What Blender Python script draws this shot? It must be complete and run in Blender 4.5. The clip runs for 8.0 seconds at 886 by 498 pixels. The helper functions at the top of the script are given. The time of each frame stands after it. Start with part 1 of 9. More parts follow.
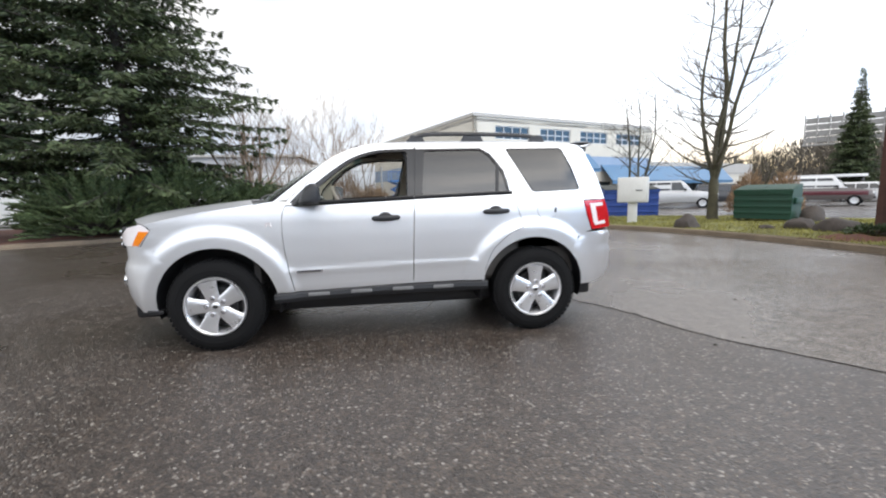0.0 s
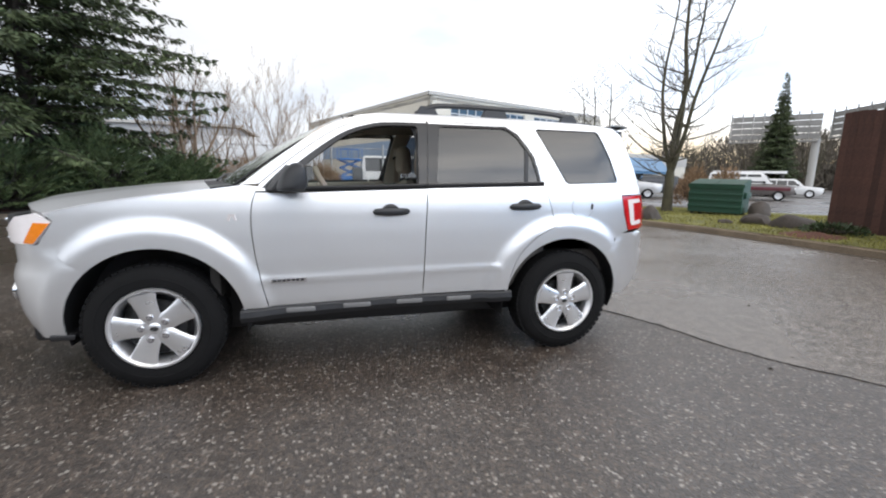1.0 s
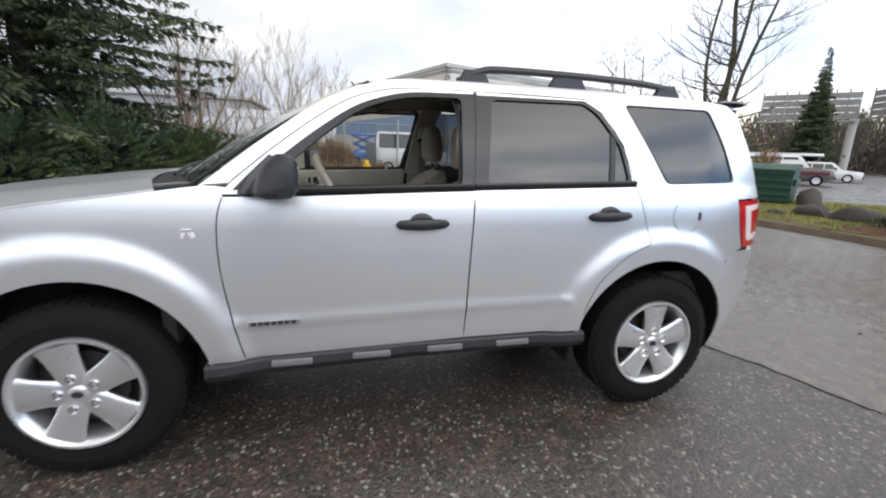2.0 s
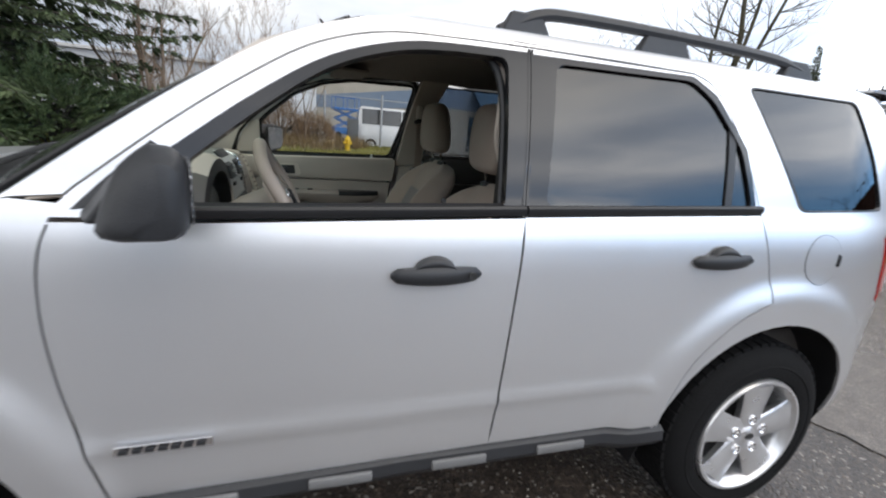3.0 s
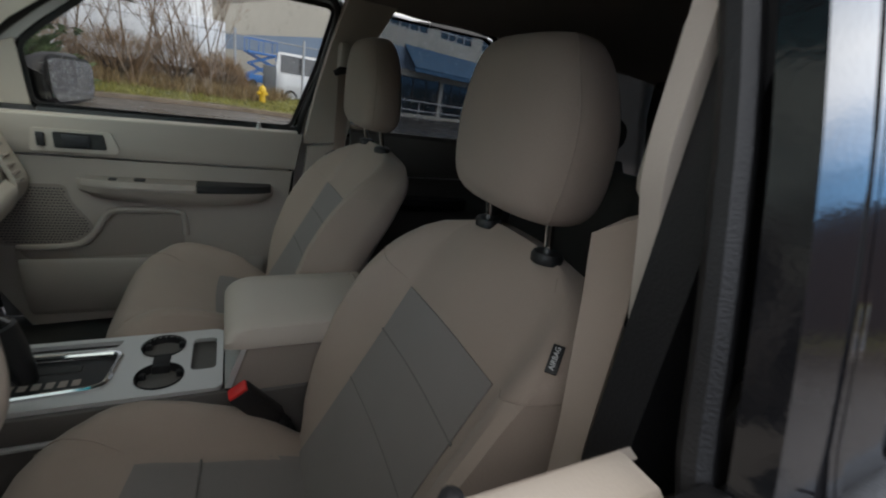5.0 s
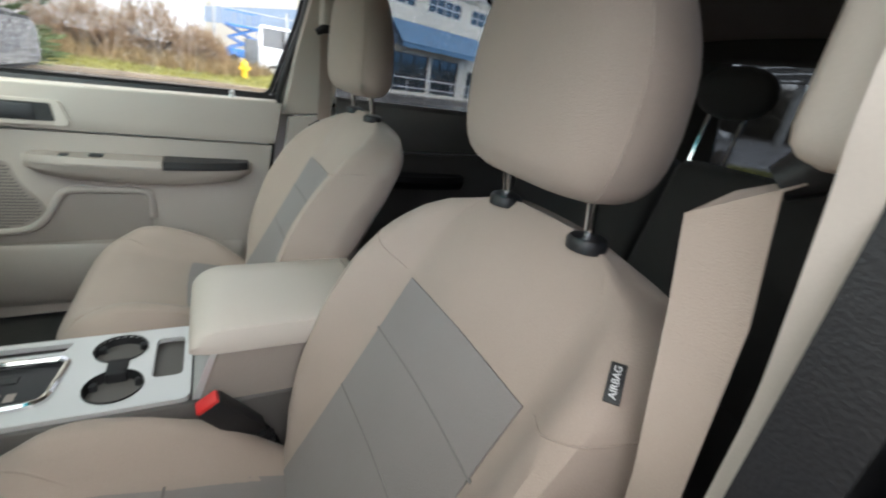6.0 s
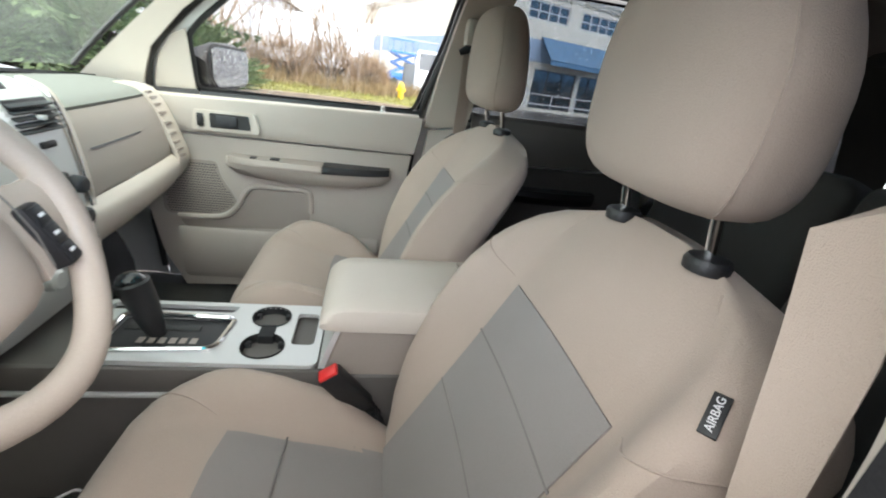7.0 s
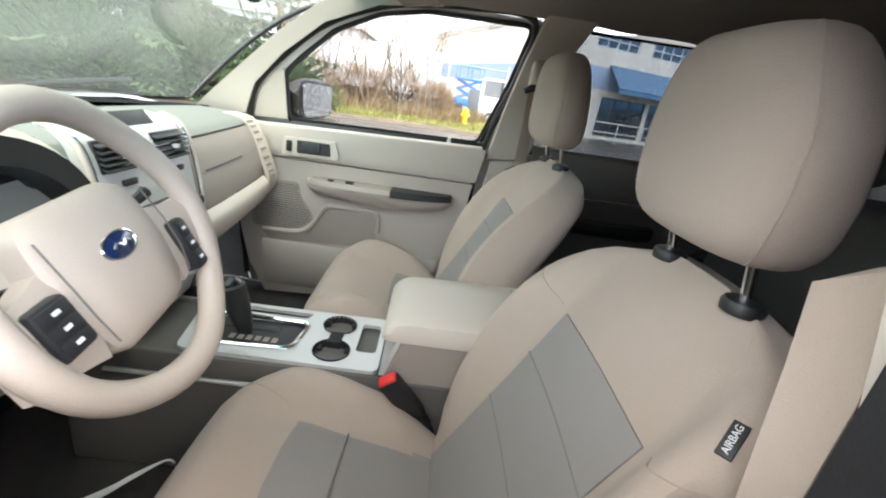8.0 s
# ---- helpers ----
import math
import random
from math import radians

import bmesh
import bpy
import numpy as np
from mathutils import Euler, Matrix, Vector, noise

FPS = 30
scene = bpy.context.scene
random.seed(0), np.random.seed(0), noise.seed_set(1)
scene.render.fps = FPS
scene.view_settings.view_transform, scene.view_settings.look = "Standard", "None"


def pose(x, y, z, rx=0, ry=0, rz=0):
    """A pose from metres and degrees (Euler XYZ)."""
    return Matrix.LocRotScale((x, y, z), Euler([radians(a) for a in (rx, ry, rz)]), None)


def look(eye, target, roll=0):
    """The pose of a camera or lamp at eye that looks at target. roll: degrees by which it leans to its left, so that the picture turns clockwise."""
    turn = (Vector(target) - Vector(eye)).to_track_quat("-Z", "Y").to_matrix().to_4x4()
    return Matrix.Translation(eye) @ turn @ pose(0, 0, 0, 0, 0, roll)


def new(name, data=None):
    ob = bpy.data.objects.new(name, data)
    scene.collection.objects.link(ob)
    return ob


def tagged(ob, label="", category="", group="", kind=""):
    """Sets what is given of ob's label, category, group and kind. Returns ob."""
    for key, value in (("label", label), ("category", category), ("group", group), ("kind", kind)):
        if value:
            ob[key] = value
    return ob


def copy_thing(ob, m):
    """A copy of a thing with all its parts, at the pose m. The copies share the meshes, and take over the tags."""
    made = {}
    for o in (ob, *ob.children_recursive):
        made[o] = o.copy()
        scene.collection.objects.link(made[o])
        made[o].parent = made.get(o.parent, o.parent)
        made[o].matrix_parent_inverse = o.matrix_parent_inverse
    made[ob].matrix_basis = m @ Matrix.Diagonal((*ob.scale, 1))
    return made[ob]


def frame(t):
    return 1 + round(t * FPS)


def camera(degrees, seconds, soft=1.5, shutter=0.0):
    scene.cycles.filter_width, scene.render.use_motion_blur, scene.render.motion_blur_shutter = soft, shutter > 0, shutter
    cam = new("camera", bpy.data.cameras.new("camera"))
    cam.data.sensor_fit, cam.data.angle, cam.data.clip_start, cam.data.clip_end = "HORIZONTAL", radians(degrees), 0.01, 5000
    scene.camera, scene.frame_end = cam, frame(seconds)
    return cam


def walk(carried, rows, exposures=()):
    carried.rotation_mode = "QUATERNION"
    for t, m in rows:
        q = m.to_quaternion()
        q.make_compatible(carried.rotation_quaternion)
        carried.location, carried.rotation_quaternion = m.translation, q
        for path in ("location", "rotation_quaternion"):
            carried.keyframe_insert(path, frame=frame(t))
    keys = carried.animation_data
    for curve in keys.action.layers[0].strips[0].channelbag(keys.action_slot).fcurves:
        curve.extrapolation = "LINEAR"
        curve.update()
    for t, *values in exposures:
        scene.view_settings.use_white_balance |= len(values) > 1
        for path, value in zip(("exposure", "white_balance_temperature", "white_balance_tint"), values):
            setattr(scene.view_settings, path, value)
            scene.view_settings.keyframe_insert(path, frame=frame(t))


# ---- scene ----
cam = camera(92.0, 8.0, soft=2.0, shutter=0.4)
PATH = [
    (0, (1.29, -4.383, 1.206), (1.582, -2.421, 0.951), -1.2),
    (0.5, (1.035, -3.993, 1.238), (1.419, -2.055, 0.926), -1.6),
    (1, (0.926, -3.545, 1.255), (1.469, -1.651, 0.914), 1.1),
    (1.5, (0.897, -3.122, 1.306), (1.461, -1.242, 0.92), 0.9),
    (1.7, (0.931, -2.94, 1.319), (1.411, -1.043, 0.906), 1.6),
    (3, (1.056, -1.85, 1.367), (1.635, -0.01, 0.838), 5.0),
    (3.5, (1.126, -1.52, 1.376), (1.781, 0.275, 0.785), 6.6),
    (4, (1.168, -1.233, 1.393), (1.992, 0.484, 0.784), 6.6),
    (4.5, (1.256, -1.034, 1.389), (2.058, 0.693, 0.779), 9.2),
    (5.8, (1.31, -0.789, 1.338), (2.344, 0.765, 0.618), 8.8),
    (6, (1.325, -0.778, 1.332), (2.257, 0.832, 0.598), 9.5),
    (6.5, (1.343, -0.774, 1.324), (1.939, 0.986, 0.584), 9.2),
    (7, (1.346, -0.812, 1.327), (1.718, 1.006, 0.579), 8.4),
    (7.5, (1.354, -0.85, 1.343), (1.556, 1.011, 0.639), 8.8),
    (8, (1.328, -0.883, 1.36), (1.439, 0.992, 0.672), 9.1),
]
walk(cam, [(t, look(eye, target, roll)) for t, eye, target, roll in PATH],
     exposures=[(0.0, 0.30), (1.0, 0.15), (1.5, 0.08), (3.0, 0.05), (4.0, 0.2), (4.7, -0.12), (5.8, 1.75), (6.5, 2.25), (8.0, 2.3)])

# ---- world and light ----
world = bpy.data.worlds.new("overcast_sky")
scene.world = world
world.use_nodes = True
wn, wl = world.node_tree.nodes, world.node_tree.links
sky = wn.new("ShaderNodeTexSky")
sky.sky_type, sky.sun_disc = "NISHITA", False
sky.sun_elevation, sky.sun_rotation = radians(69), radians(141)
sky.air_density, sky.dust_density = 1.0, 1.5
sky_gain = wn.new("ShaderNodeVectorMath")
sky_gain.operation = "SCALE"
sky_gain.inputs["Scale"].default_value = 0.12
wl.new(sky.outputs["Color"], sky_gain.inputs[0])
w_co = wn.new("ShaderNodeTexCoord")
w_map = wn.new("ShaderNodeMapping")
w_map.inputs["Scale"].default_value = (1.0, 1.0, 3.2)
w_map.inputs["Location"].default_value = (0.3, 1.1, 0.2)
wl.new(w_co.outputs["Generated"], w_map.inputs["Vector"])
w_noise = wn.new("ShaderNodeTexNoise")
w_noise.inputs["Scale"].default_value = 1.3
w_noise.inputs["Detail"].default_value = 6
wl.new(w_map.outputs["Vector"], w_noise.inputs["Vector"])
w_ramp = wn.new("ShaderNodeValToRGB")
w_ramp.color_ramp.elements[0].position, w_ramp.color_ramp.elements[0].color = 0.30, (0.47, 0.55, 0.68, 1)
w_ramp.color_ramp.elements[1].position, w_ramp.color_ramp.elements[1].color = 0.62, (1.12, 1.10, 1.08, 1)
wl.new(w_noise.outputs["Fac"], w_ramp.inputs["Fac"])
w_cover = wn.new("ShaderNodeMapRange")
w_cover.inputs["From Min"].default_value, w_cover.inputs["From Max"].default_value = 0.34, 0.76
w_cover.inputs["To Min"].default_value, w_cover.inputs["To Max"].default_value = 0.55, 0.97
w_sep = wn.new("ShaderNodeSeparateXYZ")
wl.new(w_co.outputs["Generated"], w_sep.inputs["Vector"])
w_low = wn.new("ShaderNodeMath")
w_low.operation = "MULTIPLY_ADD"
w_low.inputs[1].default_value = 1.10
wl.new(w_sep.outputs["Z"], w_low.inputs[0])
wl.new(w_noise.outputs["Fac"], w_low.inputs[2])
w_south = wn.new("ShaderNodeMath")
w_south.operation = "MULTIPLY_ADD"
w_south.inputs[1].default_value = 0.55
wl.new(w_sep.outputs["Y"], w_south.inputs[0])
wl.new(w_low.outputs[0], w_south.inputs[2])
wl.new(w_south.outputs[0], w_cover.inputs["Value"])
w_mix = wn.new("ShaderNodeMix")
w_mix.data_type = "RGBA"
wl.new(w_cover.outputs["Result"], w_mix.inputs["Factor"])
wl.new(sky_gain.outputs["Vector"], w_mix.inputs["A"])
w_east = wn.new("ShaderNodeMapRange")
w_east.inputs["From Min"].default_value, w_east.inputs["From Max"].default_value = -0.8, 0.9
w_east.inputs["To Min"].default_value, w_east.inputs["To Max"].default_value = 0.66, 1.90
wl.new(w_sep.outputs["X"], w_east.inputs["Value"])
w_side = wn.new("ShaderNodeVectorMath")
w_side.operation = "SCALE"
wl.new(w_ramp.outputs["Color"], w_side.inputs[0])
wl.new(w_east.outputs["Result"], w_side.inputs["Scale"])
w_back = wn.new("ShaderNodeMapRange")
w_back.inputs["From Min"].default_value, w_back.inputs["From Max"].default_value = -0.5, 0.6
w_back.inputs["To Min"].default_value, w_back.inputs["To Max"].default_value = 1.85, 0.50
wl.new(w_sep.outputs["Y"], w_back.inputs["Value"])
w_front = wn.new("ShaderNodeVectorMath")
w_front.operation = "SCALE"
wl.new(w_side.outputs["Vector"], w_front.inputs[0])
wl.new(w_back.outputs["Result"], w_front.inputs["Scale"])
w_top = wn.new("ShaderNodeMapRange")
w_top.inputs["From Min"].default_value, w_top.inputs["From Max"].default_value = 0.28, 0.80
w_top.inputs["To Min"].default_value, w_top.inputs["To Max"].default_value = 1.22, 0.46
wl.new(w_sep.outputs["Z"], w_top.inputs["Value"])
w_dome = wn.new("ShaderNodeVectorMath")
w_dome.operation = "SCALE"
wl.new(w_front.outputs["Vector"], w_dome.inputs[0])
wl.new(w_top.outputs["Result"], w_dome.inputs["Scale"])
wl.new(w_dome.outputs["Vector"], w_mix.inputs["B"])
# clear blue gap under the cloud deck, low towards the south-east
gap_z, gap_y, gap_m = wn.new("ShaderNodeMapRange"), wn.new("ShaderNodeMapRange"), wn.new("ShaderNodeMath")
gap_z.interpolation_type = gap_y.interpolation_type = "SMOOTHSTEP"
gap_z.inputs["From Min"].default_value, gap_z.inputs["From Max"].default_value = 0.34, 0.15
gap_y.inputs["From Min"].default_value, gap_y.inputs["From Max"].default_value = 0.15, -0.20
gap_n = wn.new("ShaderNodeMath")
gap_n.operation = "MULTIPLY_ADD"
gap_n.inputs[1].default_value = 0.22
wl.new(w_noise.outputs["Fac"], gap_n.inputs[0])
wl.new(w_sep.outputs["Z"], gap_n.inputs[2])
gap_s = wn.new("ShaderNodeMath")
gap_s.operation = "SUBTRACT"
gap_s.inputs[1].default_value = 0.11
wl.new(gap_n.outputs[0], gap_s.inputs[0])
wl.new(gap_s.outputs[0], gap_z.inputs["Value"])
wl.new(w_sep.outputs["Y"], gap_y.inputs["Value"])
gap_x, gap_xy = wn.new("ShaderNodeMapRange"), wn.new("ShaderNodeMath")
gap_x.interpolation_type = "SMOOTHSTEP"
gap_x.inputs["From Min"].default_value, gap_x.inputs["From Max"].default_value = 0.05, 0.55
gap_xy.operation = gap_m.operation = "MULTIPLY"
wl.new(w_sep.outputs["X"], gap_x.inputs["Value"])
wl.new(gap_z.outputs["Result"], gap_xy.inputs[0])
wl.new(gap_x.outputs["Result"], gap_xy.inputs[1])
wl.new(gap_xy.outputs[0], gap_m.inputs[0])
wl.new(gap_y.outputs["Result"], gap_m.inputs[1])
clear = wn.new("ShaderNodeMix")
clear.data_type = "RGBA"
clear.inputs["B"].default_value = (0.42, 0.90, 1.60, 1)
wl.new(gap_m.outputs[0], clear.inputs["Factor"])
wl.new(w_mix.outputs["Result"], clear.inputs["A"])
# warm light along the horizon towards the north-east
glow_z, glow_x, glow_y, glow_a, glow_b = [wn.new("ShaderNodeMapRange") for _ in range(3)] + [wn.new("ShaderNodeMath") for _ in range(2)]
for g_node, g_lo, g_hi, axis_out in ((glow_z, 0.125, 0.03, "Z"), (glow_x, 0.45, 0.72, "X"), (glow_y, 0.30, 0.52, "Y")):
    g_node.interpolation_type = "SMOOTHSTEP"
    g_node.inputs["From Min"].default_value, g_node.inputs["From Max"].default_value = g_lo, g_hi
    wl.new(w_sep.outputs[axis_out], g_node.inputs["Value"])
glow_a.operation = glow_b.operation = "MULTIPLY"
wl.new(glow_z.outputs["Result"], glow_a.inputs[0])
wl.new(glow_x.outputs["Result"], glow_a.inputs[1])
wl.new(glow_a.outputs[0], glow_b.inputs[0])
wl.new(glow_y.outputs["Result"], glow_b.inputs[1])
dusk = wn.new("ShaderNodeMix")
dusk.data_type = "RGBA"
dusk.inputs["B"].default_value = (0.66, 0.52, 0.31, 1)
wl.new(glow_b.outputs[0], dusk.inputs["Factor"])
wl.new(clear.outputs["Result"], dusk.inputs["A"])
wl.new(dusk.outputs["Result"], wn["Background"].inputs["Color"])
wn["Background"].inputs["Strength"].default_value = 1.55

sun_data = bpy.data.lights.new("sun", "SUN")
sun_data.energy, sun_data.angle, sun_data.color = 0.5, radians(20), (1.0, 0.88, 0.74)
sun = new("sun", sun_data)
sun.matrix_basis = look((4, -5, 17), (0, 0, 0))


# ---- materials ----
def mat(name, color, rough=0.6, metal=0.0, vary=0.15, scale=6.0, fine=60.0, bump=0.1, coat=0.0, rvary=0.1,
        random_each=0.0, spec=0.5, tint=None, bump_scale=None, sheen=0.0, island=False):
    """A surface with mottling at two scales, a little uneven gloss and fine relief."""
    m = bpy.data.materials.new(name)
    m.use_nodes = True
    n, l = m.node_tree.nodes, m.node_tree.links
    b = n["Principled BSDF"]
    co = n.new("ShaderNodeTexCoord")
    big, small = n.new("ShaderNodeTexNoise"), n.new("ShaderNodeTexNoise")
    big.inputs["Scale"].default_value, big.inputs["Detail"].default_value = scale, 4
    small.inputs["Scale"].default_value, small.inputs["Detail"].default_value = fine, 3
    for t in (big, small):
        l.new(co.outputs["Object"], t.inputs["Vector"])
    add = n.new("ShaderNodeMath")
    add.operation = "ADD"
    l.new(big.outputs["Fac"], add.inputs[0])
    l.new(small.outputs["Fac"], add.inputs[1])
    ramp = n.new("ShaderNodeValToRGB")
    lo = [c * (1 - vary) for c in color]
    hi = [min(1, c * (1 + vary)) for c in (tint or color)]
    ramp.color_ramp.elements[0].position, ramp.color_ramp.elements[1].position = 0.32, 0.68
    ramp.color_ramp.elements[0].color, ramp.color_ramp.elements[1].color = (*lo, 1), (*hi, 1)
    half = n.new("ShaderNodeMath")
    half.operation = "MULTIPLY"
    half.inputs[1].default_value = 0.5
    l.new(add.outputs[0], half.inputs[0])
    l.new(half.outputs[0], ramp.inputs["Fac"])
    out = ramp.outputs["Color"]
    if random_each:
        hsv = n.new("ShaderNodeHueSaturation")
        if island:
            info = n.new("ShaderNodeNewGeometry")
            rnd = info.outputs["Random Per Island"]
        else:
            info = n.new("ShaderNodeObjectInfo")
            rnd = info.outputs["Random"]
        rng = n.new("ShaderNodeMapRange")
        rng.inputs["To Min"].default_value, rng.inputs["To Max"].default_value = 1 - random_each, 1 + random_each
        l.new(rnd, rng.inputs["Value"])
        l.new(rng.outputs["Result"], hsv.inputs["Value"])
        l.new(out, hsv.inputs["Color"])
        out = hsv.outputs["Color"]
    l.new(out, b.inputs["Base Color"])
    rr = n.new("ShaderNodeMapRange")
    rr.inputs["To Min"].default_value, rr.inputs["To Max"].default_value = max(0.02, rough - rvary), min(1, rough + rvary)
    l.new(big.outputs["Fac"], rr.inputs["Value"])
    l.new(rr.outputs["Result"], b.inputs["Roughness"])
    b.inputs["Metallic"].default_value = metal
    b.inputs["Specular IOR Level"].default_value = spec
    b.inputs["Coat Weight"].default_value = coat
    b.inputs["Coat Roughness"].default_value = 0.06
    b.inputs["Sheen Weight"].default_value = sheen
    if bump:
        bp = n.new("ShaderNodeBump")
        bp.inputs["Strength"].default_value = bump
        bp.inputs["Distance"].default_value = 0.01
        src = small
        if bump_scale:
            src = n.new("ShaderNodeTexNoise")
            src.inputs["Scale"].default_value, src.inputs["Detail"].default_value = bump_scale, 3
            l.new(co.outputs["Object"], src.inputs["Vector"])
        l.new(src.outputs["Fac"], bp.inputs["Height"])
        l.new(bp.outputs["Normal"], b.inputs["Normal"])
    return m


def glass(name, tint=(0.9, 0.95, 0.93), alpha=0.12, rough=0.01, drops=False, veil=0.0):
    """Thin pane: clear transmission with a mirror-like gloss by Fresnel, and a pale veil painted in for dashboard
    reflections.
    """
    m = bpy.data.materials.new(name)
    m.use_nodes = True
    n, l = m.node_tree.nodes, m.node_tree.links
    n.remove(n["Principled BSDF"])
    tr, gl, mix = n.new("ShaderNodeBsdfTransparent"), n.new("ShaderNodeBsdfGlossy"), n.new("ShaderNodeMixShader")
    lw, pw, fr = n.new("ShaderNodeLayerWeight"), n.new("ShaderNodeMath"), n.new("ShaderNodeMath")
    lw.inputs["Blend"].default_value = 0.5
    pw.operation, fr.operation = "POWER", "MULTIPLY_ADD"
    pw.inputs[1].default_value = 5.0
    fr.inputs[1].default_value, fr.inputs[2].default_value = 1 - alpha, alpha
    l.new(lw.outputs["Facing"], pw.inputs[0])
    l.new(pw.outputs[0], fr.inputs[0])
    tr.inputs["Color"].default_value = (*tint, 1)
    gl.inputs["Roughness"].default_value = rough
    gl.inputs["Color"].default_value = (1, 1, 1, 1)
    if drops:
        co, vo, bp = n.new("ShaderNodeTexCoord"), n.new("ShaderNodeTexVoronoi"), n.new("ShaderNodeBump")
        vo.inputs["Scale"].default_value = 55
        l.new(co.outputs["Object"], vo.inputs["Vector"])
        cut = n.new("ShaderNodeMapRange")
        cut.inputs["From Min"].default_value, cut.inputs["From Max"].default_value = 0.12, 0.30
        cut.inputs["To Min"].default_value, cut.inputs["To Max"].default_value = 1.0, 0.0
        l.new(vo.outputs["Distance"], cut.inputs["Value"])
        pick = n.new("ShaderNodeTexNoise")
        pick.inputs["Scale"].default_value = 14
        l.new(co.outputs["Object"], pick.inputs["Vector"])
        gate = n.new("ShaderNodeMapRange")
        gate.inputs["From Min"].default_value, gate.inputs["From Max"].default_value = 0.52, 0.58
        l.new(pick.outputs["Fac"], gate.inputs["Value"])
        dm = n.new("ShaderNodeMath")
        dm.operation = "MULTIPLY"
        l.new(cut.outputs["Result"], dm.inputs[0])
        l.new(gate.outputs["Result"], dm.inputs[1])
        l.new(dm.outputs[0], bp.inputs["Height"])
        bp.inputs["Distance"].default_value = 0.004
        l.new(bp.outputs["Normal"], gl.inputs["Normal"])
        mx = n.new("ShaderNodeMath")
        mx.operation = "MULTIPLY_ADD"
        mx.inputs[1].default_value = 0.16
        l.new(dm.outputs[0], mx.inputs[0])
        l.new(fr.outputs[0], mx.inputs[2])
        l.new(mx.outputs[0], mix.inputs["Fac"])
    else:
        l.new(fr.outputs[0], mix.inputs["Fac"])
    l.new(tr.outputs[0], mix.inputs[1])
    l.new(gl.outputs[0], mix.inputs[2])
    out = mix.outputs[0]
    # translucent layer stands in for the whitish dashboard reflection in the glass
    if veil:
        veil_bsdf, dmix = n.new("ShaderNodeBsdfTranslucent"), n.new("ShaderNodeMixShader")
        veil_bsdf.inputs["Color"].default_value = (0.75, 0.80, 0.76, 1)
        dco, dno, dr = n.new("ShaderNodeTexCoord"), n.new("ShaderNodeTexNoise"), n.new("ShaderNodeMapRange")
        dno.inputs["Scale"].default_value, dno.inputs["Detail"].default_value = 4.0, 5
        dr.inputs["To Min"].default_value, dr.inputs["To Max"].default_value = veil * 0.4, veil * 1.6
        l.new(dco.outputs["Object"], dno.inputs["Vector"])
        l.new(dno.outputs["Fac"], dr.inputs["Value"])
        l.new(dr.outputs["Result"], dmix.inputs["Fac"])
        l.new(out, dmix.inputs[1])
        l.new(veil_bsdf.outputs[0], dmix.inputs[2])
        out = dmix.outputs[0]
    l.new(out, n["Material Output"].inputs["Surface"])
    return m


PAINT = mat("silver_paint", (0.79, 0.795, 0.81), 0.41, 0.80, vary=0.03, scale=1.2, fine=900, bump=0.0, coat=0.6, rvary=0.04)
BLACK_TRIM = mat("black_trim", (0.013, 0.013, 0.0145), 0.45, vary=0.25, scale=5, fine=400, bump=0.12)
PILLAR_BLACK = mat("pillar_black", (0.012, 0.012, 0.014), 0.09, vary=0.15, scale=4, fine=200, bump=0.02)
GREY_PLASTIC = mat("grey_plastic", (0.024, 0.025, 0.028), 0.5, vary=0.2, scale=5, fine=350, bump=0.15)
RUBBER = mat("tyre_rubber", (0.0085, 0.0085, 0.009), 0.85, vary=0.3, scale=8, fine=120, bump=0.2, spec=0.18)
ALLOY = mat("alloy", (0.80, 0.80, 0.81), 0.30, 0.85, vary=0.06, scale=9, fine=300, bump=0.02)
CHROME = mat("chrome", (0.80, 0.80, 0.82), 0.10, 1.0, vary=0.03, scale=5, fine=50, bump=0.0, rvary=0.04)
STEEL_DARK = mat("dark_steel", (0.05, 0.05, 0.05), 0.6, 0.5, vary=0.3, scale=10, bump=0.2)
BEIGE = mat("beige_plastic", (0.44, 0.385, 0.335), 0.55, vary=0.04, scale=3, fine=450, bump=0.10)
CREAM = mat("cream_plastic", (0.55, 0.488, 0.425), 0.5, vary=0.03, scale=3, fine=450, bump=0.06)
FABRIC = mat("beige_fabric", (0.395, 0.318, 0.268), 0.95, vary=0.07, scale=5, fine=700, bump=0.25, sheen=0.15, spec=0.2)
CUP_BLACK = mat("cup_black", (0.007, 0.007, 0.008), 0.6, vary=0.1, scale=8, fine=200, bump=0.05)
FABRIC_GREY = mat("grey_fabric", (0.264, 0.240, 0.230), 0.95, vary=0.08, scale=5, fine=700, bump=0.3, sheen=0.12, spec=0.2)
SEAM = mat("seam_thread", (0.20, 0.182, 0.174), 0.9, vary=0.05, scale=5, fine=500, bump=0.1)
TAUPE = mat("taupe_plastic", (0.315, 0.268, 0.235), 0.55, vary=0.05, scale=3, fine=450, bump=0.12)
SILVER_TRIM = mat("silver_trim", (0.62, 0.62, 0.61), 0.38, 0.35, vary=0.03, scale=3, fine=500, bump=0.02)
CARPET = mat("carpet", (0.045, 0.042, 0.040), 0.98, vary=0.3, scale=12, fine=300, bump=0.5)
HEADLINER = mat("headliner", (0.27, 0.236, 0.208), 0.95, vary=0.04, scale=3, fine=500, bump=0.2)
RED_LENS = mat("red_lens", (0.55, 0.015, 0.02), 0.15, vary=0.1, scale=30, fine=200, bump=0.05, coat=0.8)
WHITE_LENS = mat("white_lens", (0.85, 0.80, 0.80), 0.15, vary=0.05, scale=30, fine=200, bump=0.05, coat=0.8)
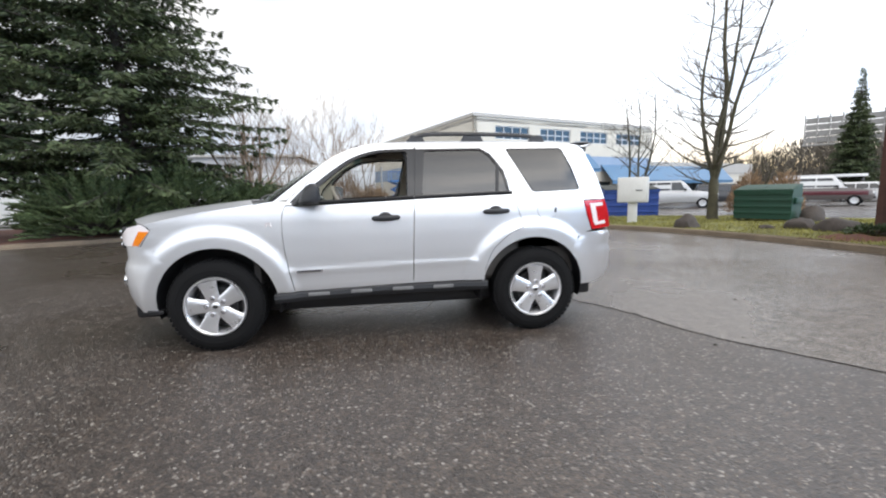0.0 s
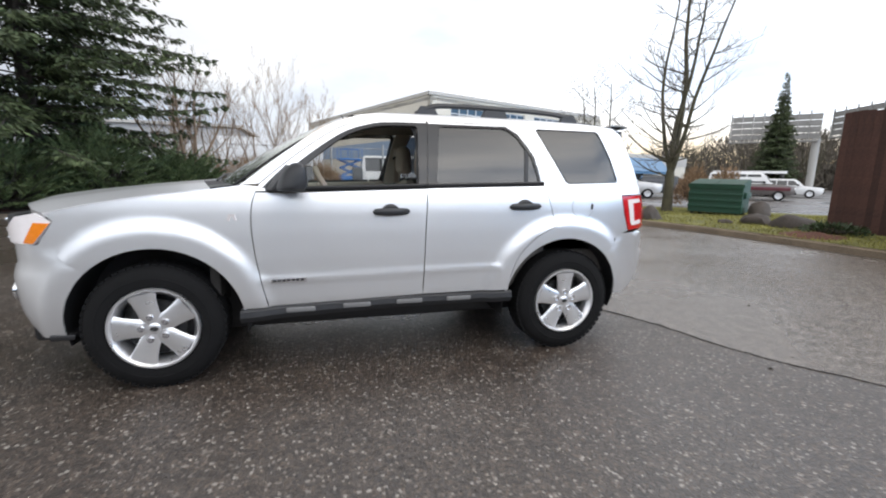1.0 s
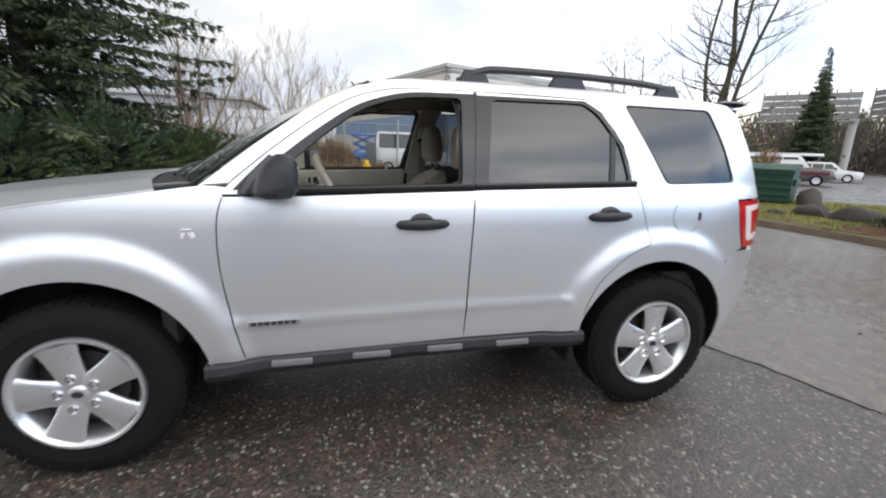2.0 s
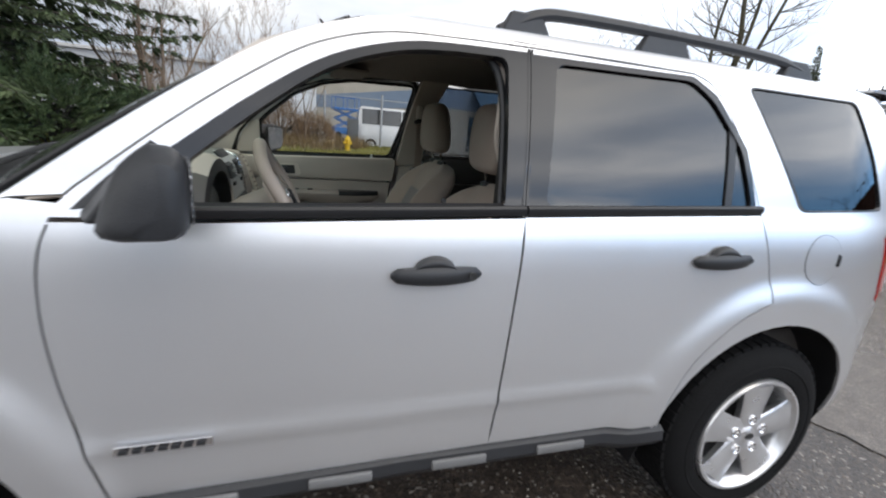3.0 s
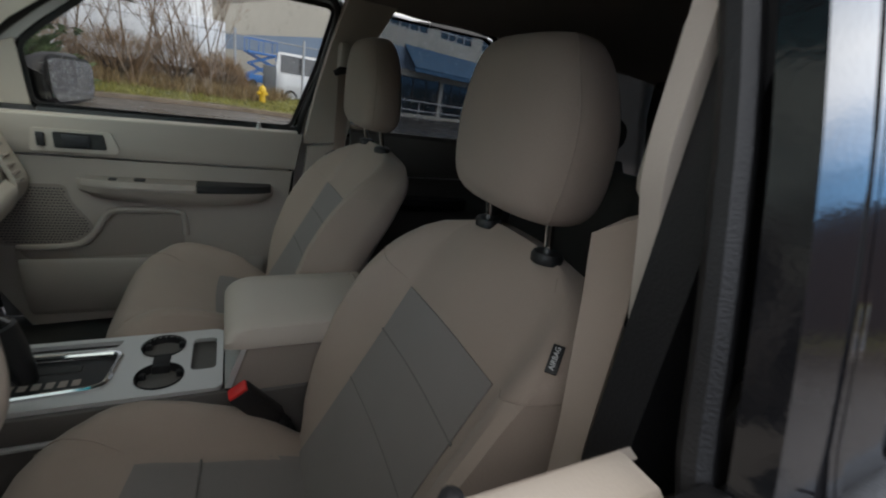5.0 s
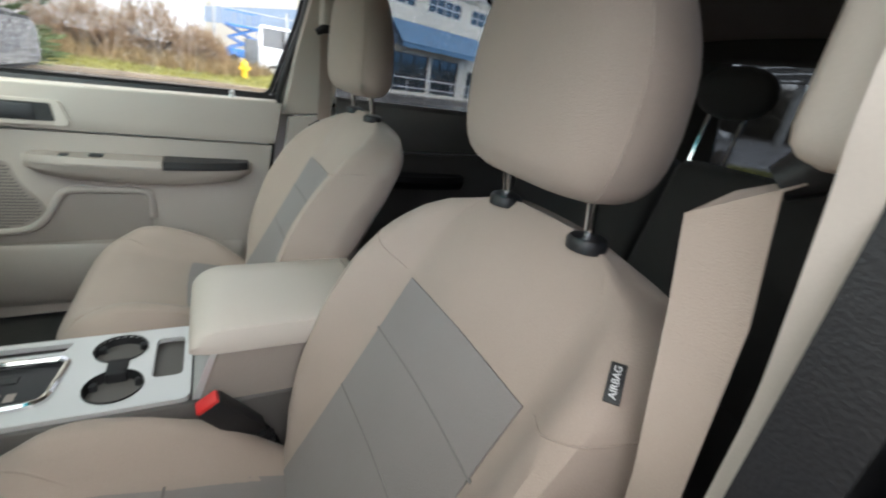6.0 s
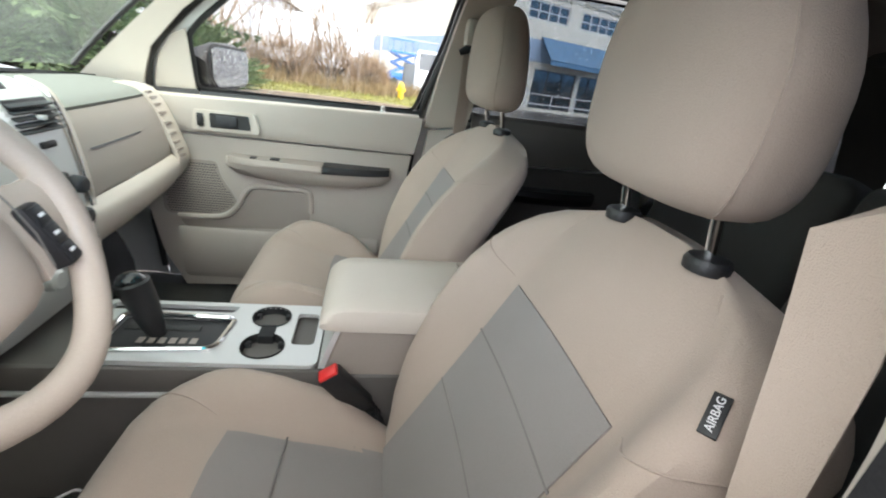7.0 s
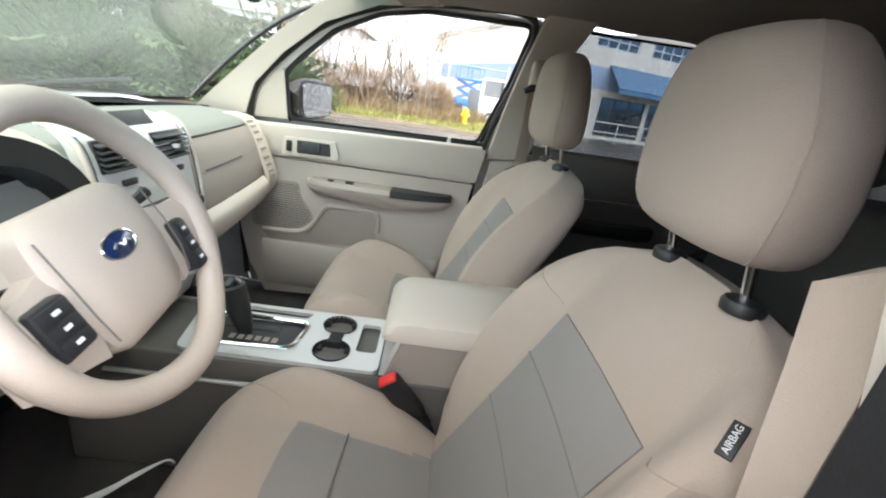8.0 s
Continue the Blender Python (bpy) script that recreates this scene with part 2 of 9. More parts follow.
AMBER_LENS = mat("amber_lens", (0.85, 0.24, 0.02), 0.15, vary=0.1, scale=30, fine=200, bump=0.05, coat=0.8)
RED_BUTTON = mat("red_button", (0.70, 0.03, 0.03), 0.4, vary=0.05)
WHITE_MARK = mat("white_mark", (0.75, 0.75, 0.75), 0.5, vary=0.03, bump=0)
BLUE_EMBLEM = mat("blue_emblem", (0.012, 0.028, 0.10), 0.2, 0.3, vary=0.1, coat=0.8, bump=0)
MIRROR = mat("mirror_glass", (0.44, 0.44, 0.44), 0.03, 1.0, vary=0.02, bump=1.0, bump_scale=190, rvary=0.02)
mn, ml = MIRROR.node_tree.nodes, MIRROR.node_tree.links
m_co, m_vo, m_ramp = mn.new("ShaderNodeTexCoord"), mn.new("ShaderNodeTexVoronoi"), mn.new("ShaderNodeValToRGB")
m_vo.inputs["Scale"].default_value = 105
m_ramp.color_ramp.elements[0].position, m_ramp.color_ramp.elements[0].color = 0.18, (0.50, 0.50, 0.51, 1)
m_ramp.color_ramp.elements[1].position, m_ramp.color_ramp.elements[1].color = 0.46, (0.13, 0.132, 0.136, 1)
ml.new(m_co.outputs["Object"], m_vo.inputs["Vector"])
ml.new(m_vo.outputs["Distance"], m_ramp.inputs["Fac"])
ml.new(m_ramp.outputs["Color"], mn["Principled BSDF"].inputs["Base Color"])
CLEAR = glass("clear_glass", (0.94, 0.96, 0.95), 0.04)
WET_CLEAR = glass("rainy_glass", (0.88, 0.88, 0.87), 0.04, drops=True)
TINTED = glass("tinted_glass", (0.10, 0.105, 0.112), 0.068)
WINDSHIELD = glass("windshield_glass", (0.83, 0.875, 0.835), 0.03, veil=0.033)
SHADE_BAND = glass("shade_band_glass", (0.16, 0.46, 0.52), 0.03)


# ---- mesh tools ----
def thicken(bm, d):
    """Give an open sheet a thickness d behind its faces."""
    vs, fs = bm.verts[:], bm.faces[:]
    rim = [(e.verts[0], e.verts[1], e.link_faces[0]) for e in bm.edges if len(e.link_faces) == 1]
    under = {v: bm.verts.new(v.co - v.normal * d) for v in vs}
    for f in fs:
        bm.faces.new([under[v] for v in reversed(f.verts)])
    for a, b, f in rim:
        order = [v for v in f.verts]
        i = order.index(a)
        if order[(i + 1) % len(order)] is not b:
            a, b = b, a
        bm.faces.new((b, a, under[a], under[b]))
    bm.normal_update()


def part(name, bm, material, parent=None, label="", smooth=True, solid=0.0, bevel=0.0):
    me = bpy.data.meshes.new(name)
    bm.normal_update()
    if solid:
        thicken(bm, solid)
    bm.to_mesh(me)
    bm.free()
    if material:
        me.materials.append(material)
    if smooth:
        me.polygons.foreach_set("use_smooth", [True] * len(me.polygons))
        me.set_sharp_from_angle(angle=radians(38))
    ob = new(name, me)
    if parent:
        ob.parent = parent
    if bevel:
        bv = ob.modifiers.new("edge", "BEVEL")
        bv.width, bv.segments, bv.limit_method, bv.angle_limit = bevel, 2, "ANGLE", radians(40)
    if label:
        ob["label"] = label
    return ob


def empty(name, parent=None, at=(0, 0, 0)):
    ob = new(name)
    ob.location = at
    ob.parent = parent
    return ob


def box(bm, x0, x1, y0, y1, z0, z1, m=None):
    v = [bm.verts.new(p) for p in ((x0, y0, z0), (x1, y0, z0), (x1, y1, z0), (x0, y1, z0), (x0, y0, z1), (x1, y0, z1), (x1, y1, z1), (x0, y1, z1))]
    for f in ((3, 2, 1, 0), (4, 5, 6, 7), (0, 1, 5, 4), (1, 2, 6, 5), (2, 3, 7, 6), (3, 0, 4, 7)):
        bm.faces.new([v[i] for i in f])
    if m:
        bmesh.ops.transform(bm, matrix=m, verts=v)
    return v


def rbox(x0, x1, y0, y1, z0, z1, r=0.01, seg=2, m=None):
    bm = bmesh.new()
    box(bm, x0, x1, y0, y1, z0, z1)
    if r:
        bmesh.ops.bevel(bm, geom=bm.edges[:], offset=r, segments=seg, profile=0.5, affect="EDGES")
    if m:
        bmesh.ops.transform(bm, matrix=m, verts=bm.verts)
    return bm


def loft(rings, closed=True, cap=True, bm=None):
    own = bm is None
    bm = bmesh.new() if own else bm
    rows = [[bm.verts.new(p) for p in r] for r in rings]
    for a, b in zip(rows, rows[1:]):
        n = len(a)
        for i in range(n if closed else n - 1):
            j = (i + 1) % n
            try:
                bm.faces.new((a[i], a[j], b[j], b[i]))
            except ValueError:
                pass
    if cap and closed:
        bm.faces.new(rows[0][::-1])
        bm.faces.new(rows[-1])
    if own:
        bmesh.ops.recalc_face_normals(bm, faces=bm.faces)
    return bm


def tube(points, radius, sides=8, closed=False, cap=True, bm=None, flat=1.0):
    """A pipe along points; radius: one number or one for each point."""
    pts = [Vector(p) for p in points]
    n = len(pts)
    rs = radius if hasattr(radius, "__len__") else [radius] * n
    rings = []
    up = None
    for i, p in enumerate(pts):
        a = pts[(i - 1) % n] if closed or i else p
        b = pts[(i + 1) % n] if closed or i < n - 1 else p
        d = (b - a).normalized()
        if up is None:
            up = d.orthogonal().normalized()
        up = (up - d * up.dot(d)).normalized()
        side = d.cross(up)
        rings.append([p + (up * math.cos(t) * flat + side * math.sin(t)) * rs[i] for t in (2 * math.pi * k / sides for k in range(sides))])
    if closed:
        rings.append(rings[0])
        b = loft(rings, True, False, bm)
        bmesh.ops.remove_doubles(b, verts=b.verts, dist=1e-5)
        return b
    return loft(rings, True, cap, bm)


def lathe(profile, steps=32, axis="y", centre=(0, 0, 0)):
    """Turn a profile of (radius, offset along the axis)."""
    c = Vector(centre)
    rings = []
    for k in range(steps + 1):
        t = 2 * math.pi * k / steps
        ring = []
        for r, o in profile:
            if axis == "y":
                ring.append(c + Vector((r * math.cos(t), o, r * math.sin(t))))
            elif axis == "x":
                ring.append(c + Vector((o, r * math.cos(t), r * math.sin(t))))
            else:
                ring.append(c + Vector((r * math.cos(t), r * math.sin(t), o)))
        rings.append(ring)
    bm = loft(rings, False, False)
    bmesh.ops.remove_doubles(bm, verts=bm.verts, dist=1e-5)
    bmesh.ops.recalc_face_normals(bm, faces=bm.faces)
    return bm


def inside(p, poly):
    x, y = p
    hit = False
    for (x0, y0), (x1, y1) in zip(poly, poly[1:] + poly[:1]):
        if (y0 > y) != (y1 > y) and x < (x1 - x0) * (y - y0) / (y1 - y0) + x0:
            hit = not hit
    return hit


def dense(poly, step):
    out = []
    for (x0, y0), (x1, y1) in zip(poly, poly[1:] + poly[:1]):
        k = max(1, int(math.hypot(x1 - x0, y1 - y0) / step))
        out += [(x0 + (x1 - x0) * i / k, y0 + (y1 - y0) * i / k) for i in range(k)]
    return out


def curve(pts, n=6):
    """A smooth line through points (Catmull-Rom)."""
    out = []
    for i in range(len(pts) - 1):
        p = [pts[max(0, i - 1)], pts[i], pts[i + 1], pts[min(len(pts) - 1, i + 2)]]
        for k in range(n):
            t = k / n
            out.append(tuple(0.5 * (2 * b + (c - a) * t + (2 * a - 5 * b + 4 * c - d) * t * t + (3 * b - a - 3 * c + d) * t ** 3)
                             for a, b, c, d in zip(*p)))
    out.append(tuple(pts[-1]))
    return out


def arc(cx, cz, r, a0, a1, n=14):
    return [(cx + r * math.cos(radians(a0 + (a1 - a0) * i / n)), cz + r * math.sin(radians(a0 + (a1 - a0) * i / n))) for i in range(n + 1)]


def rounded(poly, r, n=4):
    """The polygon with its corners rounded."""
    out = []
    m = len(poly)
    for i in range(m):
        a, b, c = Vector(poly[i - 1]), Vector(poly[i]), Vector(poly[(i + 1) % m])
        rr = min(r, (a - b).length * 0.45, (c - b).length * 0.45)
        p, q = b + (a - b).normalized() * rr, b + (c - b).normalized() * rr
        for k in range(n + 1):
            t = k / n
            out.append(tuple(p * (1 - t) ** 2 + b * 2 * t * (1 - t) + q * t * t))
    return out


def sheet(poly, to3d, step=0.05, holes=(), flip=False):
    """A plan outline with holes, filled with fine triangles and bent into space by to3d."""
    from mathutils.geometry import delaunay_2d_cdt
    loops = [dense(list(poly), step)] + [dense(list(h), step) for h in holes]
    pts, edges = [], []
    for lp in loops:
        s = len(pts)
        pts += lp
        edges += [(s + i, s + (i + 1) % len(lp)) for i in range(len(lp))]
    xs, ys = [p[0] for p in loops[0]], [p[1] for p in loops[0]]
    edge_pts = np.array(pts)
    x = min(xs) + step * 0.5
    row = 0
    while x < max(xs):
        y = math.floor(min(ys) / step) * step
        while y < max(ys):
            if inside((x, y), loops[0]) and not any(inside((x, y), h) for h in loops[1:]):
                if np.min(np.hypot(edge_pts[:, 0] - x, edge_pts[:, 1] - y)) > step * 0.45:
                    pts.append((x, y))
            y += step
        x += step * 1.3
        row += 1
    vs, _, fs, _, _, _ = delaunay_2d_cdt([Vector(p) for p in pts], edges, [], 1, 1e-5)
    bm = bmesh.new()
    bv = [bm.verts.new(to3d(v.x, v.y)) for v in vs]
    for f in fs:
        c = sum((vs[i] for i in f), Vector((0, 0))) / len(f)
        if inside(c, loops[0]) and not any(inside(c, h) for h in loops[1:]):
            bm.faces.new([bv[i] for i in (f[::-1] if flip else f)])
    for v in [v for v in bm.verts if not v.link_faces]:
        bm.verts.remove(v)
    return bm


def table(xs, ys, blur=0.02):
    """A smoothed lookup through the given points."""
    g = np.linspace(xs[0] - 0.3, xs[-1] + 0.3, 1200)
    v = np.interp(g, xs, ys)
    k = max(1, int(blur / (g[1] - g[0])))
    ker = np.hanning(2 * k + 3)
    ker /= ker.sum()
    v = np.convolve(np.pad(v, (k + 1, k + 1), mode="edge"), ker, "valid")
    return lambda x: float(np.interp(x, g, v))


def smooth(a, b, x):
    t = min(1.0, max(0.0, (x - a) / (b - a)))
    return t * t * (3 - 2 * t)

# ---- ground ----
def asphalt(name, dark, light, rough_lo, rough_hi, cells, speck):
    """Wet asphalt: stones of many greys in dark binder, damp and drier patches."""
    m = bpy.data.materials.new(name)
    m.use_nodes = True
    n, l = m.node_tree.nodes, m.node_tree.links
    b = n["Principled BSDF"]
    co = n.new("ShaderNodeTexCoord")
    vo = n.new("ShaderNodeTexVoronoi")
    vo.inputs["Scale"].default_value = cells
    l.new(co.outputs["Object"], vo.inputs["Vector"])
    sep = n.new("ShaderNodeSeparateColor")
    l.new(vo.outputs["Color"], sep.inputs["Color"])
    stone = n.new("ShaderNodeValToRGB")
    e = stone.color_ramp.elements
    e[0].position, e[0].color = 0.0, (*dark, 1)
    e[1].position, e[1].color = 1.0, (speck, speck * 0.93, speck * 0.84, 1)
    e.new(0.70).color = (*light, 1)
    e.new(0.93).color = (light[0] * 1.6, light[1] * 1.55, light[2] * 1.45, 1)
    l.new(sep.outputs["Red"], stone.inputs["Fac"])
    patch, grain = n.new("ShaderNodeTexNoise"), n.new("ShaderNodeTexNoise")
    patch.inputs["Scale"].default_value, patch.inputs["Detail"].default_value = 0.35, 6
    grain.inputs["Scale"].default_value, grain.inputs["Detail"].default_value = 9, 5
    l.new(co.outputs["Object"], patch.inputs["Vector"])
    l.new(co.outputs["Object"], grain.inputs["Vector"])
    shade = n.new("ShaderNodeMapRange")
    shade.inputs["From Min"].default_value, shade.inputs["From Max"].default_value = 0.3, 0.7
    shade.inputs["To Min"].default_value, shade.inputs["To Max"].default_value = 0.72, 1.25
    l.new(grain.outputs["Fac"], shade.inputs["Value"])
    mul = n.new("ShaderNodeVectorMath")
    mul.operation = "SCALE"
    l.new(stone.outputs["Color"], mul.inputs[0])
    l.new(shade.outputs["Result"], mul.inputs["Scale"])
    l.new(mul.outputs["Vector"], b.inputs["Base Color"])
    rr = n.new("ShaderNodeMapRange")
    rr.inputs["From Min"].default_value, rr.inputs["From Max"].default_value = 0.35, 0.65
    rr.inputs["To Min"].default_value, rr.inputs["To Max"].default_value = rough_lo, rough_hi
    l.new(patch.outputs["Fac"], rr.inputs["Value"])
    l.new(rr.outputs["Result"], b.inputs["Roughness"])
    b.inputs["Specular IOR Level"].default_value = 0.95
    bp = n.new("ShaderNodeBump")
    bp.inputs["Strength"].default_value, bp.inputs["Distance"].default_value = 0.9, 0.004
    bp.invert = True
    l.new(vo.outputs["Distance"], bp.inputs["Height"])
    l.new(bp.outputs["Normal"], b.inputs["Normal"])
    return m


ASPHALT = asphalt("wet_asphalt", (0.0225, 0.0172, 0.014), (0.060, 0.0465, 0.038), 0.20, 0.46, 75, 0.29)
ASPHALT_NEW = asphalt("smooth_asphalt", (0.096, 0.083, 0.074), (0.152, 0.133, 0.119), 0.08, 0.32, 130, 0.32)
SOIL = mat("grass_soil", (0.10, 0.105, 0.03), 0.95, vary=0.4, scale=1.5, fine=40, bump=0.6, tint=(0.17, 0.16, 0.04))
MULCH = mat("bark_mulch", (0.10, 0.040, 0.026), 0.95, vary=0.45, scale=3, fine=50, bump=1.0)
KERB_STONE = mat("kerb_concrete", (0.17, 0.13, 0.09), 0.85, vary=0.4, scale=2, fine=40, bump=0.4)
TAR = mat("crack_filler", (0.035, 0.033, 0.031), 0.6, vary=0.3, scale=10, bump=0.3)


def flat_grid(bm, x0, x1, y0, y1, nx, ny, zf):
    vs = [[bm.verts.new((x0 + (x1 - x0) * i / nx, y0 + (y1 - y0) * j / ny, zf(x0 + (x1 - x0) * i / nx, y0 + (y1 - y0) * j / ny))) for j in range(ny + 1)] for i in range(nx + 1)]
    for i in range(nx):
        for j in range(ny):
            bm.faces.new((vs[i][j], vs[i + 1][j], vs[i + 1][j + 1], vs[i][j + 1]))


def mesh_of(name, verts, faces, material, parent=None, label="", smooth_it=False):
    me = bpy.data.meshes.new(name)
    me.from_pydata(verts, [], faces)
    me.materials.append(material)
    if smooth_it:
        me.polygons.foreach_set("use_smooth", [True] * len(me.polygons))
    ob = new(name, me)
    ob.parent = parent
    if label:
        ob["label"] = label
    return ob


bm = bmesh.new()
flat_grid(bm, -1500, 1500, -1500, 1500, 24, 24, lambda x, y: 0.0)
ground = tagged(part("ground", bm, ASPHALT), "wet dark asphalt with coarse pale stones", "asphalt", kind="structure")

# newer, smoother lane beyond a ragged joint
JOINT = curve([(2.6, 1.6), (3.05, 0.6), (3.46, -0.09), (3.70, -0.56), (3.81, -0.99), (4.03, -1.50), (4.49, -2.2), (5.2, -3.6), (6.0, -6.0)], 5)
rj = random.Random(4)
JOINT = [(x + rj.uniform(-0.018, 0.018), y + rj.uniform(-0.018, 0.018)) for x, y in JOINT]
lane_poly = JOINT + [(9.5, -9.0), (9.72, -4.0), (9.78, 3.0), (9.55, 5.0), (9.1, 6.5), (8.2, 8.3), (5.5, 10.5), (3.6, 6.0)]
lane = tagged(part("lane", sheet(lane_poly, lambda x, y: (x, y, 0.004), 0.5), ASPHALT_NEW, smooth=False), "smoother grey asphalt lane along the kerb", "asphalt", kind="structure")
rows = []
for k, (x, y) in enumerate(JOINT):
    w = 0.002 + 0.004 * rj.random()
    rows.append([(x - w, y - w * 0.4, 0.0055), (x + w, y + w * 0.4, 0.0055)])
tagged(part("asphalt_crack", loft(rows, False, False), TAR, smooth=False), "dark ragged crack between two asphalt layers", "crack", kind="structure")

# loose chips in the old asphalt
def pebbles(name, count, x0, x1, y0, y1, size, material, seed, z=0.0, keep=None):
    r = random.Random(seed)
    vs, fs = [], []
    for _ in range(count):
        x, y = r.uniform(x0, x1), r.uniform(y0, y1)
        if keep and not keep(x, y):
            continue
        s_ = r.uniform(0.5, 1.0) ** 2 * size
        a = r.uniform(0, 6.28)
        i = len(vs)
        for k in range(5):
            t = a + k * 1.2566
            rr_ = s_ * r.uniform(0.7, 1.1)
            vs.append((x + rr_ * math.cos(t), y + rr_ * math.sin(t), z + 0.0005))
        vs.append((x, y, z + s_ * 0.55))
        fs += [(i + k, i + (k + 1) % 5, i + 5) for k in range(5)]
    return mesh_of(name, vs, fs, material)


CHIP = mat("pale_chip", (0.30, 0.27, 0.23), 0.7, vary=0.3, scale=20, bump=0.1, random_each=0.5, island=True)
chips = pebbles("stone_chips", 9000, -4.0, 5.0, -4.6, 0.2, 0.0065, CHIP, 11, keep=lambda x, y: x < 3.4 + max(0, -y) * 0.45)
tagged(chips, "pale stone chips worn out of the asphalt", "stone chips", kind="stuff")
LEAF_LITTER = mat("dark_litter", (0.03, 0.022, 0.015), 0.9, vary=0.3)
tagged(pebbles("leaf_litter", 26, 3.5, 8.5, -3.5, 3.0, 0.03, LEAF_LITTER, 5, z=0.004), "dark wet leaf scraps on the asphalt", "litter", kind="stuff")

# kerb and planted strips
KERB = curve([(9.85, -16), (9.9, -8), (9.92, -2), (9.92, 3.0), (9.70, 5.0), (9.30, 6.5), (8.4, 8.35), (7.2, 10.4), (5.6, 12.8), (3.4, 14.6), (0.8, 15.0), (-2.0, 14.2), (-4.2, 12.2), (-5.6, 10.2), (-7.6, 8.6), (-11, 7.4), (-18, 6.6)], 6)


def offset_line(line, d):
    out = []
    for i, p in enumerate(line):
        a, b = Vector(line[max(0, i - 1)]), Vector(line[min(len(line) - 1, i + 1)])
        t = (b - a).normalized()
        out.append((p[0] + t.y * d, p[1] - t.x * d))
    return out


rows = []
for (x, y), (xa, ya), (xb, yb) in zip(KERB, offset_line(KERB, 0.02), offset_line(KERB, 0.16)):
    rows.append([(x, y, -0.02), (xa, ya, 0.115), (xa * 0.75 + xb * 0.25, ya * 0.75 + yb * 0.25, 0.13), (xb, yb, 0.13), (xb, yb, 0.0)])
tagged(part("kerb", loft(rows, False, False), KERB_STONE), "stained brown concrete kerb round the planting strip", "kerb", kind="structure")
inner = offset_line(KERB, 0.15)
east = [p for p in inner if p[0] > 8.0 and p[1] < 9.0]
bank_poly = east + [(9.4, 12.6), (13.4, 11.6), (15.4, 10.0), (17.5, 6.5), (20.0, 2.0), (20, -16)]


def bank_z(x, y):
    d = max(0.0, x - 9.9)
    return 0.135 + 0.05 * min(3.0, d) * smooth(8.0, 3.0, y) + 0.02 * noise.noise((x * 0.7, y * 0.7, 0))


tagged(part("grass_bank", sheet(bank_poly, lambda x, y: (x, y, bank_z(x, y)), 0.6), SOIL), "mossy grass bank behind the kerb", "grass bank", kind="structure")
north = [p for p in inner if p[1] > 9.8 and -5.4 < p[0] < 4.6]
strip_poly = north + [(-8, 16), (-8, 24), (5.6, 24.0), (5.6, 18.2), (4.9, 15.6)]


def strip_z(x, y):
    return 0.13 + 0.02 * noise.noise((x * 0.5, y * 0.5, 3)) + 0.012 * max(0, y - 15)


tagged(part("verge", sheet(strip_poly, lambda x, y: (x, y, strip_z(x, y)), 0.6), SOIL), "rough grass verge with brown weeds", "verge", kind="structure")
west = [p for p in inner if p[0] < -5.0]
bed_poly = west + [(-18, 15), (-7.9, 16)]
tagged(part("mulch_bed", sheet(bed_poly, lambda x, y: (x, y, 0.135 + 0.05 * noise.noise((x * 0.6, y * 0.6, 9))), 0.5), MULCH), "reddish bark mulch bed under conifers", "mulch bed", kind="structure")

GRASS = mat("grass_blades", (0.135, 0.135, 0.035), 0.8, vary=0.4, scale=1.2, bump=0, random_each=0.45, island=True, tint=(0.24, 0.22, 0.05))
DRY = mat("dry_weeds", (0.21, 0.145, 0.07), 0.9, vary=0.4, scale=1.2, bump=0, random_each=0.5, island=True)


def blades(name, poly, zf, count, height, material, seed, lean=0.5, width=0.012):
    r = random.Random(seed)
    xs, ys = [p[0] for p in poly], [p[1] for p in poly]
    vs, fs = [], []
    while len(fs) < count:
        x, y = r.uniform(min(xs), max(xs)), r.uniform(min(ys), max(ys))
        if not inside((x, y), poly):
            continue
        if noise.noise((x * 0.9, y * 0.9, seed)) < -0.25 and r.random() < 0.8:
            continue
        a, h = r.uniform(0, 6.28), height * r.uniform(0.4, 1.2)
        w = width * r.uniform(0.6, 1.3)
        z = zf(x, y) - 0.01
        b = r.uniform(0, 6.28)
        i = len(vs)
        vs += [(x - w * math.cos(a), y - w * math.sin(a), z), (x + w * math.cos(a), y + w * math.sin(a), z), (x + lean * h * math.cos(b), y + lean * h * math.sin(b), z + h)]
        fs.append((i, i + 1, i + 2))
    return mesh_of(name, vs, fs, material)


near_bank = east[4:] + [(9.4, 12.4), (13.3, 11.4), (15.2, 9.8), (16.5, 6.0), (16.5, -5), (10.1, -5)]
tagged(blades("grass", near_bank, bank_z, 26000, 0.07, GRASS, 21), "short yellow-green winter grass", "grass", kind="stuff")
tagged(blades("verge_grass", strip_poly, strip_z, 16000, 0.13, GRASS, 22, width=0.02), "rough yellow-green grass on the verge", "grass", kind="stuff")
tagged(blades("dry_weeds", [(-6, 17.2), (2.0, 17.5), (4.0, 21), (3, 23.5), (-7.5, 23.5)], strip_z, 9000, 0.55, DRY, 23, lean=0.35, width=0.02), "brown dead weeds below the wire fence", "weeds", kind="stuff")

# ---- car: outer shape ----
# x runs from the front axle (0) to the rear axle (2.62), the middle plane is y = 0
HALF = table([0.25, 0.40, 0.48, 0.60, 0.75, 0.90, 1.03, 1.10, 1.16, 1.20, 1.25, 1.30, 1.38, 1.45, 1.52, 1.58, 1.63, 1.68],
             [0.80, 0.845, 0.866, 0.877, 0.883, 0.884, 0.880, 0.872, 0.856, 0.8385, 0.8265, 0.8135, 0.790, 0.766, 0.740, 0.715, 0.69, 0.60], 0.03)
ARCH_F, ARCH_R, ARCH_RAD = (0.02, 0.37), (2.60, 0.37), 0.46


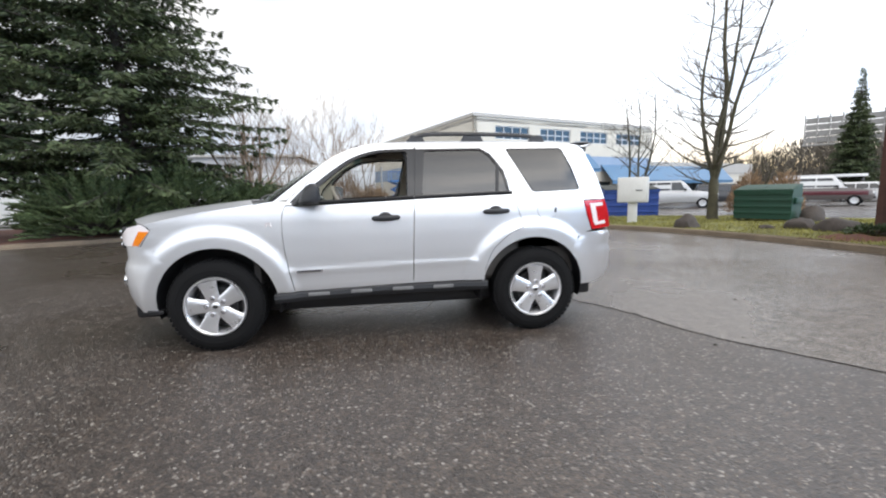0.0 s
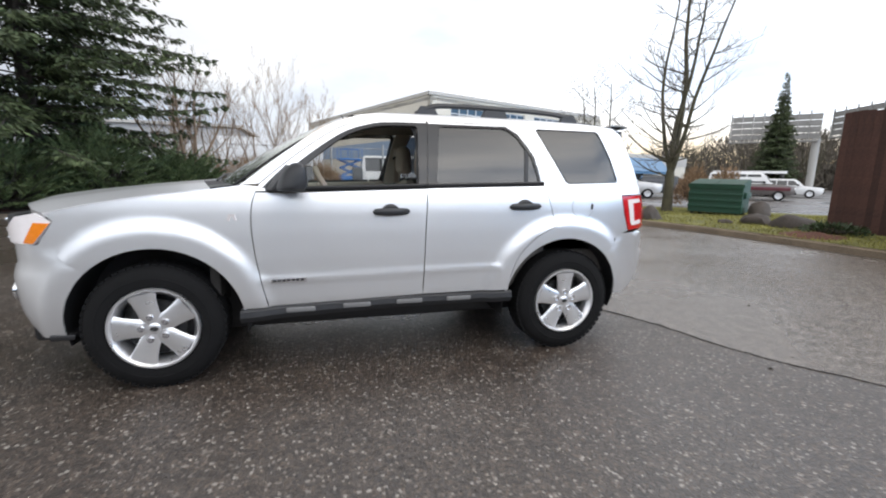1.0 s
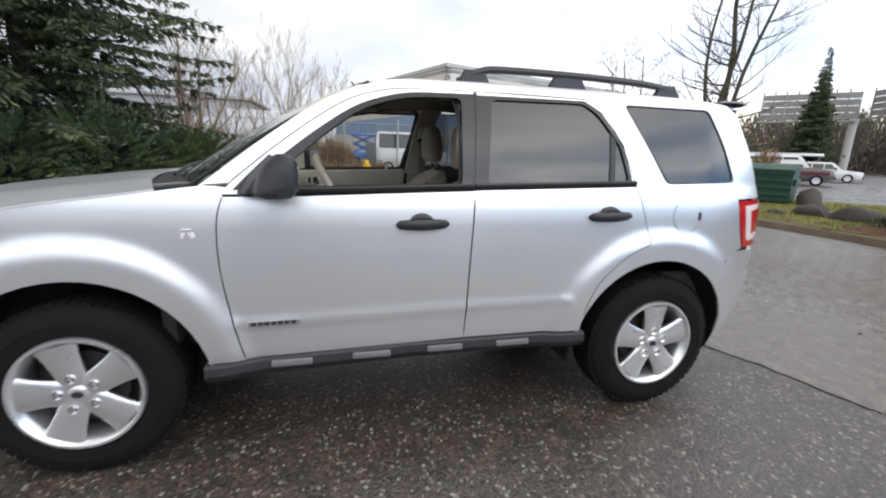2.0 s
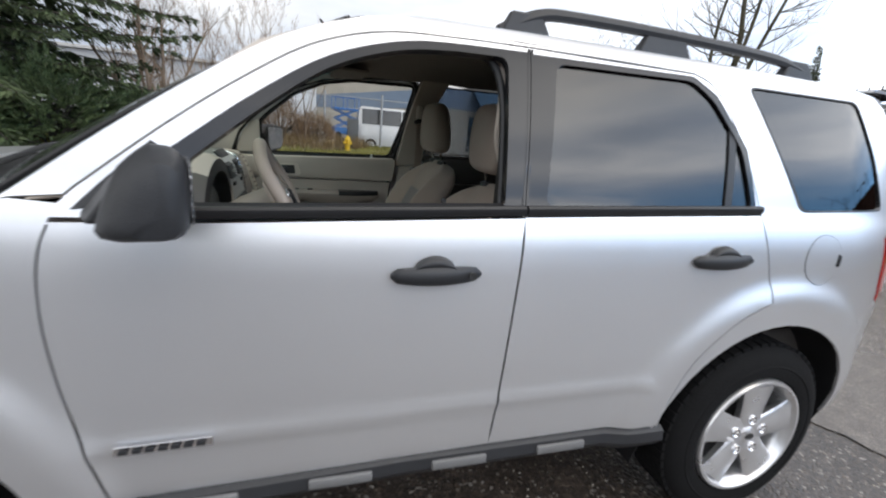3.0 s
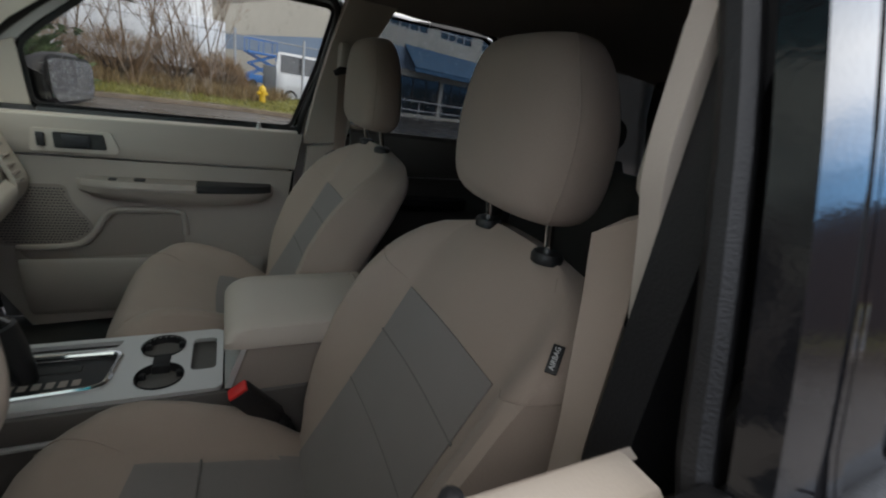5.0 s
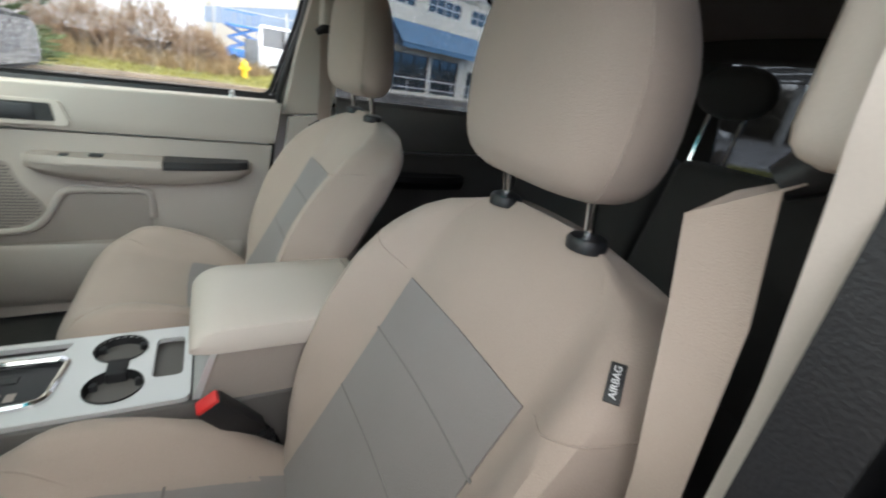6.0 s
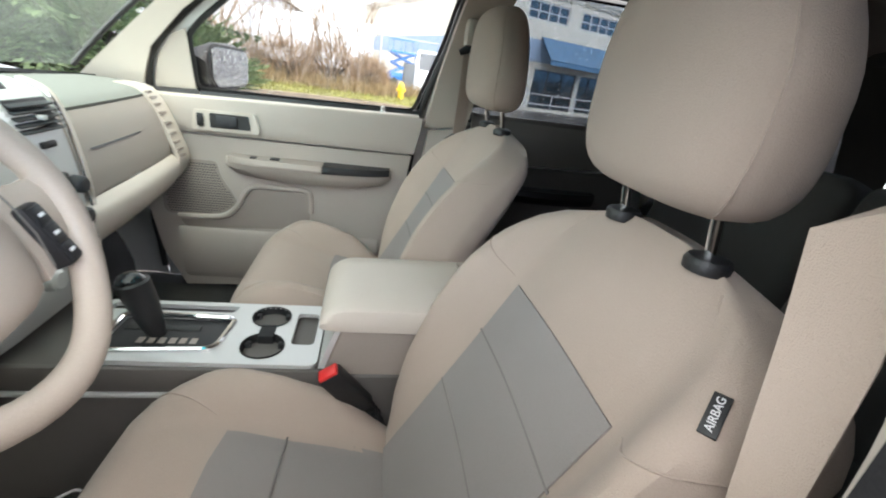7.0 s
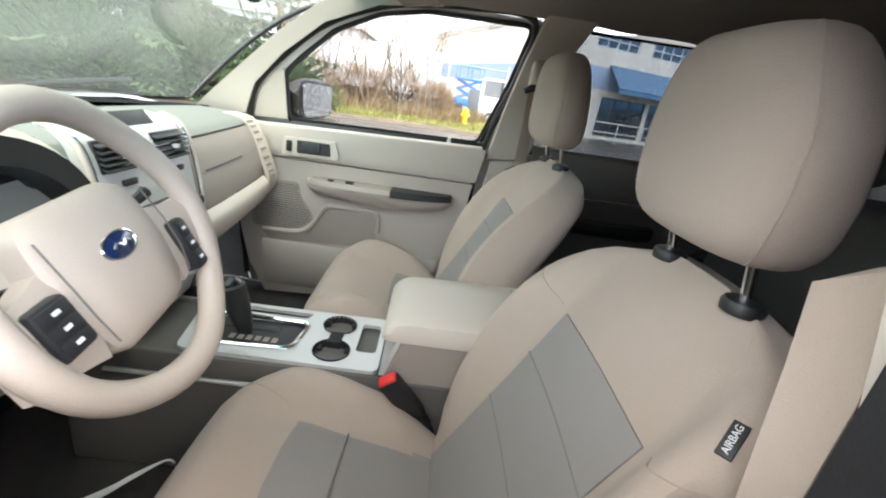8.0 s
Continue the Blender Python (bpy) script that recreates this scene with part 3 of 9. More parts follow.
def side(x, z):
    """Half the car's width at a place of its flank."""
    w = HALF(z)
    w -= 0.16 * max(0.0, -0.1 - x) ** 2 + 3.4 * max(0.0, -0.52 - x) ** 2
    w -= 0.55 * max(0.0, x - 2.85) ** 2 + 1.2 * max(0.0, x - 3.25) ** 2
    for cx, cz in (ARCH_F, ARCH_R):
        r = math.hypot(x - cx, z - cz)
        if z > 0.2:
            w += 0.026 * (1 - smooth(0.54, 0.64, r)) * (1 - smooth(0.95, 1.05, z))
    # crease of the lower door moulding
    if 0.55 < x < 2.1:
        w += 0.008 * math.exp(-((z - (0.617 + 0.02 * (x - 0.8))) / 0.016) ** 2)
    return w


def flank(s, lift=0.0):
    return lambda x, z: (x, s * (side(x, z) + lift), z)


CAR = empty("car")
tagged(CAR, "silver four-door sport utility car parked on wet asphalt, driver's window down", "car")

SEAM_A = curve([(0.585, 1.185), (0.545, 1.08), (0.534, 0.946), (0.545, 0.78), (0.575, 0.60), (0.607, 0.448)], 5)
SEAM_B = curve([(1.612, 1.604), (1.602, 1.40), (1.588, 1.172), (1.572, 0.85), (1.560, 0.472)], 5)
SEAM_C = curve([(2.175, 1.602), (2.26, 1.56), (2.352, 1.40), (2.412, 1.24), (2.455, 1.10), (2.50, 0.955)], 5) + \
    curve([(2.50, 0.915), (2.37, 0.85), (2.235, 0.72), (2.172, 0.56), (2.160, 0.474)], 4)
BOTTOM_A, BOTTOM_B, BOTTOM_C = (0.607, 0.448), (1.560, 0.472), (2.160, 0.474)
WS_EDGE = curve([(0.47, 1.169), (0.62, 1.290), (0.78, 1.412), (0.94, 1.522), (1.06, 1.580), (1.18, 1.620), (1.32, 1.645)], 4)
FENDER_TOP = curve([(-0.46, 1.015), (-0.30, 1.055), (-0.05, 1.10), (0.20, 1.135), (0.40, 1.165)], 5)
DOORTOP = curve([(0.600, 1.200), (0.76, 1.335), (0.92, 1.455), (1.06, 1.540), (1.22, 1.588), (1.40, 1.600), (1.612, 1.604)], 5)
GAP = 0.0035


def shrink(poly, d):
    """The outline drawn in by d."""
    n = len(poly)
    area = sum(a[0] * b[1] - b[0] * a[1] for a, b in zip(poly, poly[1:] + poly[:1]))
    sg = 1 if area > 0 else -1
    out = []
    for i in range(n):
        a, b, c = Vector(poly[i - 1]), Vector(poly[i]), Vector(poly[(i + 1) % n])
        t = (c - a)
        if t.length < 1e-9:
            continue
        t.normalize()
        out.append((b.x - t.y * d * sg, b.y + t.x * d * sg))
    return out


FW_OPEN = rounded([(0.80, 1.168), (1.532, 1.184), (1.545, 1.568)] + curve([(1.40, 1.565), (1.26, 1.549), (1.10, 1.493), (0.95, 1.388), (0.80, 1.262)], 4), 0.03)
RW_OPEN = rounded([(1.652, 1.195), (2.388, 1.212), (2.345, 1.385), (2.24, 1.528), (2.165, 1.578), (1.690, 1.570)], 0.03)
QW_OPEN = rounded([(2.615, 1.212), (3.04, 1.226), (2.985, 1.40), (2.905, 1.585), (2.40, 1.583), (2.46, 1.47)], 0.03)
FD_LOWER = SEAM_A + [BOTTOM_A] + [BOTTOM_B] + SEAM_B[::-1][:11] + [(1.588, 1.165), (0.85, 1.146), (0.62, 1.14)]
RING_F = rounded([(0.640, 1.152), (1.5835, 1.176), (1.5975, 1.40), (1.6065, 1.590)] + curve([(1.42, 1.586), (1.27, 1.573), (1.095, 1.518), (0.935, 1.417), (0.785, 1.300), (0.665, 1.205)], 4), 0.008)
RING_R = rounded([(1.6075, 1.40), (1.5935, 1.180), (2.408, 1.203), (2.366, 1.392), (2.256, 1.545), (2.172, 1.593), (1.6165, 1.587)], 0.008)
# the far side's front window, as it opens towards the mirror
FW_OPEN_R = rounded([(0.780, 1.180), (1.488, 1.198), (1.556, 1.413), (1.592, 1.590), (1.254, 1.583), (1.104, 1.555), (0.957, 1.489), (0.827, 1.381), (0.780, 1.333)], 0.022)
DOORTOP_R = curve([(0.600, 1.200), (0.66, 1.300), (0.77, 1.420), (0.92, 1.532), (1.10, 1.598), (1.25, 1.622), (1.40, 1.630), (1.622, 1.632)], 5)
WS_EDGE_R = curve([(0.47, 1.205), (0.62, 1.338), (0.78, 1.475), (0.92, 1.572), (1.06, 1.616), (1.18, 1.638), (1.32, 1.648)], 4)
HUB_F, HUB_R, TYRE_R = (0.0, 0.366), (2.619, 0.366), 0.366


def lower_front(s):
    seam = [p for p in SEAM_A if p[1] < 1.15]
    top = [(0.556, 1.137), (0.85, 1.141), (1.589, 1.168)]
    b = [p for p in SEAM_B[::-1] if p[1] < 1.15]
    return shrink(seam[::-1] + top + b[::-1], GAP)


def lower_rear(s):
    a = [p for p in SEAM_B if p[1] < 1.16]
    c = [p for p in SEAM_C if p[1] < 1.17]
    return shrink(a[::-1] + [(1.589, 1.170), (2.425, 1.195)] + c, GAP)


def taller(poly, s, d):
    """The passenger's opening reaches a little nearer to the roof."""
    return [(x, z + d * smooth(1.38, 1.54, z)) for x, z in poly] if s > 0 else poly


def side_body(s, n):
    flip = s < 0
    fl = flank(s)
    # front fender
    fend = FENDER_TOP + [(0.50, 1.178)] + SEAM_A[1:] + [(0.46, 0.448)] + arc(*ARCH_F, ARCH_RAD, 10, 133, 22) + \
        [(-0.36, 0.745), (-0.42, 0.80), (-0.44, 0.853), (-0.50, 0.856), (-0.42, 0.98)]
    fender = part("front_fender", sheet(shrink(fend, GAP / 2), fl, 0.022, flip=not flip), PAINT, CAR, solid=0.012)
    # body side: windscreen pillar, roof rail, rear quarter with its window
    door_top = DOORTOP if s < 0 else DOORTOP_R
    up = (WS_EDGE if s < 0 else WS_EDGE_R) + [(1.7, 1.652), (2.3, 1.655), (2.8, 1.645), (3.06, 1.625), (3.14, 1.58)] + \
        curve([(3.17, 1.50), (3.24, 1.36), (3.30, 1.22), (3.325, 1.135)], 4) + \
        [(3.07, 1.132), (3.10, 1.00), (3.155, 0.865), (3.10, 0.852), (3.02, 0.825), (2.96, 0.74)] + \
        arc(*ARCH_R, ARCH_RAD, 38, 166, 22)[1:] + taller(SEAM_C[::-1] + [(1.9, 1.605)], s, 0.030) + door_top[::-1] + [(0.585, 1.185), (0.50, 1.178)]
    part("body_side", sheet(shrink(up, GAP / 2), fl, 0.022, holes=[QW_OPEN], flip=not flip), PAINT, CAR, solid=0.012)
    # quarter window
    part("quarter_window", sheet(QW_OPEN, flank(s, -0.004), 0.022, flip=not flip), TINTED, CAR, "dark tinted glass", solid=0.004)
    ring = rounded([(2.605, 1.206), (3.048, 1.221), (2.99, 1.405), (2.909, 1.590), (2.392, 1.588), (2.455, 1.47)], 0.03)
    part("quarter_window_seal", sheet(ring, flank(s, 0.0015), 0.022, holes=[QW_OPEN], flip=not flip), BLACK_TRIM, CAR, solid=0.006)

    # doors
    doors = []
    for name, low, seam_pts, opening, frame_poly in (
        ("front_door", lower_front(s), None, FW_OPEN if s < 0 else shrink(FW_OPEN_R, -0.014),
         shrink([(0.556, 1.140), (0.85, 1.144), (1.5895, 1.171)] + [p for p in SEAM_B[::-1] if p[1] > 1.18] + door_top[::-1] + [(0.583, 1.182)], GAP)),
        ("rear_door", lower_rear(s), None, RW_OPEN,
         shrink(taller([(1.5895, 1.173), (2.425, 1.198)] + [p for p in SEAM_C[::-1] if p[1] > 1.20] + [(1.9, 1.602)] + [p for p in SEAM_B if p[1] > 1.18], s, 0.028), GAP)),
    ):
        if name == "rear_door":
            opening = taller(opening, s, 0.044)
        d = part(name, sheet(low, fl, 0.022, flip=not flip), PAINT, CAR, solid=0.012)
        doors.append(d)
        ring_poly = (RING_F if s < 0 else shrink(FW_OPEN_R, -0.024)) if name == "front_door" else taller(RING_R, s, 0.036)
        part("door_frame", sheet(frame_poly, flank(s, 0.0005), 0.018, holes=[ring_poly], flip=not flip), PAINT, d, solid=0.022)
        part("window_frame", sheet(ring_poly, flank(s, 0.0015), 0.018, holes=[opening], flip=not flip), PILLAR_BLACK, d, "satin black window frame", solid=0.022)
        if name == "rear_door":
            part("window_glass", sheet(opening, flank(s, -0.008), 0.022, flip=not flip), TINTED if s < 0 else REAR_PANE, d, "dark tinted glass", solid=0.004)
            bm = sheet([(2.278, 1.212), (2.305, 1.212), (2.325, 1.42), (2.300, 1.45)], flank(s, -0.002), 0.05, flip=not flip)
            part("window_divider", bm, BLACK_TRIM, d, solid=0.008)
            xa, xb, za, zb = 1.592, 2.42, 1.171, 1.196
        else:
            if s > 0:
                part("window_glass", sheet(opening, flank(s, -0.012), 0.022, flip=not flip), WET_CLEAR, d, "clear glass with rain drops", solid=0.004)
            xa, xb, za, zb = 0.70, 1.586, 1.1417, 1.171
        # black cover of the door pillar, up to the gap between the doors
        up_seam = [p for p in SEAM_B if p[1] > 1.172]
        up_seam = up_seam + [(1.5872, 1.167)]
        da, db = (-0.0085, -0.0012) if name == "front_door" else (0.0012, 0.0085)
        strip = [(x + da, min(z, 1.598)) for x, z in up_seam] + [(x + db, min(z, 1.598)) for x, z in up_seam[::-1]]
        part("pillar_cover", sheet(strip, flank(s, 0.0028), 0.03, flip=not flip), PILLAR_BLACK, d, solid=0.006)
        # belt moulding: rounded black strip under the glass
        pts = [(xa + (xb - xa) * i / 16, za + (zb - za) * i / 16 + 0.012) for i in range(17)]
        part("belt_moulding", tube([(x, s * (side(x, z) + 0.002), z) for x, z in pts], 0.017, 10, flat=0.8), BLACK_TRIM, d, "weathered black rubber strip")
        # handle: cup recess, bar with a lifted grip and lock plug
        hx, hz = (1.350, 1.026) if name == "front_door" else (2.272, 1.056)
        part("handle_recess", lathe([(0.0, 0.004), (0.035, 0.003), (0.052, 0.0015), (0.055, 0.0)], 20, "y", (0, 0, 0)), PAINT, d)
        rec = scene.collection.objects[-1]
        rec.matrix_basis = Matrix.Translation((hx - 0.005, s * (side(hx, hz) - 0.001), hz - 0.008)) @ Matrix.Diagonal((1, s, 0.72, 1))
        rings = []
        for k in range(17):
            t = k / 16
            x = hx - 0.116 + 0.232 * t
            hgt = 0.016 + 0.009 * math.sin(math.pi * t) ** 0.7
            if k in (0, 16):
                hgt = 0.006
            dep = 0.013 + 0.022 * math.sin(math.pi * min(1, t * 1.1)) ** 0.6
            zc = hz - 0.004 + 0.003 * t
            yb = side(x, zc)
            ring = []
            for q in range(10):
                a = 2 * math.pi * q / 10
                ring.append((x, s * (yb + dep * (0.5 + 0.5 * math.cos(a))), zc + hgt * math.sin(a)))
            rings.append(ring)
        h = part("door_handle", loft(rings), GREY_PLASTIC, d, "dark grey plastic pull handle")
        rings = []
        for k in range(9):
            t = k / 8
            x = hx - 0.062 + 0.112 * t
            bump_h = 0.033 * math.sin(math.pi * t) ** 0.6 + 0.001
            ring = []
            for q in range(10):
                a = math.pi * q / 9
                ring.append((x, s * (side(x, hz) + 0.003 + 0.022 * math.sin(a)), hz + 0.012 + bump_h * (0.5 - 0.5 * math.cos(a)) ))
            rings.append(ring)
        part("handle_cap", loft(rings), GREY_PLASTIC, d)
        if name == "front_door":
            part("lock_plug", lathe([(0, 0.004), (0.009, 0.004), (0.010, 0)], 14, "y"), STEEL_DARK, d)
            scene.collection.objects[-1].matrix_basis = Matrix.Translation((hx + 0.085, s * (side(hx + 0.085, hz) + 0.030), hz + 0.001)) @ Matrix.Diagonal((1, s, 1, 1))
    fd, rd = doors
    # lower badge: unreadable lettering as bars
    bm = sheet([(0.628, 0.602), (0.830, 0.606), (0.830, 0.628), (0.628, 0.624)], flank(s, 0.010), 0.04, flip=not flip)
    badge = part("badge_plate", bm, CHROME, fd, "narrow bright name badge", solid=0.003)
    bm = bmesh.new()
    for i in range(7):
        x = 0.640 + 0.026 * i
        box(bm, x, x + 0.018, min(s * (side(x, .615) + .011), s * (side(x, .615) + .014)), max(s * (side(x, .615) + .011), s * (side(x, .615) + .014)), 0.609 + .0005 * i, 0.620 + .0005 * i)
    part("lettering", bm, GREY_PLASTIC, fd, smooth=False)
    # fender badge: white colour paints in the bright reflections of chrome
    bm = bmesh.new()
    yb = s * (side(0.435, 0.992) + 0.002)
    for dx, tilt in ((-0.014, 25), (0.014, -25)):
        box(bm, -0.007, 0.007, -0.003, 0.003, -0.017, 0.017, Matrix.Translation((0.435 + dx, yb, 0.992)) @ Matrix.Rotation(radians(tilt), 4, "Y"))
    box(bm, -0.02, 0.02, -0.003, 0.003, 0.008, 0.017, Matrix.Translation((0.435, yb, 0.995)))
    part("fender_badge", bm, WHITE_LENS, fender, smooth=False)
    # rocker cladding with step pads
    rings = []
    for k in range(25):
        x = 0.45 + (2.19 - 0.45) * k / 24
        zt = 0.446 + 0.028 * min(1, k / 12)
        yb = side(x, 0.47) - 0.004
        rings.append([(x, s * (yb - 0.10), zt - 0.02), (x, s * (yb - 0.004), zt - 0.004), (x, s * (yb + 0.012), zt - 0.016), (x, s * (yb + 0.016), zt - 0.05),
                      (x, s * (yb - 0.01), zt - 0.085), (x, s * (yb - 0.10), zt - 0.10)])
    rocker = part("rocker_cladding", loft(rings), GREY_PLASTIC, CAR, "dark grey plastic sill cladding")
    for cx in (0.79, 1.13, 1.47, 1.81):
        zz = 0.419 + 0.018 * min(1, (cx - 0.45) / 0.87)
        yb = side(cx, 0.47) + 0.012
        part("step_pad", rbox(cx - 0.085, cx + 0.085, min(s * (yb - .008), s * (yb + .008)), max(s * (yb - .008), s * (yb + .008)), zz - 0.017, zz + 0.012, 0.006), STEP_GREY, rocker)
    # wheel housings
    for (cx, cz), nm in ((ARCH_F, "front"), (ARCH_R, "rear")):
        prof = arc(cx, cz, ARCH_RAD + 0.004, -12, 192, 22)
        rings = [[(x, s * (min(side(x, z), 0.92) - d), z) for x, z in prof] for d in (0.004, 0.10, 0.32)]
        part("wheel_housing", loft(rings, False, False), BLACK_TRIM, CAR, solid=0.004)
        inner = sheet(prof, lambda x, z: (x, s * 0.56, z), 0.12)
        part("wheel_well_back", inner, BLACK_TRIM, CAR, solid=0.004)
        lip = [(x, s * (side(x, z) - 0.006), z) for x, z in arc(cx, cz, ARCH_RAD + 0.003, 8, 172, 22)]
        part("arch_lip", tube(lip, 0.006, 6), PAINT, CAR)
    # fuel door (driver's side only)
    if s < 0:
        ringp = arc(2.722, 1.052, 0.0865, 0, 360, 28)[:-1]
        inn = arc(2.722, 1.052, 0.0850, 0, 360, 28)[:-1]
        part("fuel_door_gap", sheet(ringp, flank(s, 0.0012), 0.03, holes=[inn], flip=not flip), GREY_PLASTIC, CAR, solid=0.002)
        part("fuel_door", sheet(inn, flank(s, 0.002), 0.03, flip=not flip), PAINT, CAR, solid=0.003)
        part("fuel_door_pull", sheet(rounded([(2.785, 1.03), (2.80, 1.03), (2.806, 1.065), (2.790, 1.075)], 0.006), flank(s, 0.004), 0.02, flip=not flip), BLACK_TRIM, CAR, solid=0.002)
    # tail lamp wrapping round the corner
    tail = [(3.072, 1.128), (3.322, 1.133), (3.385, 1.00), (3.415, 0.875), (3.160, 0.868), (3.105, 1.00)]
    tl = part("tail_lamp", sheet(shrink(tail, 0.004), flank(s, 0.004), 0.03, flip=not flip), RED_LENS, CAR, "red tail lamp with a white lens band", solid=0.02)
    band = [(3.135, 1.10), (3.285, 1.105), (3.292, 1.078), (3.195, 1.070), (3.225, 0.935), (3.31, 0.945), (3.33, 0.915), (3.195, 0.905), (3.175, 0.93), (3.142, 1.06)]
    part("clear_lens", sheet(band, flank(s, 0.007), 0.03, flip=not flip), WHITE_LENS, tl, solid=0.003)
    # head lamp
    hl = [(-0.425, 0.975), (-0.515, 0.858), (-0.655, 0.862), (-0.690, 0.93), (-0.60, 1.0), (-0.50, 1.02)]
    lamp = part("head_lamp", sheet(hl, flank(s, 0.002), 0.03, flip=not flip), WHITE_LENS, CAR, "clear head lamp with amber corner", solid=0.02)
    part("turn_signal", sheet([(-0.432, 0.968), (-0.516, 0.862), (-0.565, 0.865), (-0.505, 0.972)], flank(s, 0.005), 0.03, flip=not flip), AMBER_LENS, lamp, "amber corner lens", solid=0.004)
    # roof rail with its feet
    pts = curve([(1.56, 1.655), (1.67, 1.708), (1.80, 1.722), (2.2, 1.722), (2.55, 1.712), (2.70, 1.695), (2.79, 1.665)], 5)
    rl = part("roof_rail", tube([(x, s * 0.60, z) for x, z in pts], 0.016, 8, flat=1.25), GREY_PLASTIC, CAR, "dark grey roof rail")
    for x0, x1 in ((1.555, 1.72), (2.02, 2.24), (2.64, 2.80)):
        rings = [[(x0 + i, s * 0.578, 1.645), (x1 - i, s * 0.578, 1.645), (x1 - i, s * 0.622, 1.645), (x0 + i, s * 0.622, 1.645)] if z == 0 else
                 [(x0 + i, s * 0.588, 1.712), (x1 - i, s * 0.588, 1.712), (x1 - i, s * 0.613, 1.712), (x0 + i, s * 0.613, 1.712)] for z, i in ((0, 0), (1, 0.035))]
        part("rail_foot", loft(rings), GREY_PLASTIC, rl, bevel=0.006)
    # door mirror: housing set back at its outer end
    turn_m = Matrix.Translation((0.80, s * 0.99, 1.222 if s < 0 else 1.240)) @ Matrix.Rotation(radians(-s * 17), 4, "Z")
    sec = []
    for y, sx, sz, cx, cz in ((-0.145, .030, .030, -.035, -.045), (-0.12, .045, .050, -.03, -.025), (-0.085, .062, .070, -.02, -0.008), (-0.02, .070, .080, -.012, 0.002),
                              (0.05, .068, .080, -.010, 0.004), (0.085, .055, .070, -.008, 0.002), (0.105, .036, .06, -.004, 0.0), (0.112, .014, .03, 0, 0)):
        ring = []
        for q in range(20):
            a = 2 * math.pi * q / 20
            ca, sa = math.cos(a), math.sin(a)
            x = cx + sx * (abs(ca) ** 0.6) * (1 if ca > 0 else -1) * (0.75 if ca > 0 else 0.98 - (0.78 if s < 0 else 0.34) * sa)
            ring.append(turn_m @ Vector((x, s * y, cz + sz * (abs(sa) ** 0.6) * (1 if sa > 0 else -1))))
        sec.append(ring)
    part("mirror_housing", loft(sec), GREY_PLASTIC, fd, "dark grey plastic mirror housing")
    part("mirror_arm", tube([(0.70, s * (0.80 if s < 0 else 0.872), 1.19), (0.735, s * 0.885, 1.19), (0.77, s * 0.93, 1.205)], [0.035, 0.03, 0.035] if s < 0 else [0.018, 0.022, 0.03], 10), GREY_PLASTIC, fd)
    if s < 0:
        base = [[(0.606, 1.148), (0.81, 1.150), (0.81, 1.268), (0.742, 1.298), (0.664, 1.222)], [(0.622, 1.146), (0.81, 1.148), (0.81, 1.268), (0.748, 1.298), (0.680, 1.222)], [(0.655, 1.150), (0.81, 1.150), (0.81, 1.262), (0.765, 1.290), (0.710, 1.225)]]
        part("mirror_base", loft([[(x, -y, z) for x, z in ring] for ring, y in zip(base, (0.845, 0.885, 0.945))]), GREY_PLASTIC, fd, "dark grey mirror foot", bevel=0.008)
    pane = [(-0.066, -0.052), (0.090, -0.052), (0.090, 0.060), (-0.066, 0.060)] if s < 0 else [(-0.095, -0.062), (0.094, -0.052), (0.094, 0.062), (-0.118, 0.070), (-0.118, -0.020)]
    on_glass = lambda x: (lambda y, z: tuple(turn_m @ Vector((x, y, z))))
    if s > 0:
        part("mirror_rim", sheet(rounded(shrink(pane, -0.010), 0.032), on_glass(0.036), 0.03), BLACK_TRIM, fd, "black mirror rim", solid=0.008)
    part("mirror_glass", sheet(rounded(pane, 0.028), on_glass(0.043), 0.03), MIRROR, fd, "rain-spotted mirror glass", solid=0.004)
    part("mirror_sail", sheet([(0.600, 1.160), (0.80, 1.186), (0.80, 1.262), (0.735, 1.30), (0.640, 1.205)], flank(s, 0.004), 0.05, flip=not flip), GREY_PLASTIC, fd, solid=0.02 if s < 0 else 0.006)
    return fd, rd


STEP_GREY = mat("step_pad_grey", (0.17, 0.17, 0.17), 0.45, vary=0.15, fine=300, bump=0.1)
REAR_PANE = glass("rear_pane", (0.38, 0.39, 0.40), 0.04, drops=True)
LEFT_DOORS = side_body(-1, 0)
RIGHT_DOORS = side_body(1, 1)

# roof
ROOF_C = table([0.95, 1.04, 1.25, 1.6, 2.2, 2.8, 3.2, 3.4], [1.600, 1.640, 1.672, 1.694, 1.702, 1.694, 1.668, 1.64], 0.04)
ROOF_E = table([0.95, 1.10, 1.32, 1.7, 2.3, 2.8, 3.06, 3.2], [1.545, 1.605, 1.645, 1.652, 1.655, 1.645, 1.625, 1.60], 0.03)


def roof_ring(x, drop=0.0, n=24):
    ze, zc = ROOF_E(x), ROOF_C(x)
    w = side(x, ze) - drop
    return [(x, w * u, zc - drop - (zc - ze) * abs(u) ** 2.6) for u in (2 * k / n - 1 for k in range(n + 1))]


def ws_x(u):
    """Top of the windscreen across the car: it bows forward in the middle."""
    return 1.16 - 0.12 * (1 - u * u)


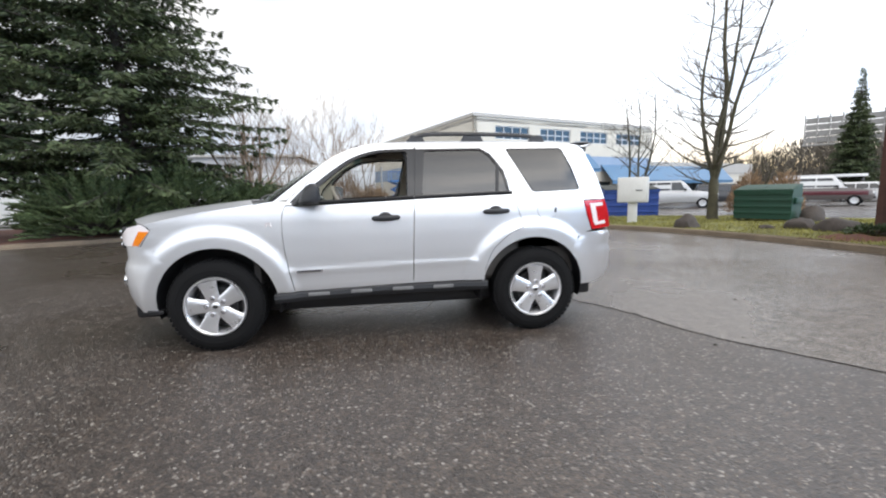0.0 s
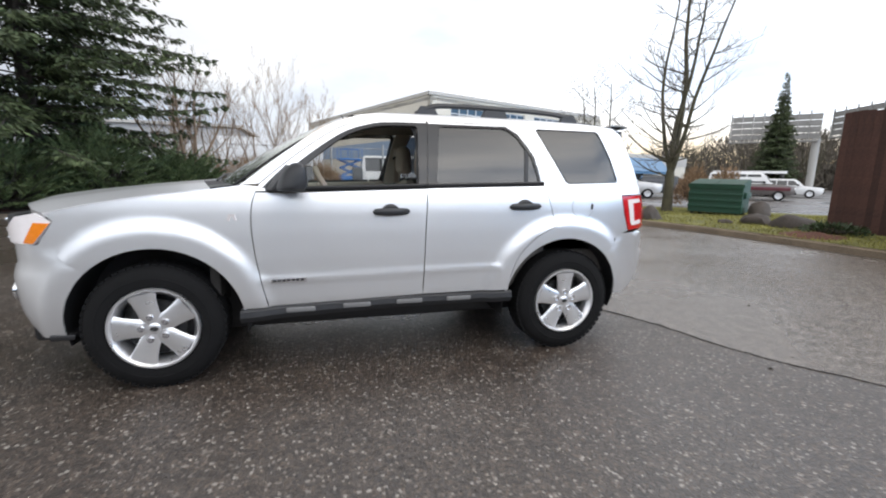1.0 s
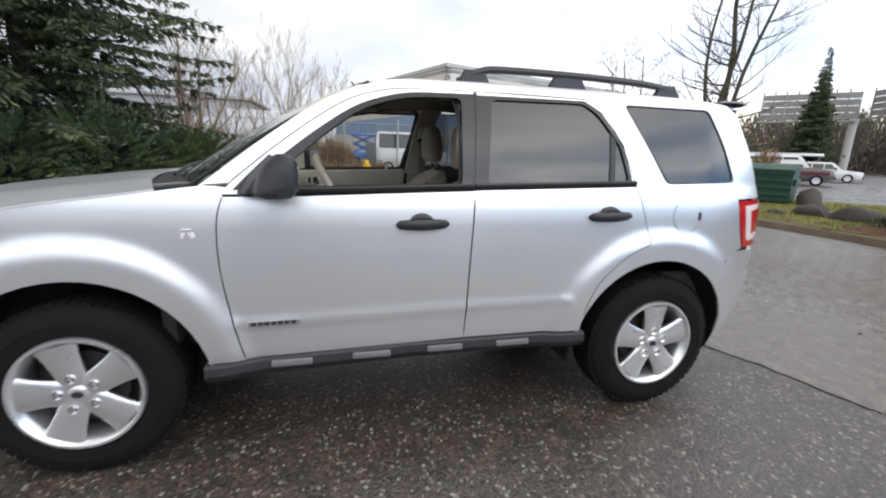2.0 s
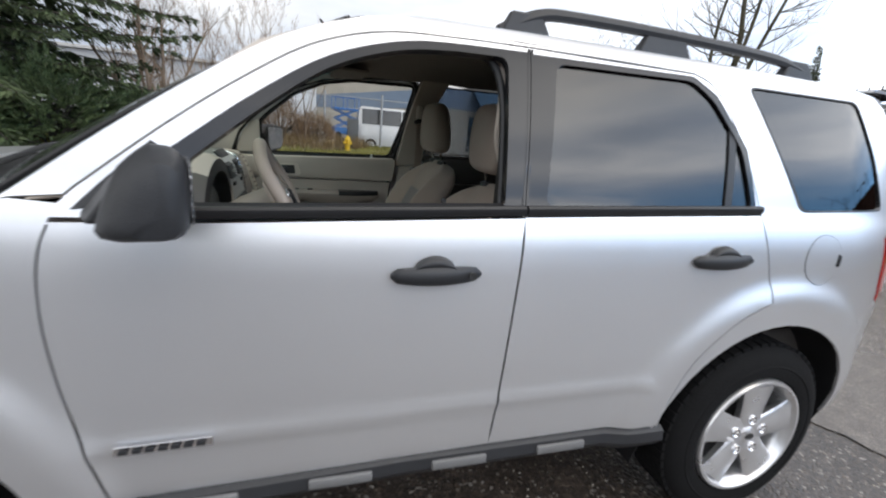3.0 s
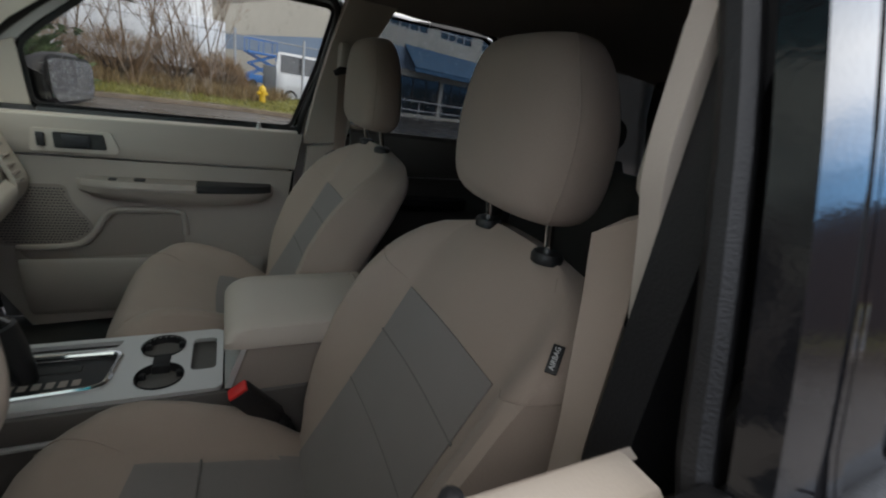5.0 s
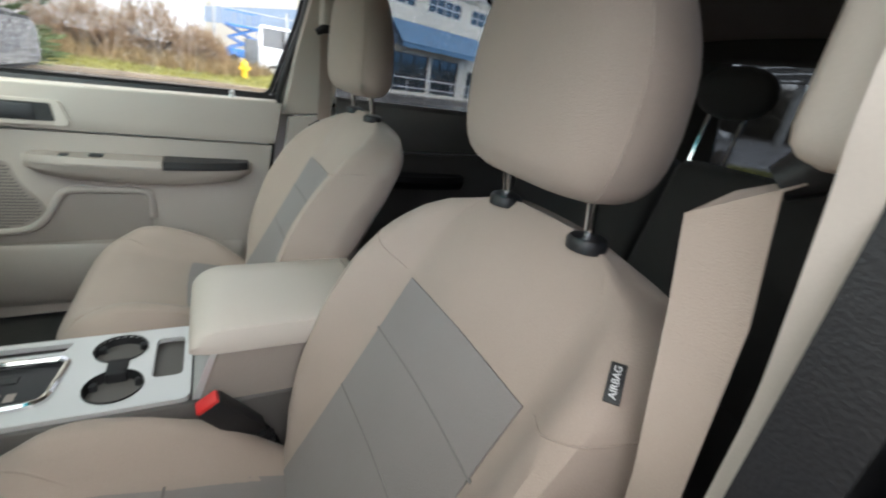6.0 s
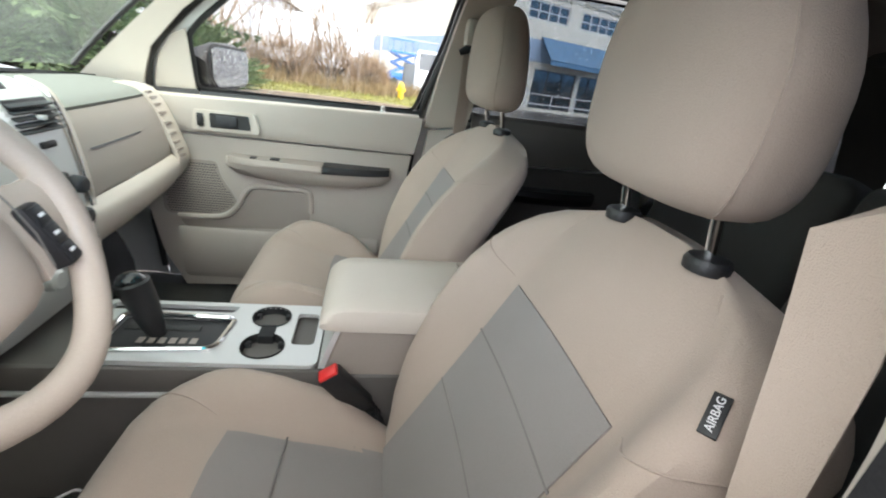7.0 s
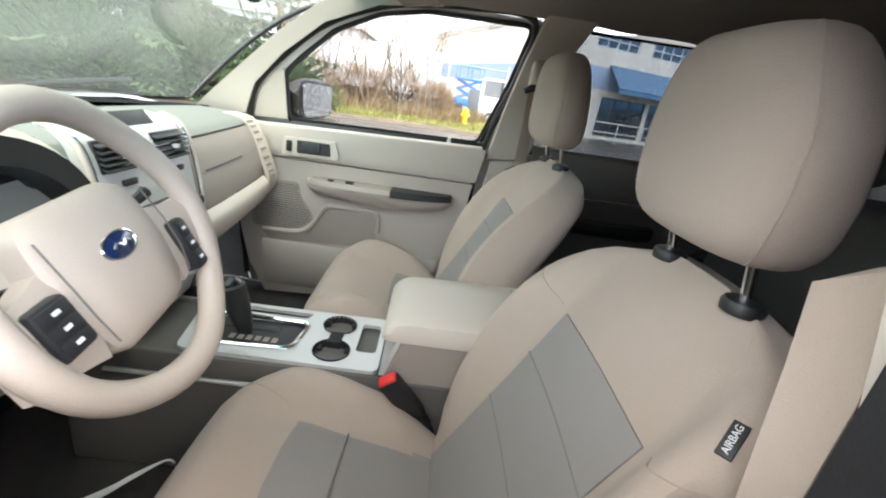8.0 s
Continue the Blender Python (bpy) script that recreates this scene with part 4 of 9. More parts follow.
rows = []
for k in range(40):
    t = k / 39
    row = []
    for u in (2 * j / 24 - 1 for j in range(25)):
        x0, x1 = ws_x(u), 3.12 + 0.13 * (1 - u ** 4)
        x = x0 + (x1 - x0) * t
        ze, zc = ROOF_E(x), ROOF_C(x)
        row.append((x, side(min(x, 3.1), ze) * u, zc - (zc - ze) * abs(u) ** 2.6))
    rows.append(row)
roof = part("roof", loft(rows, False, False), PAINT, CAR, solid=0.01)
spoiler = part("rear_spoiler", loft([[(3.06 + dx + 0.13 * (1 - u ** 4), 0.66 * u, z - 0.02 * u * u) for u in (2 * j / 16 - 1 for j in range(17))] for dx, z in ((0, 1.672), (0.12, 1.672), (0.16, 1.655), (0.11, 1.63), (0, 1.62))], False, False), PAINT, CAR, solid=0.01)
part("antenna", tube([(1.10, -0.50, 1.60), (1.07, -0.50, 1.635)], [0.006, 0.003], 6), BLACK_TRIM, CAR)

# windscreen with black border, cowl, wipers
rows = []
for k in range(13):
    t = k / 12
    row = []
    for u in (2 * j / 24 - 1 for j in range(25)):
        xb = 0.47 - 0.24 * (1 - u * u)
        xt = ws_x(u)
        x = xb + (xt - xb) * t
        zb, zt = 1.165 + 0.02 * (1 - u * u), ROOF_C(xt) - (ROOF_C(xt) - ROOF_E(xt)) * abs(u) ** 2.6
        z = zb + (zt - zb) * (t + 0.07 * math.sin(math.pi * t))
        w = side(0.40 + 0.76 * t, 1.165 + (1.622 - 1.165) * (t + 0.07 * math.sin(math.pi * t)))
        z += (0.062 * math.sin(math.pi * t) + 0.035 * (1 - t)) * smooth(0.1, 1.0, u)
        row.append((x, (w - 0.004) * u, z))
    rows.append(row)
WS_ROWS = rows
part("windscreen", loft([r[1:-1] for r in rows], False, False), WINDSHIELD, CAR, "greenish windscreen glass", solid=0.004)
part("shade_band", loft([[(x + 0.012, y, z - 0.008) for x, y, z in r[1:-1]] for r in rows[10:]], False, False), SHADE_BAND, CAR, "blue-green shade band of the windscreen", solid=0.002)
part("windscreen_seal", tube([r[1] for r in rows], 0.008, 6), BLACK_TRIM, CAR)
part("windscreen_seal", tube([r[-2] for r in rows], 0.008, 6), BLACK_TRIM, CAR)
part("cowl_panel", loft([[(0.40 - 0.17 * (1 - u * u) + dx, 0.80 * u, 1.168 + 0.02 * (1 - u * u) + dz) for u in (2 * j / 16 - 1 for j in range(17))] for dx, dz in ((-0.10, -0.012), (-0.02, -0.002), (0.03 + 0.065, 0.012))], False, False), BLACK_TRIM, CAR, "black plastic cowl below the windscreen", solid=0.01)
for yy, lean in ((-0.52, 0.35), (0.10, 0.35)):
    base = Vector((0.30, yy, 1.195))
    part("wiper", tube([base, base + Vector((-0.01, 0.25, 0.030)), base + Vector((0.0, 0.55, 0.045))], 0.008, 6), BLACK_TRIM, CAR)

# bonnet
rows = []
for k in range(22):
    t = k / 21
    row = []
    for u in (2 * j / 26 - 1 for j in range(27)):
        xf, xr = -0.47 - 0.40 * (1 - abs(u) ** 2.6), 0.40 - 0.17 * (1 - u * u) - 0.075
        x = xf + (xr - xf) * t
        ze = float(np.interp(x, [-0.9, -0.46, -0.30, -0.05, 0.20, 0.40], [0.93, 1.018, 1.058, 1.103, 1.138, 1.166]))
        zc = float(np.interp(x, [-0.9, -0.835, -0.66, -0.478, -0.124, 0.193, 0.4], [0.985, 1.028, 1.088, 1.118, 1.161, 1.192, 1.20]))
        w = side(x, ze) - 0.016
        shoulder = 0.012 * math.exp(-((abs(u) - 0.80) / 0.10) ** 2)
        row.append((x, w * u, ze + 0.004 + (zc - ze) * (1 - abs(u) ** 3.2) + shoulder))
    rows.append(row)
part("bonnet", loft(rows, False, False), PAINT, CAR, solid=0.01)
FRONT_EDGE = rows[0]

# bumpers
def bumper(rows_def, front):
    rows = []
    for z, inset, in rows_def:
        row = []
        for j in range(41):
            u = 2 * j / 40 - 1
            s_ = -1 if u < 0 else 1
            a = abs(u)
            cx = ARCH_F[0] if front else ARCH_R[0]
            dz = min(ARCH_RAD - 0.01, abs(z - 0.37))
            reach = math.sqrt(max(0.0, ARCH_RAD ** 2 - dz ** 2)) if z < 0.80 else 0.42
            x_side = cx - max(reach, 0.30) if front else cx + max(reach, 0.30)
            corner = -0.70 if front else 3.42
            if a > 0.5:
                t = (a - 0.5) / 0.5
                x = corner + (x_side - corner) * t
                y = side(x, z) - inset * (1 - smooth(0.0, 0.6, t)) - 0.001
            else:
                t = a / 0.5
                yc = side(corner, z) - inset
                y = yc * t
                x = (corner - 0.185 * (1 - t ** 2.6) + inset * 0.8) if front else (corner + 0.11 * (1 - t ** 2.6) - inset * 0.8)
            row.append((x, s_ * y if a else 0.0, z))
        rows.append(row)
    return loft(rows, False, False)


fb = part("front_bumper", bumper([(0.335, 0.07), (0.37, 0.03), (0.45, 0.005), (0.55, 0.0), (0.65, 0.0), (0.70, 0.012), (0.74, 0.03), (0.80, 0.035), (0.855, 0.03)], True), PAINT, CAR, solid=0.01)
for s in (-1, 1):
    part("fog_lamp", lathe([(0, 0.0), (0.05, 0.002), (0.062, 0.012), (0.065, 0.03)], 20, "x", (-0.760, s * 0.60, 0.56)), CHROME, fb, "round bright fog lamp")
    part("air_dam", rbox(-0.52, -0.40, min(s * 0.70, s * 0.84), max(s * 0.70, s * 0.84), 0.315, 0.35, 0.01), BLACK_TRIM, fb)
part("grille", rbox(-0.865, -0.82, -0.42, 0.42, 0.80, 0.985, 0.02), STEEL_DARK, CAR)
for z in (0.835, 0.89, 0.945):
    part("grille_bar", rbox(-0.885, -0.86, -0.40, 0.40, z - 0.012, z + 0.012, 0.008), CHROME, CAR)
part("nose_panel", loft([[(p[0] + 0.004, p[1], p[2] - 0.004) for p in FRONT_EDGE], [(p[0] + 0.02, p[1] * 0.98, 0.84) for p in FRONT_EDGE]], False, False), PAINT, CAR, solid=0.008)
rb = part("rear_bumper", bumper([(0.385, 0.06), (0.42, 0.02), (0.50, 0.0), (0.60, -0.004), (0.685, -0.004), (0.70, 0.006), (0.75, 0.004), (0.80, -0.002), (0.835, 0.01), (0.85, 0.05)], False), PAINT, CAR, solid=0.01)
# tailgate: lower panel, frame and glass
def gate_row(t, wscale=1.0):
    z = 1.60 + (0.85 - 1.60) * t
    xs = float(np.interp(z, [0.85, 1.0, 1.135, 1.22, 1.36, 1.50, 1.60], [3.40, 3.37, 3.32, 3.295, 3.235, 3.165, 3.13]))
    return [(xs - 0.012 + 0.12 * (1 - abs(u) ** 3), (side(xs, z) - 0.012) * u, z) for u in (2 * j / 20 - 1 for j in range(21))]
low = [gate_row(0.60 + 0.4 * k / 5) for k in range(6)]
gate = part("tailgate", loft(low, False, False), PAINT, CAR, solid=0.012)
upg = [gate_row(0.02 + 0.58 * k / 5) for k in range(6)]
for sl in ((0, 3), (18, 21)):
    part("tailgate_frame", loft([r[sl[0]:sl[1]] for r in upg], False, False), PAINT, gate, solid=0.012)
part("rear_window", loft([r[2:19] for r in upg], False, False), glass("rear_glass", (0.22, 0.23, 0.24), 0.04, drops=True), gate, solid=0.004)

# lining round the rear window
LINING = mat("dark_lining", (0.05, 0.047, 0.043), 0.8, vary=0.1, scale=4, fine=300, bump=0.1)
for cut in ((0, 5), (16, 21)):
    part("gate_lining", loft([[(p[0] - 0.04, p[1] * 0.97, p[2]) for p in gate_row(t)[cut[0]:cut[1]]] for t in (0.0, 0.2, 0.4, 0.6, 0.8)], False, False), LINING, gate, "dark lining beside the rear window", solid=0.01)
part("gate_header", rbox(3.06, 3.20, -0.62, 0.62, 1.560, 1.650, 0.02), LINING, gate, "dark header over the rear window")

# wheels
def wheel(cx, s, turn):
    w = empty("wheel", CAR)
    yo = 0.889
    prof = [(0.235, -0.02), (0.245, -0.002), (0.262, 0.002), (0.300, 0.000), (0.335, -0.010), (0.352, -0.026), (0.362, -0.045), (0.366, -0.075), (0.366, -0.155), (0.360, -0.19), (0.335, -0.225), (0.24, -0.22)]
    part("tyre", lathe(prof, 48, "y"), RUBBER, w, "black rubber tyre")
    bm = bmesh.new()
    for k in range(56):
        a = 2 * math.pi * k / 56
        for y0, y1, tw in ((-0.070, -0.030, 0.05), (-0.125, -0.08, -0.03), (-0.195, -0.135, 0.05)):
            box(bm, 0.355, 0.3680, y0, y1, -0.015, 0.015, Matrix.Rotation(-(a + tw), 4, "Y"))
    part("tread", bm, RUBBER, w, smooth=False)
    part("sidewall_rib", lathe([(0.285, 0.0), (0.288, 0.003), (0.292, 0.003), (0.295, 0.0)], 40, "y"), RUBBER, w)
    rim = part("rim", lathe([(0.205, -0.19), (0.20, -0.10), (0.198, -0.035), (0.207, -0.022), (0.214, -0.004), (0.222, 0.006), (0.232, 0.006), (0.237, -0.004), (0.236, -0.03)], 48, "y"), ALLOY, w, "five-spoke silver alloy wheel")
    for k in range(5):
        bm = bmesh.new()
        rings = []
        for r, hw, y, th in ((0.025, 0.036, -0.012, 0.03), (0.065, 0.052, -0.010, 0.034), (0.11, 0.055, -0.008, 0.034), (0.16, 0.063, -0.007, 0.032), (0.207, 0.076, -0.006, 0.03)):
            rings.append([(r, y - 0.008, -hw), (r, y, -hw * 0.80), (r, y + 0.002, 0), (r, y, hw * 0.80), (r, y - 0.008, hw), (r, y - th, hw * 0.85), (r, y - th, -hw * 0.85)])
        bm = loft(rings)
        bmesh.ops.transform(bm, matrix=Matrix.Rotation(-radians(turn + 72 * k), 4, "Y"), verts=bm.verts)
        part("spoke", bm, ALLOY, w)
        bm = lathe([(0, 0.008), (0.008, 0.008), (0.010, 0.001), (0.011, -0.004), (0.014, -0.003), (0.018, 0.002), (0.020, -0.001), (0.021, -0.014)], 12, "y", (0.068, -0.004, 0))
        bmesh.ops.transform(bm, matrix=Matrix.Rotation(-radians(turn + 72 * k), 4, "Y"), verts=bm.verts)
        part("lug_nut", bm, CHROME, w)
    part("hub_cap", lathe([(0, 0.0), (0.026, -0.001), (0.033, -0.006), (0.036, -0.02)], 24, "y"), ALLOY, w)
    part("emblem", lathe([(0, 0.003), (0.018, 0.002), (0.020, -0.001)], 20, "y"), STEEL_DARK, w)
    scene.collection.objects[-1].matrix_basis = Matrix.Diagonal((1.1, 1, 0.7, 1))
    part("brake_disc", lathe([(0.02, -0.075), (0.15, -0.075), (0.15, -0.095), (0.02, -0.095)], 32, "y"), STEEL_DARK, w)
    part("brake_drum", lathe([(0.19, -0.11), (0.02, -0.115)], 32, "y"), BLACK_TRIM, w)
    w.matrix_basis = Matrix.Translation((cx, s * yo, 0.366)) @ (Matrix.Rotation(math.pi, 4, "Z") if s > 0 else Matrix.Identity(4)) @ Matrix.Rotation(math.pi, 4, "Z") @ Matrix.Rotation(math.pi, 4, "Z")
    if s < 0:
        w.matrix_basis = Matrix.Translation((cx, s * yo, 0.366)) @ Matrix.Diagonal((1, -1, 1, 1))
    else:
        w.matrix_basis = Matrix.Translation((cx, s * yo, 0.366))
    return w


wheel(HUB_F[0], -1, 105)
wheel(HUB_F[0], 1, 60)
wheel(HUB_R[0], -1, 90)
wheel(HUB_R[0], 1, 20)
# underbody
part("underbody", rbox(-0.75, 3.30, -0.55, 0.55, 0.22, 0.40, 0.03), BLACK_TRIM, CAR)
part("sill_box", rbox(0.50, 2.10, -0.80, -0.50, 0.37, 0.43, 0.02), BLACK_TRIM, CAR)
part("sill_box", rbox(0.50, 2.10, 0.50, 0.80, 0.37, 0.43, 0.02), BLACK_TRIM, CAR)
part("engine_bay", rbox(-0.70, 0.35, -0.53, 0.53, 0.40, 0.93, 0.03), BLACK_TRIM, CAR)

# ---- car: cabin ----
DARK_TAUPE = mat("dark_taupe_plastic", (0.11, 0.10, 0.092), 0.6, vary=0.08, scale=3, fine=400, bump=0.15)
part("floor_carpet", rbox(0.30, 3.20, -0.54, 0.54, 0.40, 0.44, 0.005), CARPET, CAR, "black floor carpet")
for s in (-1, 1):
    part("side_carpet", rbox(0.50, 2.12, min(s * 0.53, s * 0.80), max(s * 0.53, s * 0.80), 0.425, 0.445, 0.005), CARPET, CAR)
part("firewall", rbox(0.28, 0.34, -0.80, 0.80, 0.42, 1.14, 0.02), CARPET, CAR)
part("cargo_floor", rbox(2.50, 3.30, -0.56, 0.56, 0.72, 0.75, 0.01), CARPET, CAR)

# headliner and inner pillars
rows = []
for k in range(24):
    t = k / 23
    x_row = []
    for u in (2 * j / 20 - 1 for j in range(21)):
        x = ws_x(u) + 0.02 + (3.08 - ws_x(u)) * t
        ze, zc = ROOF_E(x) - 0.025, ROOF_C(x) - 0.035
        x_row.append((x, (side(min(x, 3.1), ze) - 0.045) * u, zc - (zc - ze) * abs(u) ** 3.5))
    rows.append(x_row)
part("headliner", loft(rows, False, False), HEADLINER, CAR, "beige fabric roof lining", solid=0.008)
for s in (-1, 1):
    flip = s < 0
    inn = flank(s, -0.05)
    a_trim = [(0.50, 1.165), (0.72, 1.366), (0.93, 1.536), (1.10, 1.606), (1.30, 1.625), (1.30, 1.580 + (s > 0) * 0.014), (1.18, 1.560 + (s > 0) * 0.018), (1.08, 1.512 + (s > 0) * 0.014), (0.93, 1.405), (0.78, 1.275), (0.70, 1.19)]
    if s > 0:
        a_trim = [(0.44, 1.18), (0.614, 1.335), (0.767, 1.466), (0.914, 1.570), (1.06, 1.612), (1.30, 1.640), (1.30, 1.612), (1.10, 1.586), (0.925, 1.515), (0.775, 1.401), (0.667, 1.289), (0.622, 1.18)]
        part("door_sail_trim", sheet([(0.645, 1.168), (0.768, 1.174), (0.768, 1.352), (0.730, 1.335), (0.680, 1.275), (0.652, 1.20)], flank(s, -0.034), 0.03, flip=not flip), CREAM, RIGHT_DOORS[0], "cream corner panel beside the mirror", solid=0.006)
        part("inner_window_frame", sheet(shrink(FW_OPEN_R, -0.013), flank(s, -0.029), 0.03, holes=[FW_OPEN_R], flip=not flip), BLACK_TRIM, RIGHT_DOORS[0], "black inner window frame", solid=0.003)
    part("pillar_trim", sheet(a_trim, inn, 0.03, flip=not flip), CREAM, CAR, "cream windscreen pillar trim", solid=0.014)
    up = 0.044 if s > 0 else 0.0
    rail_low = [(3.05, 1.60), (2.9, 1.592), (2.35, 1.592), (2.2, 1.588), (1.9, 1.585), (1.25, 1.584)] if s < 0 else [(3.05, 1.608), (2.9, 1.610), (2.35, 1.620), (2.2, 1.630), (1.9, 1.632), (1.25, 1.624)]
    part("cantrail_trim", sheet([(1.25, 1.640), (2.0, 1.646), (2.9, 1.640)] + rail_low, flank(s, -0.046), 0.03, flip=not flip), HEADLINER, CAR, solid=0.012)
    if s > 0:
        part("pillar_trim", sheet([(1.630, 1.625), (1.785, 1.625), (1.742, 1.53), (1.705, 1.32), (1.688, 1.16), (1.536, 1.14), (1.562, 1.32), (1.596, 1.49)], flank(s, -0.085), 0.025, flip=flip), CREAM, CAR, "cream door pillar trim", solid=0.04)
    else:
        lean = lambda d: (lambda x, z: (x, s * (min(0.700, side(x, z) - 0.055) + d), z))
        part("pillar_trim", sheet(curve([(1.536, 1.60), (1.540, 1.45), (1.540, 1.36), (1.556, 1.304), (1.571, 1.252), (1.586, 1.19), (1.590, 1.10)], 4) + curve([(1.690, 1.10), (1.655, 1.225), (1.642, 1.29), (1.650, 1.42), (1.68, 1.60)], 4), lean(-0.004), 0.03, flip=flip), CREAM, CAR, "cream door pillar trim", solid=0.018)
        part("pillar_flange", sheet([(1.552, 1.60), (1.68, 1.60), (1.67, 1.40), (1.655, 1.08), (1.552, 1.08)], lean(0.0145), 0.03, flip=flip), BLACK_TRIM, CAR, "black pillar flange", solid=0.035)
    b_low = [(1.548 if s > 0 else 1.60, 1.136), (1.672, 1.156), (1.66, 0.80), (1.68, 0.46), (1.49 if s > 0 else 1.59, 0.46), (1.515 if s > 0 else 1.60, 0.80)]
    part("pillar_lower_trim", sheet(b_low, lambda x, z: (x, s * (0.735 if s > 0 else 0.71), z), 0.05, flip=flip), BEIGE, CAR, solid=0.03)
    c_trim = [(2.42, 1.60), (2.62, 1.60), (2.64, 1.20), (2.50, 0.80), (2.44, 1.05), (2.36, 1.30), (2.24, 1.56)]
    part("rear_pillar_trim", sheet(c_trim, inn, 0.03, flip=not flip), BEIGE, CAR, solid=0.012)
    # cargo trim takes dark taupe, putting the rear cabin's shade into its colour
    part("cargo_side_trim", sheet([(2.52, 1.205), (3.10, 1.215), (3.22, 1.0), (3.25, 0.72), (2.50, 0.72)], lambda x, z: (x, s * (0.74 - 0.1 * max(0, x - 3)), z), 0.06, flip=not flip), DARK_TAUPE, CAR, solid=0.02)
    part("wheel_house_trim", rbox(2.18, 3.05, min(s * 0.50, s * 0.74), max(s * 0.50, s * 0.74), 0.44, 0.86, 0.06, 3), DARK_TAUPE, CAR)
    seal = [(0.60, 0.50), (0.575, 0.80), (0.64, 1.12), (0.775, 1.250), (0.94, 1.398), (1.09, 1.503), (1.24, 1.556), (1.42, 1.574), (1.512, 1.560), (1.543, 1.47), (1.540, 1.30), (1.533, 1.16), (1.505, 0.85), (1.445, 0.50)]
    if s > 0:
        seal = [(0.60, 0.50), (0.575, 0.80), (0.607, 1.06), (0.634, 1.19), (0.667, 1.282), (0.775, 1.394), (0.925, 1.508), (1.10, 1.579), (1.25, 1.606), (1.42, 1.619), (1.560, 1.622), (1.606, 1.588), (1.594, 1.48), (1.566, 1.35), (1.522, 1.19), (1.492, 0.85), (1.445, 0.50)]
    part("door_seal", tube([(x, s * (side(x, z) - 0.042), z) for x, z in curve(seal, 5)], 0.011, 8), BLACK_TRIM, CAR, "black rubber door seal")
    part("door_seal", tube([(x, s * (side(x, z) - 0.042), z) for x, z in curve([(1.675, 0.50), (1.668, 0.85), (1.684, 1.18), (1.696, 1.50), (1.72, 1.575 + up), (1.9, 1.582 + up), (2.13, 1.583 + up), (2.22, 1.545 + up), (2.33, 1.38), (2.41, 1.19), (2.43, 1.05)], 5)], 0.010, 8), BLACK_TRIM, CAR, "black rubber door seal")


def card_y(z):
    return float(np.interp(z, [0.45, 0.60, 0.86, 0.90, 0.98, 1.035, 1.05, 1.12, 1.165, 1.185, 1.20], [0.77, 0.765, 0.755, 0.758, 0.760, 0.755, 0.742, 0.738, 0.742, 0.752, 0.77]))


